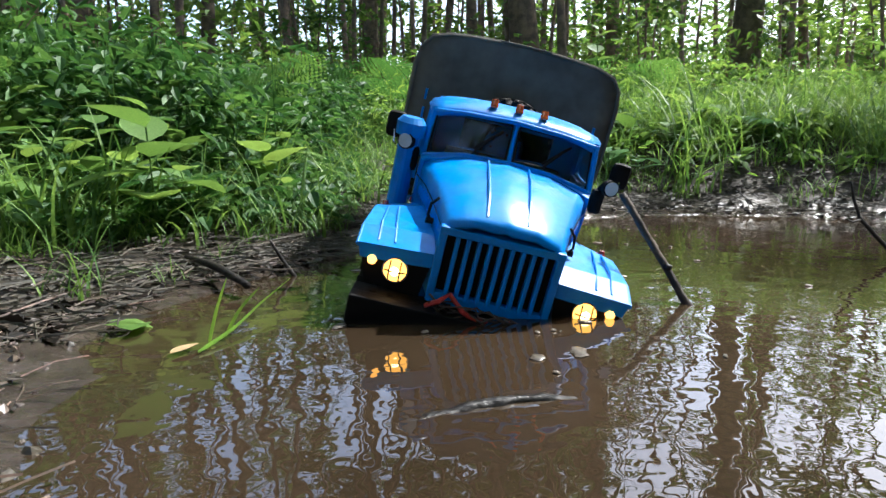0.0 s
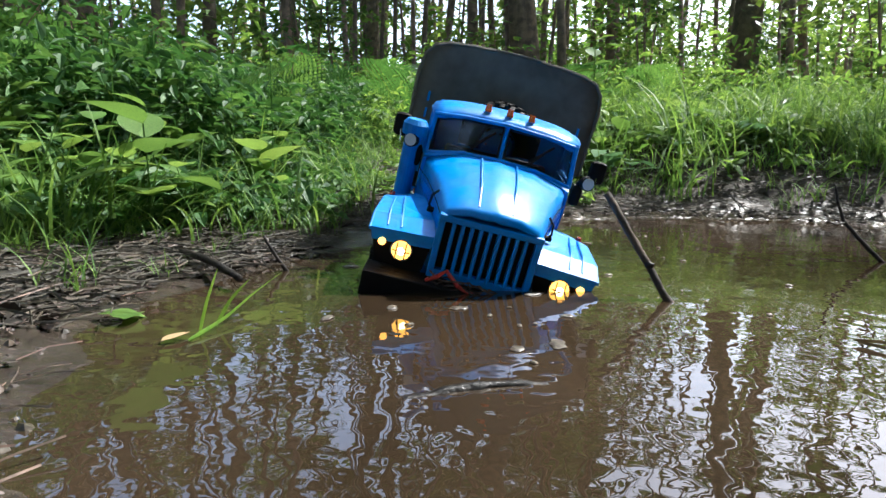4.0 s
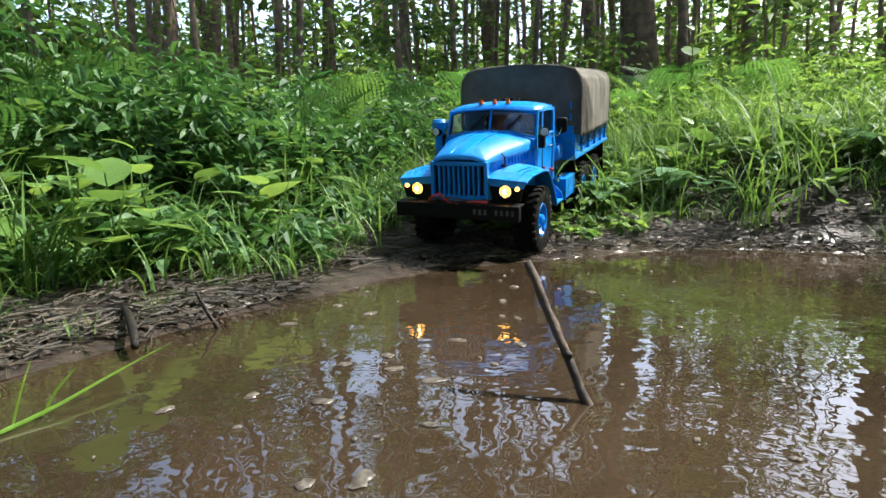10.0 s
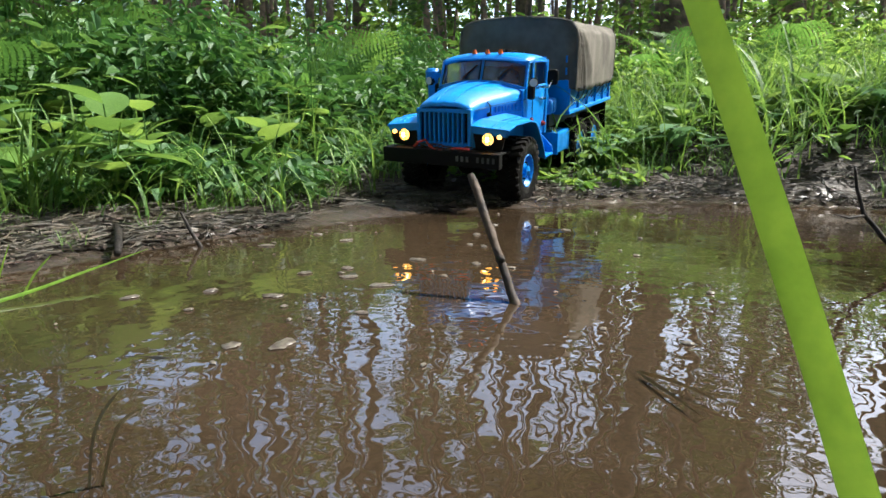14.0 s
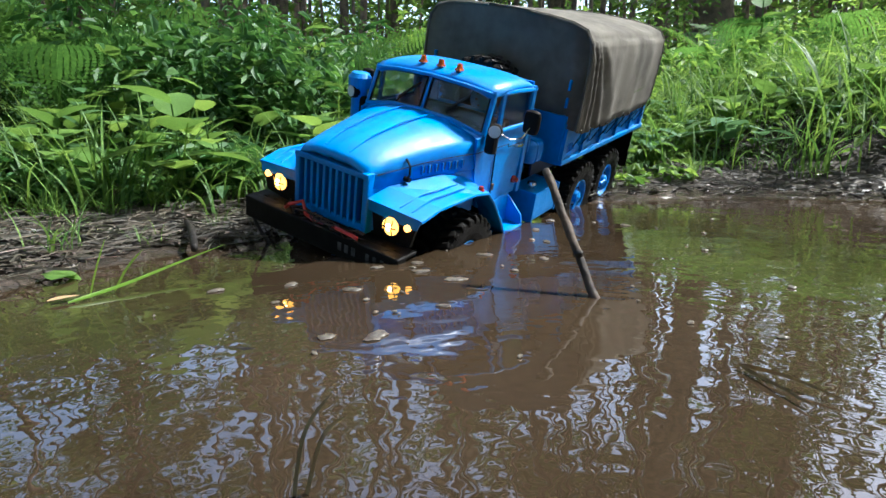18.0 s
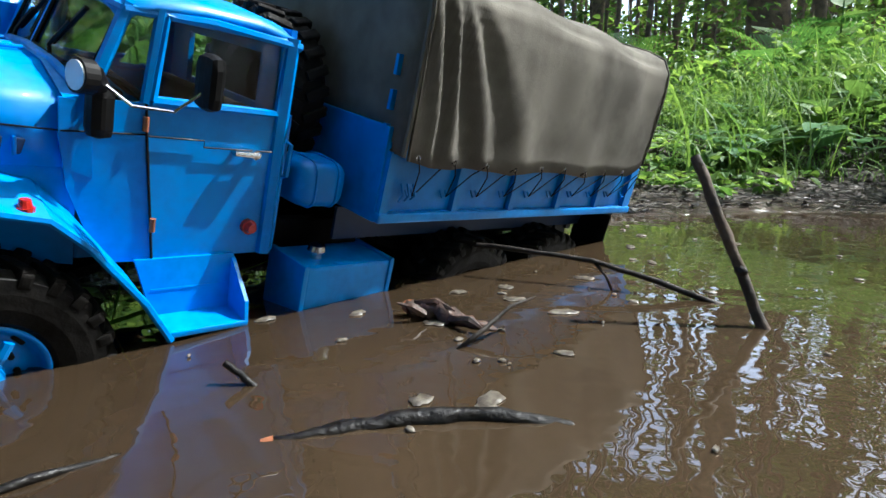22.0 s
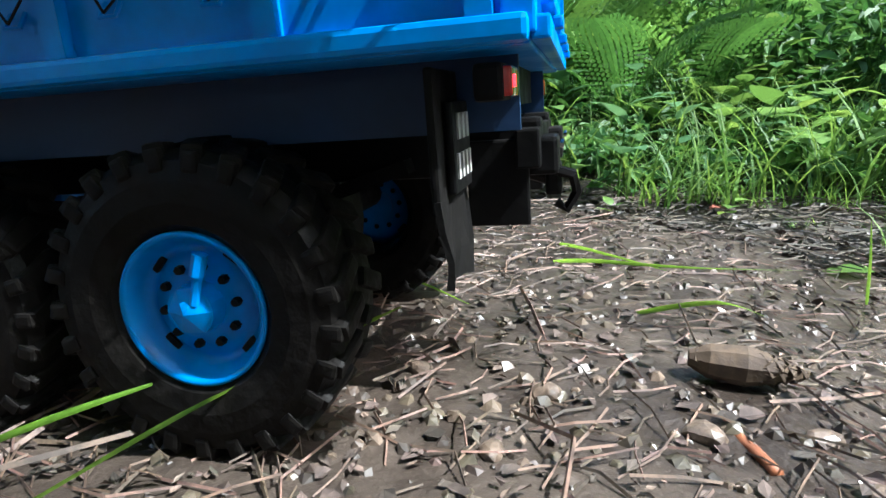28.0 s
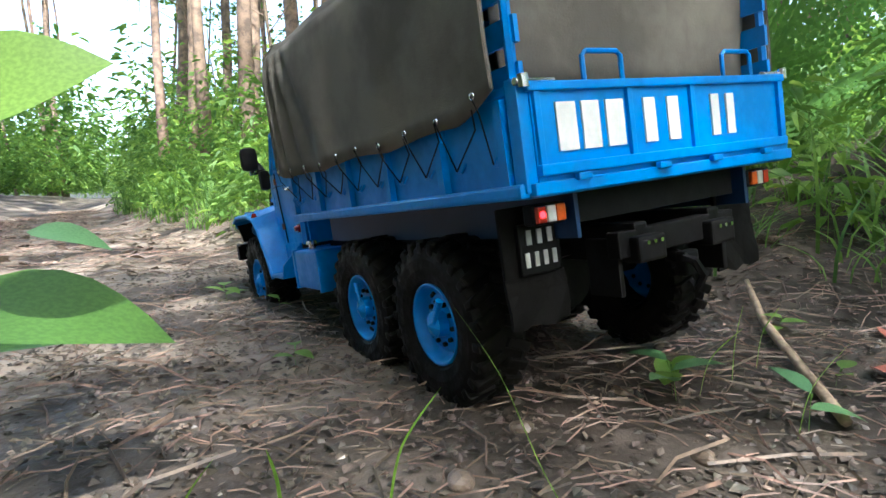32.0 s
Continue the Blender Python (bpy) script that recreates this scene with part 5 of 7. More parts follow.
    leafage("undergrowth", "far green thicket closing the forest view", (-34, -11, -26, 10), 1700, 4.4, 0.25, LEAF_MASS_LIGHT, rng, 1.0, 46, 0.9)
    leafage("undergrowth", "far green thicket behind the trees", (-16, 18, 10, 26), 1300, 4.6, 0.24, LEAF_MASS_LIGHT, rng, 1.0, 40, 0.9)


def build_grass():
    """Standing grass, thick on the banks and thin by the track, in a few large swards."""
    rng = random.Random(31)
    tufts = []
    for n, h, w in ((26, 0.15, 0.0019), (22, 0.25, 0.0021), (30, 0.10, 0.0018)):
        me = blade_cloud("tuft", n, 0.07, h, GRASS, rng, w, 1.3)
        co = np.array([v.co[:] for v in me.vertices])
        fa = np.array([p.vertices[:] for p in me.polygons])
        tufts.append((co, fa))
        bpy.data.meshes.remove(me)

    def sward(name, label, region, n, min_shore, scale, dens, off_track=True):
        V, F, base = [], [], 0
        for _ in range(n):
            x, y = rng.uniform(*region[:2]), rng.uniform(*region[2:])
            d = shore_distance(np.array([x]), np.array([y]))[0]
            if d < min_shore * rng.uniform(0.6, 1.6) or (off_track and truck_way(x, y)) or (y < 0.4 and track_distance(np.array([x]), np.array([y]))[0] < 0.46) or rng.random() > dens(x, y):
                continue
            co, fa = tufts[rng.randrange(3)]
            a, s = rng.uniform(0, 6.283), scale * rng.uniform(0.6, 1.3)
            c, q = math.cos(a) * s, math.sin(a) * s
            P = np.stack([co[:, 0] * c - co[:, 1] * q + x, co[:, 0] * q + co[:, 1] * c + y, co[:, 2] * s + land_at(x, y) - 0.004], 1)
            V.append(P)
            F.append(fa + base)
            base += len(co)
        me = pymesh(name, np.concatenate(V), np.concatenate(F), GRASS)
        tagged(new(name, me), label, "grass", kind="stuff")

    sward("grass", "tall bright green grass on the far bank", (0.15, 3.4, 1.4, 3.8), 1900, 0.22, 1.0, lambda x, y: 1)
    sward("grass", "thin low grass on the muddy far slope", (0.1, 1.9, 1.3, 2.0), 260, 0.10, 0.5, lambda x, y: 0.7)
    sward("grass", "tangled green grass on the muddy bank", (-1.2, -0.2, 0.5, 2.2), 480, 0.05, 0.7, lambda x, y: 0.8)
    sward("grass", "short bent grass on the mud by the water", (-0.85, -0.18, 0.48, 1.15), 130, 0.045, 0.32, lambda x, y: 0.75 if x < -0.12 - 0.35 * (1.1 - y) else 0.2, False)
    sward("grass", "long green grass beside the forest track", (-6.0, -0.9, -4.2, 1.2), 1700, 0.35, 1.1, lambda x, y: 0.9)


def build_trees():
    rng = random.Random(41)

    def trunk(h, r, lean, rng):
        bm = B()
        pts, rad = [], []
        for i in range(8):
            u = i / 7
            pts.append((lean * h * u + 0.02 * h * math.sin(u * 4 + r * 50), 0.012 * h * math.sin(u * 5 + r * 90), h * u - 0.05))
            rad.append(r * (1.25 if i == 0 else 1.0) * (1 - 0.72 * u))
        tube(bm, pts, rad, 12, 0.06, rng)
        return bm, pts

    protos = []
    for k, (h, r) in enumerate(((14, 0.105), (12, 0.07), (10, 0.045), (15, 0.13), (9, 0.034), (11, 0.055))):
        tree = new("pine_tree")
        bm, pts = trunk(h, r, rng.uniform(-0.02, 0.02), rng)
        part("trunk", bm, BARK, tree, smooth=True)
        for j in range(7):          # dead side branches and limbs
            i = 2 + j % 5
            p = Vector(pts[i]).lerp(Vector(pts[i + 1]), rng.random())
            a, l = rng.uniform(0, 6.283), rng.uniform(0.4, 1.4)
            bm = B()
            tube(bm, [p, p + Vector((math.cos(a), math.sin(a), 0.15)) * l * 0.5, p + Vector((math.cos(a), math.sin(a), 0.35)) * l], [r * 0.16, r * 0.1, r * 0.03], 5)
            part("limb", bm, BARK, tree)
        me = clump("crown", 900 if k == 0 else 640, (1.5, 1.5, h * 0.30), 0.26, CROWN, rng, h * 0.72)
        share("crown", me, tree)
        tagged(tree, "tall slim pine with grey-brown bark", "tree", "trees of the wood")
        protos.append(tree)
    # pines at (6.1, 1.9), (3.97, 2.45), (4.15, 1.85): unseen, added to cast shade
    spots = [(0.78, 5.95, 3), (2.62, 5.42, 0), (-4.1, 6.8, 0), (-3.2, 5.3, 1), (4.3, 7.9, 2), (3.3, 8.4, 4), (-5.0, -2.6, 5), (-6.4, -3.5, 1), (-5.1, -3.0, 2), (-2.75, 0.85, 3), (6.1, 1.9, 0), (-7.5, -2.8, 1), (3.97, 2.45, 0), (4.15, 1.85, 3)]
    while len(spots) < 230:
        a = rng.uniform(0, 6.283)
        r = (4.5 if -0.3 < a < 4.0 else 2.6) + 22 * rng.random() ** 0.8
        x, y = r * math.cos(a), r * math.sin(a)
        if track_distance(np.array([x]), np.array([y]))[0] < 0.9:
            continue
        s = (x + 0.1) * math.sin(radians(SUN_AZ)) + (y - 1.0) * math.cos(radians(SUN_AZ))       # a gap in the crowns lets the sun reach the puddle
        q = (y - 1.0) * math.sin(radians(SUN_AZ)) - (x + 0.1) * math.cos(radians(SUN_AZ))
        if 2.5 < s < 11 and -2.1 < q < 3.2:
            continue
        if -0.9 < math.atan2(x, y) < -0.08 and 6 < math.hypot(x, y) < 18 and rng.random() < 0.7:
            continue
        spots.append((x, y, rng.choice((0, 1, 2, 2, 3, 4, 4, 5, 5, 1))))
    while len(spots) < 280:      # slim pines along the track
        x, y = rng.uniform(-22, -5), rng.uniform(-15, 3)
        if track_distance(np.array([x]), np.array([y]))[0] > 0.9:
            spots.append((x, y, rng.choice((1, 2, 4, 5))))
    for i, (x, y, k) in enumerate(spots):
        m = pose(x, y, land_at(x, y), rng.uniform(-2, 2), rng.uniform(-2, 2), rng.uniform(0, 360))
        if i < 6:
            k = i
        if i in (0, 1, 2, 3, 4, 5):
            used = {0: 3, 1: 0, 2: 5, 3: 1, 4: 2, 5: 4}[i]
            protos[used].matrix_basis = m
        else:
            s = (x + 2.5) * math.sin(radians(SUN_AZ)) + (y + 2.1) * math.cos(radians(SUN_AZ))
            q = (y + 2.1) * math.sin(radians(SUN_AZ)) - (x + 2.5) * math.cos(radians(SUN_AZ))
            if i > 13 and 3 < s < 11 and abs(q) < 0.8:      # the sun reaches the track here
                continue
            copy_thing(protos[k], m)
    mix = random.Random(53)
    n = 0
    while n < 22:           # taller pines whose crowns the puddle mirrors
        a, r = mix.uniform(-0.75, 0.62), mix.uniform(8.5, 17)
        x, y = r * math.sin(a), r * math.cos(a)
        s = (x + 0.1) * math.sin(radians(SUN_AZ)) + (y - 1.0) * math.cos(radians(SUN_AZ))
        q = (y - 1.0) * math.sin(radians(SUN_AZ)) - (x + 0.1) * math.cos(radians(SUN_AZ))
        if 1.5 < s < 11.5 and -2.4 < q < 3.4:
            continue
        copy_thing(protos[mix.choice((0, 1, 3, 5))], pose(x, y, land_at(x, y), 0, 0, mix.uniform(0, 360)))
        n += 1
    poles = []          # bare slim trunks crowded behind the puddle
    mix = random.Random(97)
    for k, (h, r) in enumerate(((8.5, 0.030), (9.5, 0.042), (7.5, 0.024))):
        pole = new("pole_pine")
        bm, pts = trunk(h, r, mix.uniform(-0.015, 0.015), mix)
        part("trunk", bm, BARK, pole, smooth=True)
        for j in range(5):
            i = 1 + j
            p = Vector(pts[i]).lerp(Vector(pts[i + 1]), mix.random())
            a, l = mix.uniform(0, 6.283), mix.uniform(0.3, 0.9)
            bm = B()
            tube(bm, [p, p + Vector((math.cos(a), math.sin(a), 0.1)) * l * 0.5, p + Vector((math.cos(a), math.sin(a), 0.3)) * l], [r * 0.2, r * 0.13, r * 0.04], 5)
            part("limb", bm, BARK, pole)
        share("crown", clump("crown", 130, (0.7, 0.7, h * 0.2), 0.20, CROWN, mix, h * 0.8), pole)
        tagged(pole, "thin bare-stemmed young pine with a small crown", "tree", "pole pines behind the puddle")
        poles.append(pole)
    n = 0
    while n < 64:
        a, r = mix.uniform(-0.9, 0.85), mix.uniform(5.0, 12.0)
        x, y = r * math.sin(a), r * math.cos(a)
        s = (x + 0.1) * math.sin(radians(SUN_AZ)) + (y - 1.0) * math.cos(radians(SUN_AZ))
        q = (y - 1.0) * math.sin(radians(SUN_AZ)) - (x + 0.1) * math.cos(radians(SUN_AZ))
        if 1.5 < s < 9 and -2.1 < q < 3.2:
            continue
        m = pose(x, y, land_at(x, y), mix.uniform(-3, 3), mix.uniform(-3, 3), mix.uniform(0, 360))
        if n < 3:
            poles[n].matrix_basis = m
        else:
            copy_thing(poles[n % 3], m)
        n += 1
    # slender saplings whose thin foliage veils the sky between the trunks
    saplings = []
    for k in range(4):
        sap = new("sapling")
        h = rng.uniform(3.0, 4.6)
        bm = B()
        tube(bm, [(0, 0, -0.05), (0.08, 0.05, h * 0.35), (0.02, 0.12, h * 0.7), (0.1, 0.1, h)], [0.026, 0.02, 0.013, 0.004], 6)
        part("trunk", bm, BARK, sap)
        for j in range(6):
            a, z = rng.uniform(0, 6.283), h * rng.uniform(0.25, 0.9)
            bm = B()
            tube(bm, [(0.05, 0.07, z), (0.05 + 0.4 * math.cos(a), 0.07 + 0.4 * math.sin(a), z + 0.25), (0.05 + 0.85 * math.cos(a), 0.07 + 0.85 * math.sin(a), z + 0.35)], [0.008, 0.006, 0.002], 5)
            part("limb", bm, BARK, sap)
        share("crown", clump("crown", 560, (0.9, 0.9, h * 0.75), 0.11, CROWN_LIGHT, rng, h * 0.22), sap)
        tagged(sap, "slender young tree with sparse light green leaves", "tree", "saplings between the pines")
        saplings.append(sap)
    n = 0
    while n < 150:
        a = rng.uniform(0, 6.283)
        r = 6.5 + 13 * rng.random()
        x, y = r * math.cos(a), r * math.sin(a)
        s = (x + 0.1) * math.sin(radians(SUN_AZ)) + (y - 1.0) * math.cos(radians(SUN_AZ))
        q = (y - 1.0) * math.sin(radians(SUN_AZ)) - (x + 0.1) * math.cos(radians(SUN_AZ))
        if n >= 140:      # a few unseen ones close behind the near shore, added to block skylight
            x, y = ((1.25, -0.45), (1.9, -0.2), (0.95, -1.1), (2.2, 0.5), (0.3, -1.9), (1.6, -1.2), (2.7, 0.2), (0.9, -2.2), (2.4, -1.1), (-0.1, -2.8))[n - 140]
        elif track_distance(np.array([x]), np.array([y]))[0] < 0.9 or (s < 8 and -1.2 < q < 1.8 and s > 0):
            continue
        m = pose(x, y, land_at(x, y), rng.uniform(-4, 4), rng.uniform(-4, 4), rng.uniform(0, 360))
        if n < 4:
            saplings[n].matrix_basis = m
        else:
            copy_thing(saplings[n % 4], m)
        n += 1
    # unseen small broadleaved tree, added so its crown shades the track's near end
    for x, y, a in ((2.75, 0.31, 0),):
        tree = new("broadleaf_tree")
        bm = B()
        tube(bm, [(0, 0, -0.05), (-0.26, 0.36, 1.8), (-0.62, 0.90, 3.6), (-0.91, 1.31, 5.6)], [0.05, 0.042, 0.03, 0.008], 8)
        part("trunk", bm, BARK, tree)
        for j in range(7):
            b, z = j * 0.9, 3.9 + 0.2 * j
            bm = B()
            ox, oy = -0.165 * z - 0.03, 0.237 * z + 0.04
            tube(bm, [(ox, oy, z), (ox + 0.4 * math.cos(b), oy + 0.4 * math.sin(b), z + 0.25), (ox + 0.8 * math.cos(b), oy + 0.8 * math.sin(b), z + 0.4)], [0.012, 0.008, 0.003], 5)
            part("limb", bm, BARK, tree)
        share("crown", clump("crown", 2200, (0.62, 0.62, 1.5), 0.11, CROWN, rng, 4.3), tree, Matrix.Translation((-0.91, 1.31, 0)))
        tree.matrix_basis = pose(x, y, land_at(x, y), 0, 0, a)
        tagged(tree, "unseen slim leaning broadleaved tree with a dense green crown, added for shade", "tree", "trees of the wood")
    # young broadleaved shrubs: the green wall between the trunks
    bushes = []
    for k in range(5):
        bush = new("shrub")
        h = rng.uniform(1.3, 2.6)
        for j in range(3):
            a = rng.uniform(0, 6.283)
            bm = B()
            tube(bm, [(0, 0, -0.03), (0.1 * math.cos(a), 0.1 * math.sin(a), h * 0.4), (0.3 * math.cos(a), 0.3 * math.sin(a), h * 0.95)], [0.012, 0.009, 0.003], 5)
            part("branch", bm, BARK, bush)
        share("crown", clump("crown", 900, (0.5, 0.5, h * 0.85), 0.075, CROWN_LIGHT if k % 2 else CROWN, rng, 0.25, 0.8), bush)
        tagged(bush, "young leafy green shrub under the pines", "shrub", "undergrowth")
        bushes.append(bush)
    spots = []
    while len(spots) < 44:
        a = rng.uniform(0, 6.283)
        r = 4.6 + 9 * rng.random()
        x, y = r * math.cos(a), r * math.sin(a)
        if track_distance(np.array([x]), np.array([y]))[0] < 0.8 or abs(x) < 0.3 and y < 3.2 or (x > 0.4 and y > 0 and r < 3.8):
            continue
        spots.append((x, y))
    # unseen shrubs added behind the walk to keep skylight off the truck
    near = random.Random(15)
    while len(spots) < 44 + 34:
        a, r = near.uniform(-2.2, -0.35), near.uniform(2.0, 5.5)
        x, y = r * math.cos(a), r * math.sin(a)
        if track_distance(np.array([x]), np.array([y]))[0] > 1.3 and x > -0.2:
            spots.append((x, y))
    # more unseen shrubs by the near shore, added as a screen against skylight
    spots += [(1.15, -0.85), (1.7, -0.55), (0.75, -1.35), (0.05, -1.75), (2.1, 0.05), (2.35, 0.85), (1.5, -1.5), (0.4, -2.3), (2.6, -0.6), (-0.4, -2.5), (2.3, 1.9), (3.0, 1.4)]
    for i, (x, y) in enumerate(spots):
        m = pose(x, y, land_at(x, y), 0, 0, rng.uniform(0, 360))
        if i < 5:
            bushes[i].matrix_basis = m
        else:
            s = rng.uniform(0.7, 1.25)
            ob = copy_thing(bushes[i % 5], m)
            ob.scale = (s, s, s)


build_plants()
build_grass()
build_trees()


# ---- sticks and bits ----
def stick(name, label, pts, radii, mat, jit=0.12, seg=8, seed=1, category="stick"):
    rng = random.Random(seed)
    bm = B()
    dense, rr = [], []
    P = [Vector(p) for p in pts]
    for i in range(len(P) - 1):
        for k in range(5):
            u = k / 5
            dense.append(P[i].lerp(P[i + 1], u) + Vector((rng.gauss(0, 1), rng.gauss(0, 1), rng.gauss(0, 1))) * radii[i] * 0.07)
            rr.append(radii[i] + (radii[i + 1] - radii[i]) * u)
    dense.append(P[-1])
    rr.append(radii[-1])
    tube(bm, dense, rr, seg, jit, rng)
    return tagged(part(name, bm, mat, None, smooth=True), label, category)


def twig_on(top, pts, radii, mat, seed=1):
    rng = random.Random(seed)
    bm = B()
    tube(bm, pts, radii, 6, 0.1, rng)
    return part("side_twig", bm, mat, top, smooth=True)


def build_sticks():
    post = s = stick("stick", "dark wet stick standing aslant in the puddle", [(0.138, 0.584, 0.0965), (0.1530, 0.568, 0.067), (0.1665, 0.554, 0.040), (0.1855, 0.534, 0.0), (0.212, 0.508, -0.028)], [0.0034, 0.0037, 0.0036, 0.0038, 0.0036], STICK_BARK, seed=3)
    twig_on(s, [(0.170, 0.550, 0.032), (0.173, 0.546, 0.031), (0.1745, 0.544, 0.033)], [0.0045, 0.0035, 0.001], WET_WOOD)
    log = stick("sunken_branch", "black wet branch half sunk in the muddy water", [(0.004, 0.002, -0.005), (0.030, 0.016, -0.003), (0.062, 0.030, -0.0015), (0.095, 0.038, -0.0015), (0.125, 0.040, -0.006), (0.165, 0.041, -0.016)], [0.0032, 0.0042, 0.0045, 0.0042, 0.004, 0.003], SUNK_WOOD, 0.25, 9, 5)
    bm = B()
    rod(bm, (0.0, 0.0, -0.004), (0.0045, 0.0024, -0.004), 0.0024, 0.0031, 9)
    part("broken_end", bm, CUT_WOOD, log, "orange broken end")
    t = stick("dead_twig", "thin dark twig leaning at the bank", [(-0.229, 0.673, 0.040), (-0.217, 0.671, 0.020), (-0.202, 0.670, -0.002), (-0.195, 0.67, -0.02)], [0.0014, 0.0022, 0.0028, 0.0028], WET_WOOD, seed=6)
    stick("dead_twig", "dark wet stick lying on the muddy bank", [(-0.325, 0.675, 0.022), (-0.27, 0.62, 0.020), (-0.222, 0.565, 0.012)], [0.003, 0.0045, 0.0035], WET_WOOD, seed=7)
    b = stick("dead_branch", "black forked branch rising from the puddle", [(0.498, 0.788, 0.098), (0.501, 0.785, 0.077), (0.508, 0.779, 0.051), (0.527, 0.768, 0.025), (0.550, 0.752, -0.003), (0.574, 0.735, -0.03)], [0.0012, 0.0016, 0.0023, 0.0027, 0.003, 0.003], WET_WOOD, seed=8)
    twig_on(b, [(0.509, 0.778, 0.049), (0.492, 0.769, 0.047), (0.474, 0.756, 0.052)], [0.0018, 0.0013, 0.0007], WET_WOOD, 2)
    b2 = stick("dead_branch", "black forked branch rising from the puddle", [(0.60, 0.715, 0.036), (0.613, 0.703, 0.018), (0.631, 0.685, -0.004), (0.645, 0.67, -0.02)], [0.0012, 0.002, 0.0026, 0.0026], WET_WOOD, seed=9)
    arch = stick("arching_branch", "thin dark branch arching over the water", [(-0.20, 1.03, -0.010), (-0.195, 1.01, 0.018), (-0.165, 0.91, 0.030), (-0.12, 0.76, 0.030), (-0.075, 0.655, 0.027), (0.0, 0.648, 0.026), (0.073, 0.646, 0.021), (0.125, 0.636, 0.010), (0.175, 0.625, -0.003)], [0.0012, 0.0015, 0.0018, 0.0020, 0.0022, 0.0022, 0.0022, 0.0024, 0.0024], WET_WOOD, seed=10)
    twig_on(arch, [(0.073, 0.646, 0.021), (0.085, 0.638, 0.010), (0.092, 0.632, -0.004)], [0.0016, 0.0013, 0.001], WET_WOOD, 3)
    c = stick("wood_chunk", "broken piece of wet brown wood afloat", [(-0.034, 0.512, 0.006), (-0.012, 0.510, 0.0055), (0.012, 0.506, 0.002), (0.036, 0.502, -0.002)], [0.0046, 0.0066, 0.0042, 0.0014], WET_BARK, 0.5, 9, 11)
    bm = B()
    rod(bm, (-0.0375, 0.5125, 0.0062), (-0.0335, 0.512, 0.0062), 0.0040, 0.0055, 8)
    part("broken_end", bm, CUT_WOOD, c, "orange broken end")
    for q in (((-0.030, 0.515, 0.008), (-0.014, 0.511, 0.013), (0.002, 0.505, 0.009)), ((-0.020, 0.505, 0.004), (-0.026, 0.499, 0.010), (-0.036, 0.496, 0.013)), ((0.0, 0.503, 0.004), (0.016, 0.495, 0.008), (0.026, 0.492, 0.003))):
        part("splinter", tube(B(), q, [0.0028, 0.0024, 0.0006], 5, 0.4, random.Random(12)), WET_BARK, c)
    twig_on(c, [(0.019, 0.462, -0.001), (0.030, 0.480, 0.008), (0.040, 0.502, 0.017), (0.052, 0.520, 0.020)], [0.0016, 0.0018, 0.0014, 0.0007], WET_WOOD, 4)
    stub = stick("stub", "short dark twig poking from the water", [(-0.072, 0.372, 0.011), (-0.064, 0.374, 0.005), (-0.056, 0.376, -0.003), (-0.050, 0.377, -0.012)], [0.0018, 0.0020, 0.0022, 0.0022], SUNK_WOOD, seed=12)
    awash = stick("dead_twig", "black twig just awash in the shallows", [(-0.088, 0.252, 0.0), (-0.077, 0.276, 0.0012), (-0.064, 0.303, -0.001)], [0.0012, 0.0020, 0.0012], SUNK_WOOD, seed=13)
    stick("stick", "reddish broken stick lying on the mud", [(-0.315, 0.104, 0.020), (-0.292, 0.093, 0.020), (-0.270, 0.081, 0.019)], [0.0032, 0.0034, 0.0028], CUT_WOOD, 0.15, 7, 14)
    stick("stick", "brown twig pressed into the mud", [(-0.445, 0.058, 0.022), (-0.42, 0.085, 0.023), (-0.394, 0.110, 0.021)], [0.003, 0.0034, 0.0026], DRY_WOOD, seed=15)
    stick("stick", "pale dry stick lying beside the track", [(-1.33, -0.262, land_at(-1.33, -0.262) + 0.010), (-1.20, -0.288, land_at(-1.2, -0.288) + 0.010), (-1.10, -0.305, land_at(-1.1, -0.305) + 0.009), (-0.94, -0.330, land_at(-0.94, -0.33) + 0.008)], [0.003, 0.0042, 0.0040, 0.0036], PALE_STICK, 0.12, 8, 16)
    stick("stick", "long thin stick on the needles", [(-0.62, -0.52, 0.022), (-0.72, -0.60, 0.024), (-0.80, -0.70, 0.023)], [0.003, 0.0034, 0.003], DRY_WOOD, seed=17)
    stick("stick", "brown stick at the edge of the track", [(-0.70, -0.02, 0.024), (-0.78, 0.02, 0.028), (-0.88, 0.06, 0.026)], [0.003, 0.0036, 0.003], DRY_WOOD, seed=18)
    stick("root", "curved pale root at the track's edge", [(-0.80, -0.19, 0.020), (-0.815, -0.165, 0.038), (-0.835, -0.14, 0.047), (-0.86, -0.125, 0.036), (-0.875, -0.12, 0.020)], [0.0026, 0.0028, 0.0028, 0.0026, 0.002], DRY_WOOD, seed=19, category="root")
    return arch, c, stub, awash, post, log


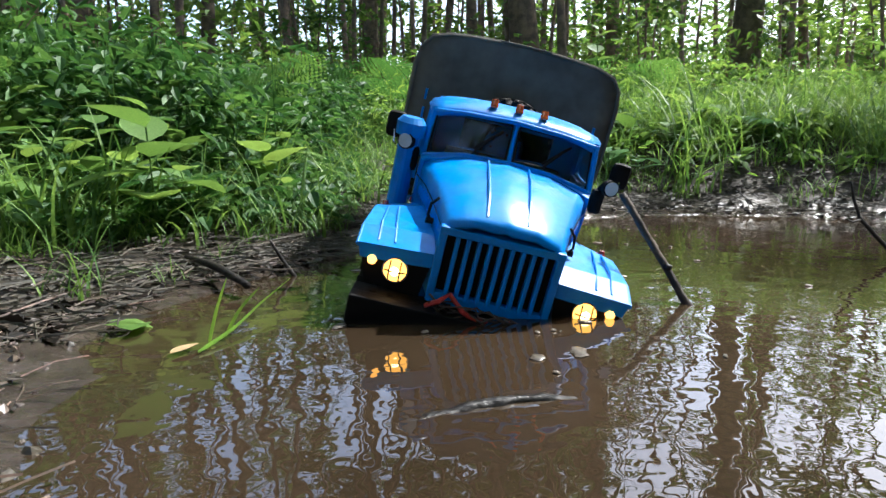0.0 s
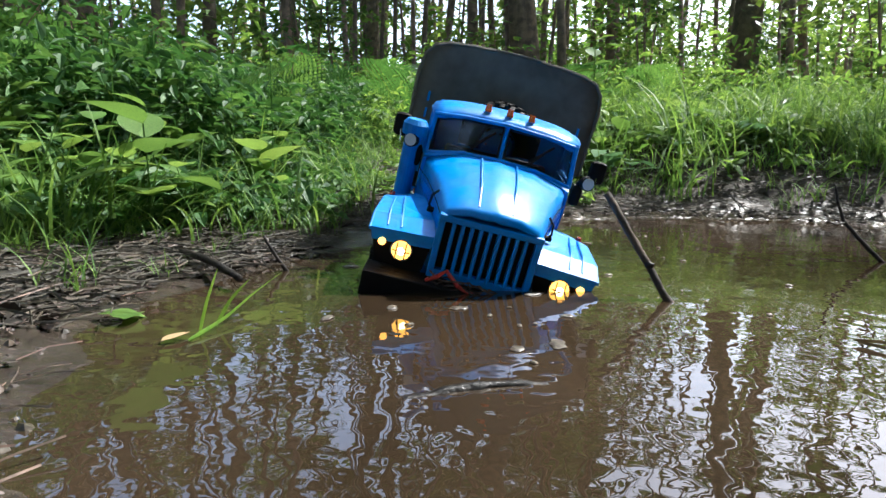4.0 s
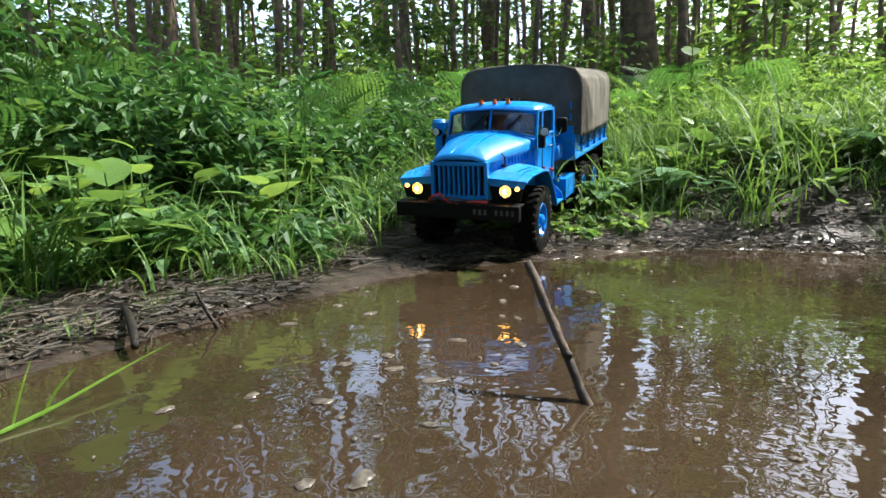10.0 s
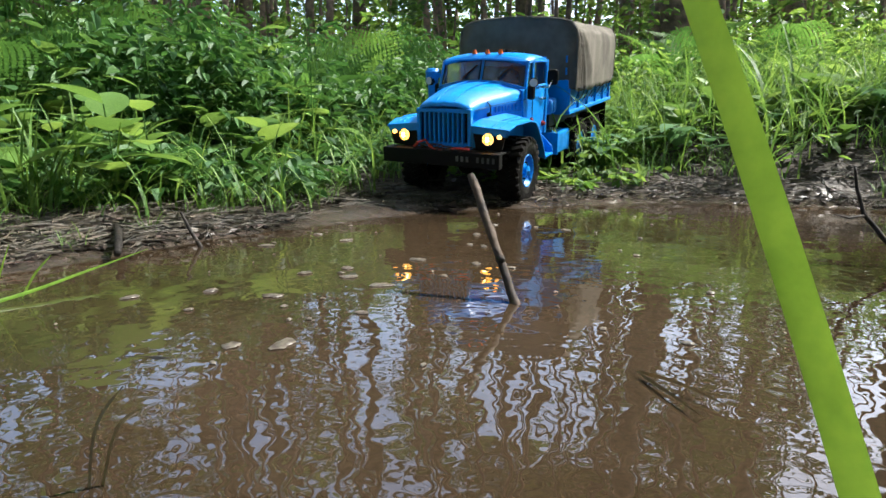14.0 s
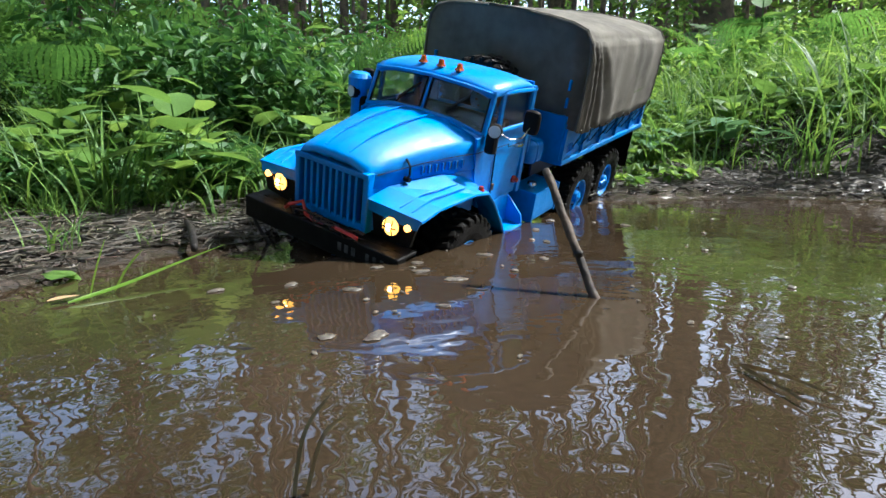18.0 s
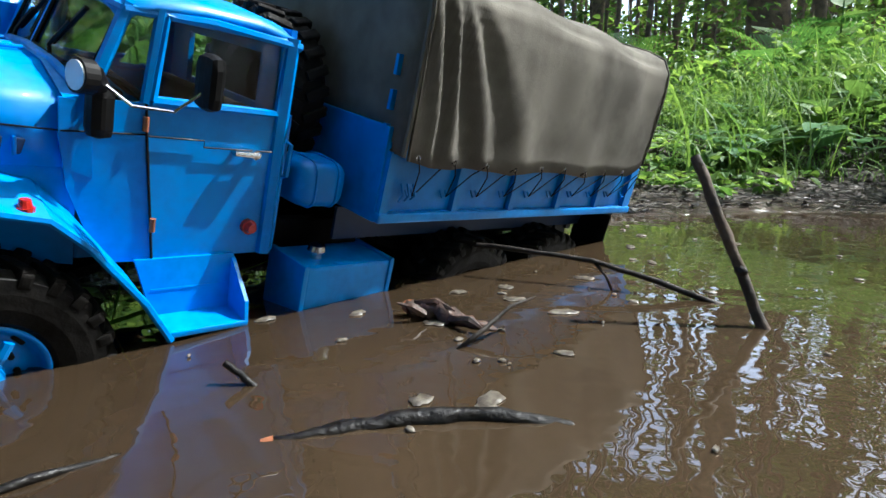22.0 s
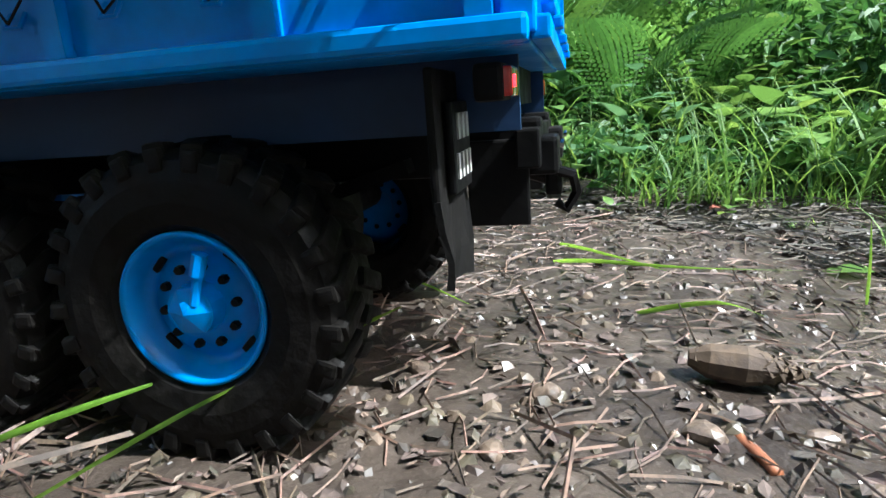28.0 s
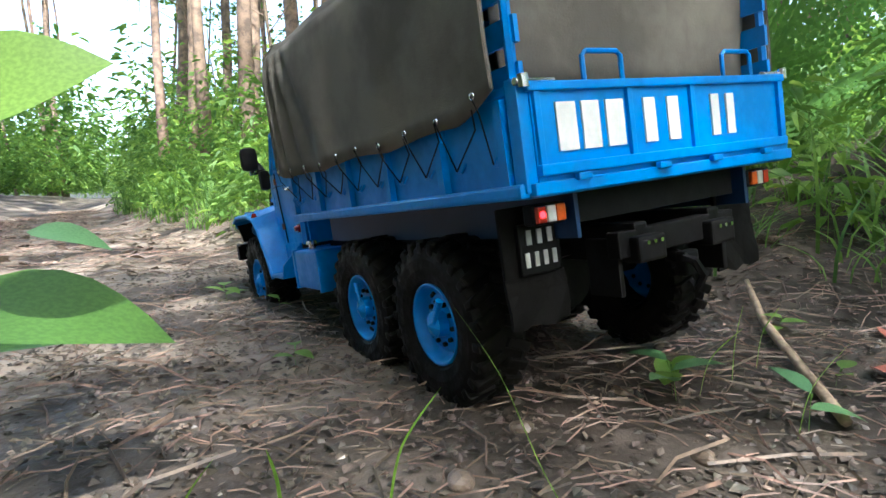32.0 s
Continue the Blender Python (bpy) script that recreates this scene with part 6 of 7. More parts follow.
def build_pebbles():
    rng = random.Random(51)
    for x, y, r in ((-0.467, 0.267, 0.014), (-0.55, -0.10, 0.013), (-0.42, 0.02, 0.010), (-0.36, 0.05, 0.011), (-0.30, 0.08, 0.012), (-0.27, 0.12, 0.010), (-0.93, -0.52, 0.012), (-1.0, -0.45, 0.010),
                    (-0.9, -0.42, 0.011), (-1.12, -0.40, 0.012), (-0.86, -0.55, 0.013), (-0.24, 0.10, 0.009), (-0.34, 0.0, 0.009), (-0.46, -0.06, 0.010), (-0.52, -0.2, 0.012), (-0.21, 0.16, 0.008), (-0.75, -0.42, 0.010), (-0.66, -0.33, 0.009)):
        bm = B()
        bmesh.ops.create_icosphere(bm, subdivisions=2, radius=r)
        ph = rng.uniform(0, 6)
        for v in bm.verts:
            k = 1 + 0.22 * math.sin(v.co.x / r * 2.3 + ph) * math.cos(v.co.y / r * 2.7 + ph * 2) + rng.uniform(-0.05, 0.05)
            v.co = Vector((v.co.x * k * 1.25, v.co.y * k, v.co.z * k * 0.62))
        ob = part("stone", bm, STONE)
        ob.matrix_basis = pose(x, y, land_at(x, y) + r * 0.05, 0, 0, rng.uniform(0, 360)) @ Matrix.Scale(0.62, 4)
        tagged(ob, "pale rounded stone half sunk in mud", "stone", "stones by the track")


def build_cone(x, y, a):
    top = new("pine_cone")
    bm = B()
    tube(bm, [(-0.021, 0, 0), (-0.012, 0, 0), (0.004, 0, 0), (0.019, 0, 0), (0.026, 0, 0)], [0.004, 0.0085, 0.010, 0.006, 0.001], 9)
    part("core", bm, CONE, top)
    me = pymesh("scale", [(0, -0.003, 0), (0.004, -0.0042, 0.0015), (0.0085, -0.002, 0.0042), (0.0085, 0.002, 0.0042), (0.004, 0.0042, 0.0015), (0, 0.003, 0), (0.007, 0, 0.001)], [(0, 1, 4, 5), (1, 2, 3, 4), (1, 6, 2), (3, 6, 4), (2, 6, 3)], CONE)
    for i in range(60):
        u = i / 60
        r = 0.0085 * math.sin(math.pi * (0.15 + 0.8 * u)) ** 0.7
        ang = i * 2.4
        share("scale", me, top, Matrix.Translation((-0.019 + 0.042 * u, r * math.cos(ang), r * math.sin(ang))) @ Matrix.Rotation(ang + math.pi / 2, 4, 'X') @ Matrix.Rotation(0.15, 4, 'Y'))
    top.matrix_basis = pose(x, y, land_at(x, y) + 0.010, 0, 4, a)
    tagged(top, "brown open pine cone lying on the mud", "pine cone")


def litter(name, label, region, n, kind, mat, seed, dens, size):
    """Needles, chips or grit, too many to count, lying on the ground."""
    g = np.random.RandomState(seed)
    x, y = g.uniform(region[0], region[1], n), g.uniform(region[2], region[3], n)
    ok = g.uniform(0, 1, n) < dens(x, y)
    x, y = x[ok], y[ok]
    n = len(x)
    a = g.uniform(0, 6.283, n)
    l = size * g.uniform(0.4, 1.3, n)
    z = land(x, y)
    dx, dy = np.cos(a), np.sin(a)
    if kind == "needle":
        w = 0.00035 + 0.009 * l * g.uniform(0.3, 1, n)
        x1, y1 = x + dx * l, y + dy * l
        z1 = np.maximum(land(x1, y1), z) * 1.0 + g.uniform(0, 0.15, n) * l
        bend = g.normal(0, 0.12, n) * l
        xm, ym, zm = (x + x1) / 2 - dy * bend, (y + y1) / 2 + dx * bend, (z + z1) / 2 + 0.001 + 0.06 * l * g.uniform(0, 1, n)
        ring = []
        for px, py, pz in ((x, y, z + 0.0005), (xm, ym, zm), (x1, y1, z1 + 0.0005)):
            ring += [np.stack([px - dy * w, py + dx * w, pz], 1), np.stack([px, py, pz + w * 1.5], 1), np.stack([px + dy * w, py - dx * w, pz], 1)]
        V = np.stack(ring, 1).reshape(-1, 3)
        f = np.array([[0, 1, 4, 3], [1, 2, 5, 4], [3, 4, 7, 6], [4, 5, 8, 7]])
        F = ((np.arange(n) * 9)[:, None, None] + f).reshape(-1, 4)
    elif kind == "chip":
        w = l * g.uniform(0.3, 0.6, n)
        t = g.normal(0, 0.3, n) * l
        c = g.uniform(0.05, 0.3, n) * l
        zz = z + 0.0012
        k = g.uniform(0.1, 0.5, n)
        P = [(x - dx * l * 0.5, y - dy * l * 0.5, zz + c * 0.3), (x - dx * l * k * 0.6 - dy * w * 0.5, y - dy * l * k * 0.6 + dx * w * 0.5, zz + np.abs(t) * 0.6 + 0.001), (x + dx * l * k * 0.5 - dy * w * 0.42, y + dy * l * k * 0.5 + dx * w * 0.42, zz + np.abs(t) * 0.45 + c * 0.5),
             (x + dx * l * 0.5, y + dy * l * 0.5, zz + c), (x + dx * l * k * 0.7 + dy * w * 0.40, y + dy * l * k * 0.7 - dx * w * 0.40, zz + np.abs(t) * 0.3), (x - dx * l * k * 0.4 + dy * w * 0.5, y - dy * l * k * 0.4 - dx * w * 0.5, zz + c * 0.6)]
        V = np.stack([np.stack(p, 1) for p in P], 1).reshape(-1, 3)
        F = ((np.arange(n) * 6)[:, None, None] + np.array([[0, 1, 2, 3], [0, 3, 4, 5]])).reshape(-1, 4)
    else:
        o = np.array([(1, 0, 0), (0.3, 0.9, 0.05), (-0.8, 0.55, 0), (-0.85, -0.5, 0.05), (0.35, -0.9, 0), (0.45, 0.2, 0.62), (-0.35, 0.25, 0.7), (-0.2, -0.45, 0.55)])
        f = [[0, 1, 5], [1, 6, 5], [1, 2, 6], [2, 3, 6], [3, 7, 6], [3, 4, 7], [4, 0, 5], [4, 5, 7], [5, 6, 7]]
        rnd = g.uniform(0.7, 1.25, (n, 8, 3))
        q = o[None] * rnd * l[:, None, None] * 0.5
        V = np.stack([x[:, None] + q[..., 0] * dx[:, None] - q[..., 1] * dy[:, None], y[:, None] + q[..., 0] * dy[:, None] + q[..., 1] * dx[:, None], z[:, None] + q[..., 2] - 0.0006], -1).reshape(-1, 3)
        F = ((np.arange(n) * 8)[:, None, None] + np.array(f)).reshape(-1, 3)
    tagged(new(name, pymesh(name, V, F, mat)), label, "litter", kind="stuff")


def build_litter():
    near = lambda x, y: np.clip(1.25 - np.hypot(x + 0.75, y + 0.25) / 1.3, 0.05, 1)
    dry = lambda x, y: (shore_distance(x, y) > 0.01) * near(x, y) * np.clip((0.55 - y) / 0.2, 0.12, 1)
    litter("needles", "brown pine needles and thin straw on the track", (-2.4, 0.1, -1.6, 0.9), 22000, "needle", NEEDLE, 1, dry, 0.030)
    litter("twigs", "scattered reddish brown twig bits", (-2.4, 0.1, -1.6, 0.9), 2600, "needle", NEEDLE, 2, dry, 0.075)
    far = lambda x, y: (shore_distance(x, y) > 0.5) * np.clip(1.2 - track_distance(x, y) / 0.8, 0.02, 1)
    litter("needles", "brown needles and bits farther along the track", (-7, -1.6, -5, 0.3), 16000, "needle", NEEDLE, 12, far, 0.10)
    litter("leaf_bits", "leaf scraps farther along the track", (-7, -1.6, -5, 0.3), 14000, "chip", BITS, 13, far, 0.03)
    litter("leaf_bits", "dark rotten leaf and bark scraps", (-2.4, 0.1, -1.6, 0.9), 42000, "chip", NEEDLE_DARK, 3, dry, 0.009)
    litter("bark_bits", "pale bark and wood chips", (-2.4, 0.1, -1.6, 0.9), 12000, "chip", BITS, 4, dry, 0.006)
    tan = lambda x, y: (shore_distance(x, y) > 0.12) * np.clip(1.15 - np.hypot(x + 1.0, y + 0.65) / 0.85, 0, 1) * np.where(wobble(x, y, 6, 8) > -0.25, 1, 0.25)
    litter("wood_chips", "pale tan leaf and bark crumbs on the track", (-2.0, -0.2, -1.6, 0.2), 20000, "chip", TAN_BITS, 21, tan, 0.008)
    shore = lambda x, y: np.where((shore_distance(x, y) > -0.05), np.clip(1.0 - np.hypot(x + 0.28, y - 0.05) / 0.36, 0.03, 1), 0)
    litter("gravel", "pale rounded gravel in the mud", (-1.6, 0.1, -1.2, 0.5), 13000, "grit", STONE, 5, shore, 0.009)
    bank = lambda x, y: (shore_distance(x, y) > 0.015) * np.clip(1.3 - shore_distance(x, y) / 0.5, 0.1, 1)
    litter("bank_straw", "matted dry grass and needles on the left bank", (-1.0, -0.18, 0.4, 1.5), 9000, "needle", BANK_STRAW, 6, bank, 0.06)
    litter("bank_scraps", "dark leaf scraps on the bank", (-1.0, -0.18, 0.4, 1.5), 15000, "chip", WET_SCRAP, 7, bank, 0.014)
    litter("bank_straw", "matted dry grass and litter on the far bank", (-0.4, 2.2, 1.0, 2.2), 15000, "needle", BANK_STRAW, 8, bank, 0.06)
    litter("bank_scraps", "dark leaf scraps and clods on the far bank", (-0.4, 2.2, 1.0, 2.2), 16000, "chip", WET_SCRAP, 9, bank, 0.015)
    crumbs = lambda x, y: (shore_distance(x, y) > 0.005) * np.clip(1.15 - np.hypot(x + 0.85, y + 0.3) / 1.1, 0, 1) * np.where(wobble(x, y, 9, 4) > -0.1, 1, 0.35)
    litter("soil_crumbs", "dark wet crumbs of forest soil", (-2.0, 0.0, -1.3, 0.6), 34000, "grit", WET_SCRAP, 22, crumbs, 0.0075)


def build_foam():
    rng = random.Random(61)
    spots = [(-0.133, 0.698, 0.016), (0.008, 0.611, 0.013), (-0.023, 0.582, 0.013), (0.024, 0.578, 0.014), (0.063, 0.668, 0.015), (0.064, 0.558, 0.016), (0.057, 0.400, 0.017), (-0.010, 0.501, 0.014), (0.079, 0.476, 0.010),
             (0.09, 0.841, 0.014), (-0.058, 0.756, 0.014), (0.116, 0.76, 0.011), (0.027, 0.389, 0.012), (-0.119, 0.466, 0.012), (-0.069, 0.502, 0.012), (0.097, 0.928, 0.012), (0.201, 0.907, 0.015), (-0.111, 0.786, 0.012), (0.127, 0.664, 0.012)]
    spots += [(rng.uniform(-0.15, 0.35), rng.uniform(0.35, 1.1), rng.uniform(0.002, 0.008)) for _ in range(40)]
    for x, y, r in spots:
        r *= 0.42
        if shore_distance(np.array([x]), np.array([y]))[0] > -0.03:
            continue
        vs, fs = [(0, 0, 0.0010)], []
        n = 14
        ph = rng.uniform(0, 6)
        for ring, (k, z) in enumerate(((0.55, 0.0012), (0.85, 0.0009), (1.0, 0.0002))):
            for i in range(n):
                a = 6.283 * i / n
                q = r * k * (1 + 0.28 * math.sin(2 * a + ph) + 0.15 * math.sin(5 * a + ph * 2) + rng.uniform(-0.06, 0.06))
                vs.append((q * math.cos(a) * 1.3, q * math.sin(a), z + rng.uniform(-0.0004, 0.0004)))
        for i in range(n):
            fs.append((0, 1 + i, 1 + (i + 1) % n))
            for k in range(2):
                a = 1 + k * n
                fs.append((a + i, a + n + i, a + n + (i + 1) % n, a + (i + 1) % n))
        ob = new("foam_patch", pymesh("foam_patch", vs, fs, FOAM, True))
        ob.matrix_basis = pose(x, y, 0.0005, 0, 0, rng.uniform(0, 360))
        tagged(ob, "small pale patch of foam on the water", "foam", "foam on the puddle")


def blade(name, label, pts, width, mat, category="grass"):
    """One grass blade or straw with a keel, through the points."""
    P = [Vector(p) for p in pts]
    D = []
    for i in range(len(P) - 1):
        for k in range(6):
            u = k / 6
            a, b = P[max(i - 1, 0)], P[min(i + 2, len(P) - 1)]
            D.append(0.5 * ((2 * P[i]) + (P[i + 1] - a) * u + (2 * a - 5 * P[i] + 4 * P[i + 1] - b) * u * u + (3 * P[i] - a - 3 * P[i + 1] + b) * u ** 3))
    D.append(P[-1])
    n = len(D) - 1
    vs, fs = [], []
    for i, p in enumerate(D):
        u = i / n
        d = (D[min(i + 1, n)] - D[max(i - 1, 0)]).normalized()
        s = d.cross(Vector((0.3, 0.9, 0.1))).normalized()
        t = s.cross(d)
        w = width * 0.5 * (min(1, 4 * u + 0.5)) * (1 - u ** 3 * 0.9)
        vs += [p + s * w, p + t * w * 0.35, p - s * w]
    for i in range(n):
        a = 3 * i
        fs += [(a, a + 3, a + 4, a + 1), (a + 1, a + 4, a + 5, a + 2)]
    return tagged(new(name, pymesh(name, vs, fs, mat, True)), label, category)


def build_near():
    """Single blades, straws and leaves that stand or lie by themselves."""
    blade("wild_grass", "bright green grass blade leaning over the mud", [(-0.41, -0.16, land_at(-0.41, -0.16)), (-0.403, -0.121, 0.045), (-0.395, -0.07, 0.062), (-0.372, -0.018, 0.083)], 0.0058, BLADE)
    blade("wild_grass", "bright green grass blade leaning over the mud", [(-0.43, -0.20, land_at(-0.43, -0.20)), (-0.422, -0.16, 0.052), (-0.420, -0.094, 0.060)], 0.0040, BLADE)
    blade("wild_grass", "thin green grass blade beside the wheel track", [(-0.690, -0.275, 0.02), (-0.686, -0.295, 0.036), (-0.682, -0.331, 0.066)], 0.0030, BLADE)
    blade("wild_grass", "thin green grass blade beside the wheel track", [(-0.70, -0.27, 0.02), (-0.69, -0.31, 0.040), (-0.68, -0.37, 0.052)], 0.0026, BLADE)
    blade("wild_grass", "tall thin grass stalk arching over the track", [(-0.78, -0.46, 0.018), (-0.83, -0.50, 0.045), (-0.89, -0.53, 0.085), (-0.955, -0.565, 0.112)], 0.0026, BLADE)
    for x, y, a in ((-0.80, -0.62, 0.3), (-0.78, -0.66, 1.2), (-0.83, -0.58, 2.2), (-0.99, -0.40, 0.8), (-1.02, -0.37, 2.6), (-0.93, -0.36, 1.8), (-1.06, -0.34, 0.2), (-0.30, 0.30, 1.0), (-0.33, 0.33, 2.0)):
        z = land_at(x, y)
        blade("wild_grass", "short green grass blade growing from the mud", [(x, y, z), (x + 0.008 * math.cos(a), y + 0.008 * math.sin(a), z + 0.03), (x + 0.03 * math.cos(a), y + 0.03 * math.sin(a), z + 0.055)], 0.0026, BLADE)
    # floating tuft and straws
    for q in ([(-0.205, 0.40, 0.002), (-0.195, 0.445, 0.006), (-0.19, 0.50, 0.012), (-0.18, 0.56, 0.02)], [(-0.205, 0.42, 0.001), (-0.20, 0.425, 0.025), (-0.193, 0.43, 0.048)], [(-0.200, 0.44, 0.001), (-0.190, 0.445, 0.02), (-0.176, 0.45, 0.036)]):
        blade("wild_grass", "yellow-green grass blade floating by the bank", q, 0.0030, BLADE)
    ob = new("floating_leaf", LEAF_FLAT)
    ob.matrix_basis = pose(-0.222, 0.395, 0.003, 0, 0, 60) @ Matrix.Scale(0.024, 4)
    tagged(ob, "wilted pale leaf floating on the water", "leaf")
    for x, y, a, s in ((-0.30, 0.455, 20, 0.036), (-0.27, 0.44, 110, 0.035), (-0.35, 0.40, 200, 0.04)):
        ob = new("floating_leaf", LEAF_ROUND)
        ob.matrix_basis = pose(x, y, max(0.006, land_at(x, y) + 0.006), 0, 0, a) @ Matrix.Scale(s, 4)
        tagged(ob, "green leaf lying at the water's edge", "leaf")
    for q in ([(0.272, 0.406, 0.003), (0.292, 0.390, 0.005), (0.313, 0.372, 0.003)], [(0.274, 0.404, 0.002), (0.286, 0.382, 0.003), (0.299, 0.357, 0.003)]):
        blade("straw", "dry yellow straw in the puddle", q, 0.0024, STRAW, "straw")
    # stalk standing in the shallows close to the camera
    straw = new("straw_stalk")
    for q in ([(0, 0, -0.02), (0.006, 0.002, 0.022), (0.016, 0.008, 0.040)], [(0.002, 0.001, -0.02), (0.011, 0.006, 0.02), (0.020, 0.011, 0.030)]):
        b = blade("sprig", "", q, 0.0022, STRAW)
        del b["category"]
        b.parent = straw
    tagged(straw, "dry split straw stalk standing in the water", "straw")
    reed = new("reed_blade")
    b = blade("leaf", "", [(0, 0, -0.16), (0.003, 0.0, -0.05), (0.0, 0.0, 0.06), (-0.010, 0.0, 0.17)], 0.0066, BLADE)
    del b["category"]
    b.parent = reed
    tagged(reed, "bright green reed blade swaying close by", "grass")
    # yellow-green stems lying on the mud behind the truck
    for q in ([(-0.52, 0.22, 0.03), (-0.46, 0.20, 0.045), (-0.41, 0.24, 0.042), (-0.37, 0.33, 0.03)], [(-0.56, 0.27, 0.03), (-0.50, 0.24, 0.04), (-0.44, 0.26, 0.03)], [(-0.40, 0.17, 0.028), (-0.36, 0.19, 0.04), (-0.345, 0.22, 0.028)],
              [(-0.72, 0.02, 0.03), (-0.66, 0.10, 0.045), (-0.62, 0.20, 0.03)], [(-0.60, 0.02, 0.03), (-0.55, 0.08, 0.04), (-0.48, 0.10, 0.03)]):
        blade("grass_stem", "yellow-green bent grass stem lying on mud", q, 0.0032, BLADE)
    # herb close to the camera at the end of the walk
    top = new("broadleaf_plant")
    share("stem", stem_mesh("stem", [(-0.86, -0.90, 0.02), (-0.84, -0.84, 0.12), (-0.80, -0.77, 0.22)], [0.003, 0.0025, 0.0015], LEAF), top)
    for p, turn, a, tilt, s, me in (((-0.745, -0.715, 0.224), 58, 105, -20, 0.062, LEAF_ROUND), ((-0.775, -0.765, 0.146), 16, 112, 4, 0.100, LEAF_ROUND), ((-0.900, -0.83, 0.172), 20, 110, 5, 0.05, LEAF_DOCK), ((-0.87, -0.86, 0.10), 20, 150, 0, 0.08, LEAF_BIG)):
        share("leaf", me, top, pose(*p, turn, tilt, a) @ Matrix.Scale(s, 4))
    tagged(top, "light green broad-leaved herb beside the track", "plant")
    rng = random.Random(71)
    for x, y in ((-1.653, -0.066), (-1.007, -0.414), (-1.087, -0.669), (-1.267, -0.833), (-0.86, -0.22), (-0.72, -0.12), (-0.66, -0.05), (-0.95, -0.18), (-1.18, -0.28), (-0.62, 0.42), (-0.5, 0.46), (-1.02, -0.30), (-1.05, -0.72), (-1.35, -0.95), (-0.8, -0.35), (-0.74, -0.30)):
        if abs(track_distance(np.array([x]), np.array([y]))[0]) < 0.02:
            continue
        h = herb(rng.uniform(0.015, 0.03), rng.randint(2, 4), rng.uniform(0.02, 0.036), LEAF_ROUND, rng, "seedling", "small light green seedling in the mud")
        h.matrix_basis = pose(x, y, land_at(x, y) - 0.002, 0, 0, rng.uniform(0, 360))
    # leafy weeds on the soil behind the truck
    for x, y, size, n in ((-0.833, -0.165, 0.050, 3), (-0.735, -0.085, 0.046, 3), (-0.655, -0.065, 0.042, 4), (-0.875, 0.03, 0.034, 3), (-0.665, -0.095, 0.036, 3), (-0.70, -0.425, 0.034, 4), (-0.705, -0.455, 0.030, 3), (-0.99, -0.415, 0.040, 3), (-0.94, -0.35, 0.036, 2), (-0.85, -0.17, 0.044, 4),
                          (-0.93, 0.10, 0.040, 4), (-1.05, 0.06, 0.042, 4), (-1.15, 0.12, 0.045, 4), (-0.80, 0.12, 0.036, 4)):
        if shore_distance(np.array([x]), np.array([y]))[0] < 0.05:
            continue
        h = herb(rng.uniform(0.015, 0.035), n, size, rng.choice((LEAF_ROUND, LEAF_DOCK)), rng, "weed", "light green broad-leaved weed on dark soil")
        h.matrix_basis = pose(x, y, land_at(x, y) - 0.002, 0, 0, rng.uniform(0, 360))
    for k in range(34):
        x, y = rng.uniform(-1.15, -0.6), rng.uniform(-0.12, 0.25)
        if shore_distance(np.array([x]), np.array([y]))[0] < 0.05 or track_distance(np.array([x]), np.array([y]))[0] < 0.17:
            continue
        a, z, l = rng.uniform(0, 6.283), land_at(x, y), rng.uniform(0.05, 0.13)
        blade("wild_grass", "thin green grass blade growing from the soil", [(x, y, z), (x + 0.15 * l * math.cos(a), y + 0.15 * l * math.sin(a), z + l * 0.6), (x + 0.5 * l * math.cos(a), y + 0.5 * l * math.sin(a), z + l)], 0.0026, BLADE)
    for x, y, a, s in ((-1.06, -0.258, 20, 0.07), (-1.15, -0.20, 140, 0.05), (-0.55, 0.50, 60, 0.04), (-1.30, -0.72, 80, 0.05)):
        ob = new("dead_leaf", LEAF_DEAD)
        ob.matrix_basis = pose(x, y, land_at(x, y) + 0.004, 0, 4, a) @ Matrix.Scale(s, 4)
        tagged(ob, "curled reddish dead leaf on the ground", "leaf")
    for x, y, z in ((-1.694, -0.102, 0.10), (-1.656, -0.03, 0.06)):
        top = new("yellow_flower")
        share("stem", stem_mesh("stem", [(x, y, land_at(x, y) - 0.01), (x, y, (z + land_at(x, y)) / 2), (x, y, max(z, land_at(x, y) + 0.02))], [0.001, 0.001, 0.001], LEAF), top)
        for k in range(9):
            share("petal", PETAL, top, pose(x, y, max(z, land_at(x, y) + 0.02), 0, -15, 40 * k) @ Matrix.Scale(0.014, 4))
        tagged(top, "small yellow flower beside the soil mound", "flower")
    for x, y in ((-1.477, -0.20), (-0.315, 0.131)):
        build_cone(x, y, 35)
    return straw, reed


NEEDLE_DARK = material("rotten_leaf", (0.035, 0.026, 0.02), (0.09, 0.068, 0.053), rough=0.8, scale=60, vary=0.5, island=True)
BITS = material("pale_bits", (0.20, 0.15, 0.108), (0.09, 0.066, 0.05), rough=0.7, scale=60, vary=0.4, island=True)
BANK_STRAW = material("bank_straw", (0.065, 0.052, 0.030), (0.022, 0.019, 0.012), rough=0.7, scale=40, vary=0.5, island=True)
TAN_BITS = material("tan_bits", (0.15, 0.115, 0.086), (0.07, 0.065, 0.048), rough=0.7, scale=60, vary=0.4, island=True)
WET_SCRAP = material("wet_scraps", (0.026, 0.019, 0.014), (0.070, 0.052, 0.040), rough=0.5, scale=60, vary=0.6, island=True)
WET_BARK = material("wet_bark", (0.070, 0.030, 0.017), (0.014, 0.009, 0.007), rough=0.45, scale=70, bump=0.9, bump_scale=130, rough_to=0.75)
BLADE = material("grass_blade_green", (0.17, 0.34, 0.035), (0.12, 0.26, 0.025), rough=0.4, scale=60, translucent=0.45)
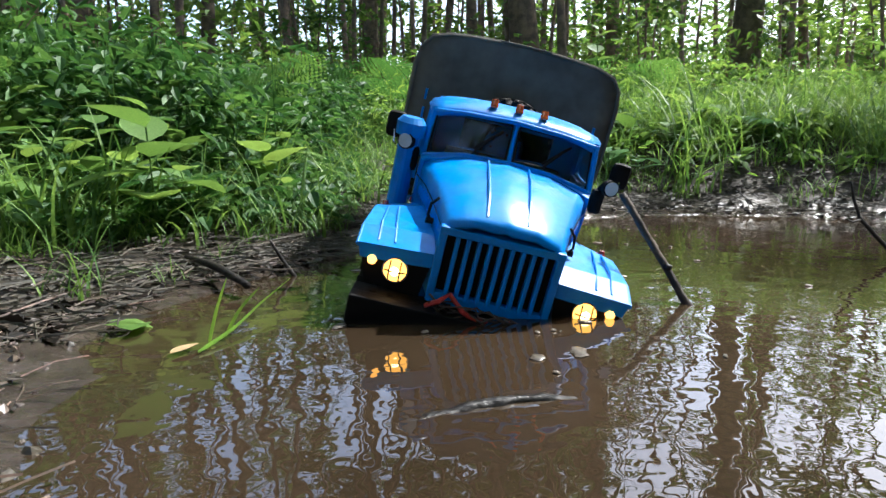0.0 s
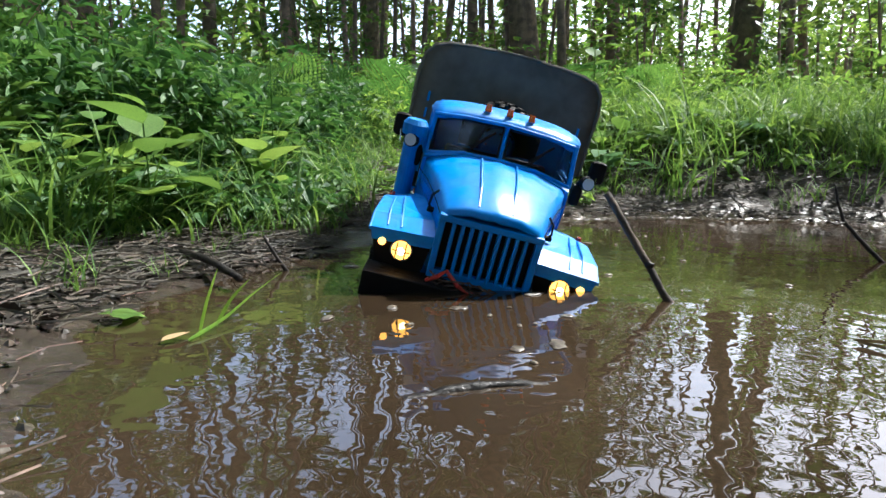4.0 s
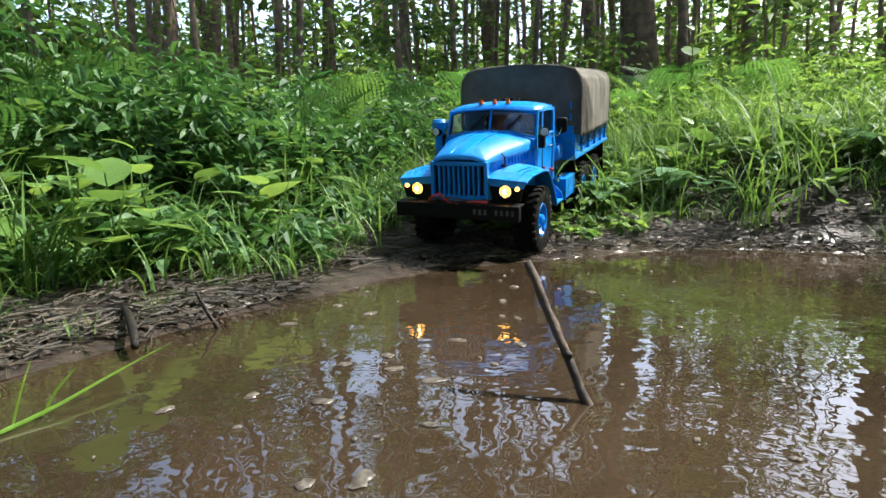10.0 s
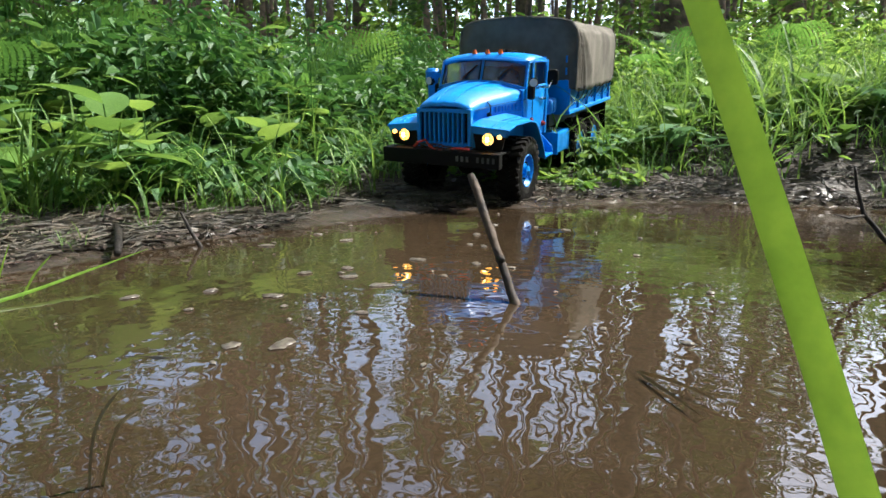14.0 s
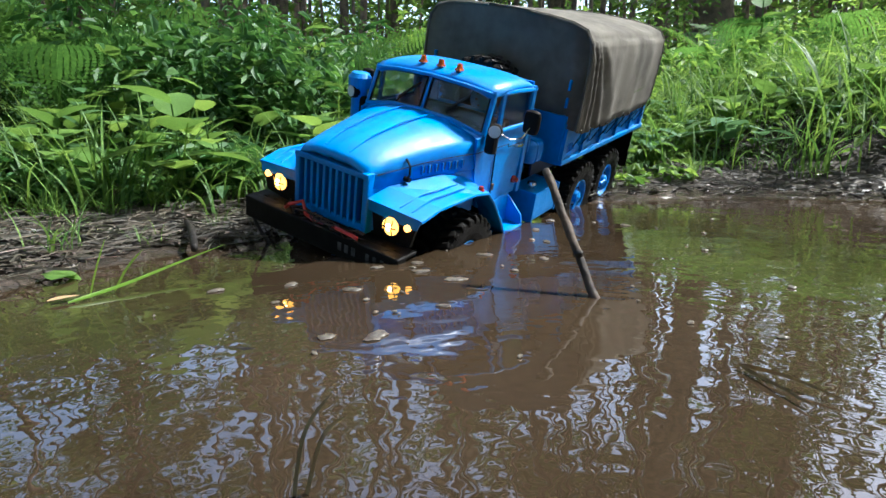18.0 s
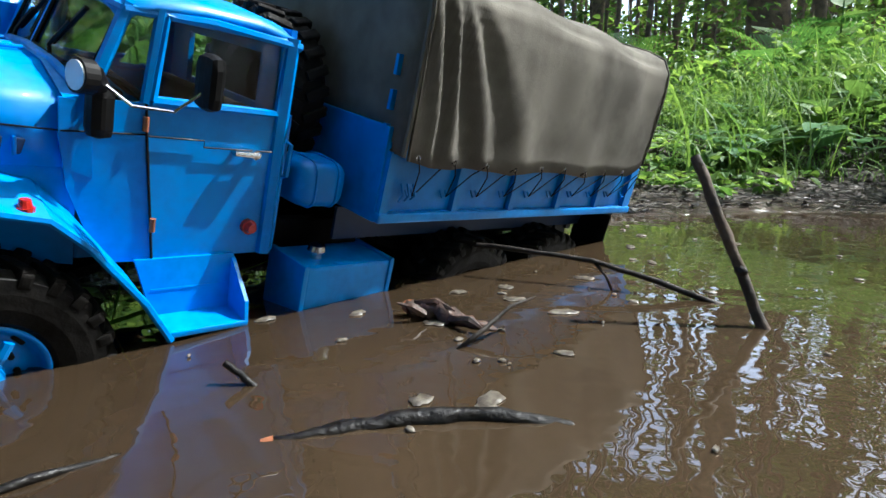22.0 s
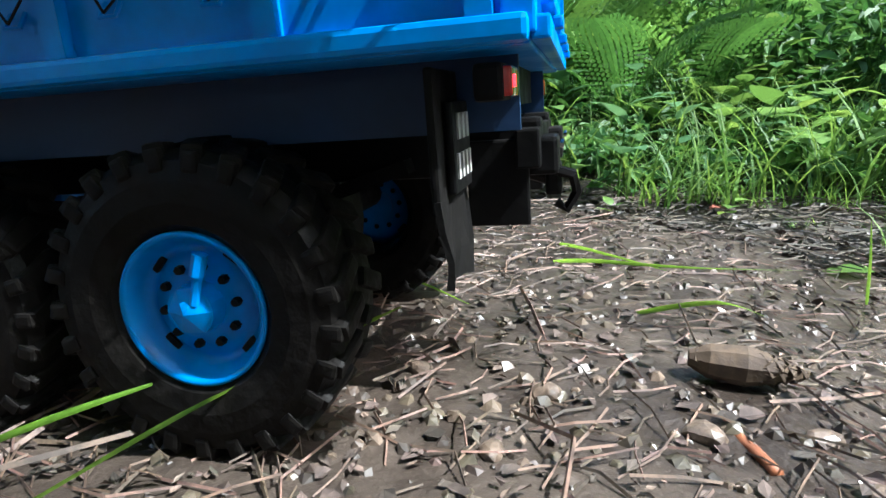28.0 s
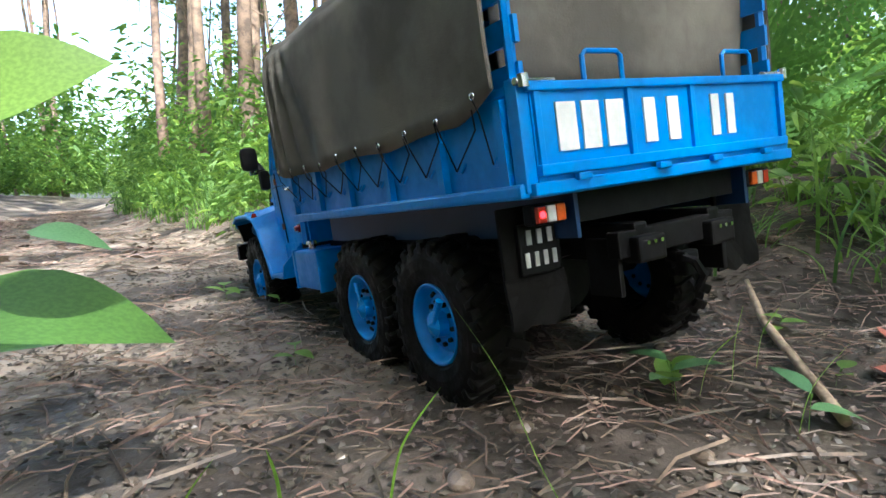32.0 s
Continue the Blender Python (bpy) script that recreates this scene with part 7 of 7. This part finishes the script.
PALE_STICK = material("pale_stick", (0.34, 0.25, 0.17), (0.20, 0.14, 0.09), rough=0.8, scale=70, bump=0.6, bump_scale=150)
LEAF_FLAT = leaf_mesh("leaf", 1.0, 0.4, STRAW, 0.1, 0.1, 6)
LEAF_DEAD = leaf_mesh("leaf", 1.0, 0.5, RED_LEAF, 0.3, 0.5, 7)
PETAL = leaf_mesh("petal", 1.0, 0.5, YELLOW, 0.2, 0.1, 4)
ARCH, CHUNK, STUB, AWASH, POST, LOG = build_sticks()
build_pebbles()
build_litter()
build_foam()
STRAW_STALK, REED = build_near()




# ---- what moves ----
def drive(x, y, z, turn, nose, side):
    """The truck's pose: its ground point, heading from +x, nose up, near side up, in degrees."""
    return pose(x, y, z, side, -nose, turn)


DRIVE = [
    (0, drive(-0.0207, 0.5781, -0.0896, -94.06, -8.57, -13.57)),
    (3, drive(-0.0221, 0.5743, -0.0915, -93.91, -9.17, -13.99)),
    (3.5, drive(-0.0173, 0.6085, -0.0906, -94.04, -9.51, -14.09)),
    (5.5, drive(0.0080, 0.8393, -0.0752, -95.42, -10.55, -12.81)),
    (6, drive(0.0123, 0.8843, -0.0651, -96.16, -10.03, -11.92)),
    (7, drive(0.0121, 0.9546, -0.0398, -97.93, -7.80, -8.78)),
    (8, drive(0.0057, 1.0208, -0.0116, -100.43, -5.25, -4.33)),
    (8.5, drive(0.0047, 1.0832, -0.0062, -101.24, -6.41, -3.64)),
    (9, drive(0.0001, 1.1420, -0.0011, -102.45, -7.85, -2.79)),
    (9.5, drive(0.0015, 1.1758, 0.0073, -102.40, -7.59, -2.18)),
    (10, drive(0.0026, 1.1946, 0.0095, -102.62, -7.21, -1.59)),
    (11, drive(-0.0072, 1.2081, 0.0104, -102.22, -7.38, -2.96)),
    (13, drive(-0.0064, 1.1970, 0.0100, -102.30, -7.16, -2.69)),
    (15, drive(-0.0196, 1.1401, 0.0017, -102.35, -7.97, -3.80)),
    (15.5, drive(-0.0261, 1.0958, -0.0034, -102.74, -7.79, -5.48)),
    (17.5, drive(-0.0968, 0.8138, -0.0529, -106.16, -8.47, -15.43)),
    (18, drive(-0.1089, 0.7348, -0.0575, -106.11, -8.00, -14.53)),
    (19, drive(-0.1408, 0.6116, -0.0497, -106.30, -5.47, -19.38)),
    (20, drive(-0.1925, 0.5049, -0.0276, -109.25, -1.22, -23.52)),
    (21, drive(-0.2623, 0.4295, -0.0361, -111.25, 3.48, -18.33)),
    (22, drive(-0.3145, 0.3364, -0.0246, -112.64, 3.91, -13.14)),
    (23, drive(-0.3731, 0.1941, 0.0060, -113.39, 6.00, -13.65)),
    (24, drive(-0.4222, 0.0489, 0.0304, -117.57, 6.56, -5.82)),
    (24.4, drive(-0.4588, 0.0150, 0.0363, -121.75, 6.99, 1.34)),
    (26.5, drive(-0.6531, -0.3147, 0.0087, -127.87, -2.38, 4.11)),
    (27, drive(-0.7153, -0.3376, 0.0050, -131.77, -3.53, 3.41)),
    (27.5, drive(-0.7904, -0.3491, 0.0192, -133.63, -1.24, 2.03)),
    (28, drive(-0.8798, -0.3569, 0.0254, -138.15, -1.59, -0.54)),
    (28.5, drive(-0.9627, -0.3934, 0.0297, -139.66, -1.13, -2.63)),
    (29, drive(-1.0455, -0.4502, 0.0345, -140.44, -1.47, -5.99)),
    (29.5, drive(-1.1241, -0.5069, 0.0335, -142.85, -0.19, -6.43)),
    (30, drive(-1.1895, -0.5733, 0.0417, -141.10, 0.19, -5.95)),
    (30.5, drive(-1.2587, -0.6306, 0.0362, -141.39, -0.73, -4.35)),
    (31, drive(-1.3280, -0.6885, 0.0265, -141.30, -2.34, -5.07)),
    (32, drive(-1.4640, -0.8347, 0.0207, -139.78, -3.23, -4.45)),
]


def motions():
    walk(TRUCK, DRIVE)
    # the wheels roll with the way driven
    rolled, rows, last = 0.0, [], None
    for i in range(129):
        t = i / 4
        k = max(j for j in range(len(DRIVE)) if DRIVE[j][0] <= t)
        a = DRIVE[k]
        b = DRIVE[min(k + 1, len(DRIVE) - 1)]
        u = 0 if b[0] == a[0] else (t - a[0]) / (b[0] - a[0])
        p = a[1].translation.lerp(b[1].translation, u)
        if last is not None:
            way = p - last
            rolled += way.length * (1 if way.dot(a[1].col[0].to_3d()) > 0 else -1) / WHEEL_R
        last = p
        rows.append((t, rolled))
    for wheel in WHEELS:
        at = wheel.matrix_basis.translation.copy()
        walk(wheel, [(t, Matrix.Translation(at) @ Matrix.Rotation(r + 0.7 * at.x * 9, 4, 'Y')) for t, r in rows])


    # wood that the wheels stir up from the bottom
    for thing, t0, t1 in ((ARCH, 20.6, 21.6), (CHUNK, 20.6, 21.6), (STUB, 20.4, 21.2), (AWASH, 20.4, 21.2)):
        down, up = thing.matrix_basis @ Matrix.Translation((0, 0, -0.06)), thing.matrix_basis.copy()
        walk(thing, [(0, down), (t0, down), (t1, up), (32, up)])
    # the sunken branch shifts, and the standing stick is knocked aside
    walk(LOG, [(0, pose(-0.075, 0.285, 0)), (3.5, pose(-0.075, 0.285, 0)), (6.5, pose(-0.072, 0.340, -0.003, 0, 0, -9)), (15.5, pose(-0.080, 0.340, -0.003, 0, 0, -9)), (18, pose(-0.085, 0.337, -0.003, 0, 0, -9)),
               (20, pose(0.006, 0.288, 0, 0, 0, 14)), (22, pose(-0.020, 0.331, 0.002, 0, 0, 11)), (24, pose(0.0, 0.310, 0.0025, 0, 0, 14)), (24.5, pose(0.03, 0.305, 0.001, 0, 0, 18)), (32, pose(0.03, 0.305, 0.001, 0, 0, 18))])
    knocked = pose(0.190, 0.573, 0.002, 19) @ Matrix.Translation((-0.1855, -0.534, 0))
    walk(POST, [(0, pose(0, 0, 0)), (21, pose(0, 0, 0)), (22, knocked), (32, knocked)])
    # a straw drifts in, a reed blade sways past
    walk(STRAW_STALK, [(0, pose(0.42, 0.10, 0)), (9.5, pose(0.42, 0.10, 0)), (12, pose(0.045, 0.262, 0)), (13, pose(0.054, 0.256, 0)), (15, pose(0.072, 0.229, 0)), (18, pose(0.097, 0.230, 0)), (19, pose(0.113, 0.258, 0)), (20, pose(0.188, 0.284, 0)), (21, pose(0.207, 0.338, 0)), (32, pose(0.207, 0.338, 0))])
    walk(REED, [
        (0, pose(0.2818, 0.1764, 0.1326, -0.2, -13.0, -33.6)),
        (12.5, pose(0.3225, 0.1813, 0.1313, -0.9, -11.8, -31.4)),
        (13, pose(0.2958, 0.1853, 0.1279, -1.0, -13.5, -12.0)),
        (13.4, pose(0.2842, 0.1864, 0.1211, -0.8, -12.3, -9.8)),
        (13.8, pose(0.2751, 0.1865, 0.1154, -1.1, -16.5, -8.0)),
        (14.2, pose(0.2784, 0.1823, 0.1146, -1.6, -21.1, -12.0)),
        (14.6, pose(0.2818, 0.1767, 0.1162, -1.4, -21.3, -16.0)),
        (15, pose(0.2831, 0.1716, 0.1169, -1.1, -18.8, -19.2)),
        (16.2, pose(0.2770, 0.1703, 0.1142, -1.1, -18.7, -18.8)),
        (17.5, pose(0.2493, 0.1682, 0.1175, -2.7, -35.4, -9.5)),
        (18.1, pose(0.2680, 0.1588, 0.1226, -1.8, -31.3, -26.3)),
        (32, pose(0.2670, 0.1496, 0.1078, -2.4, -31.7, -26.5)),
    ])


motions()
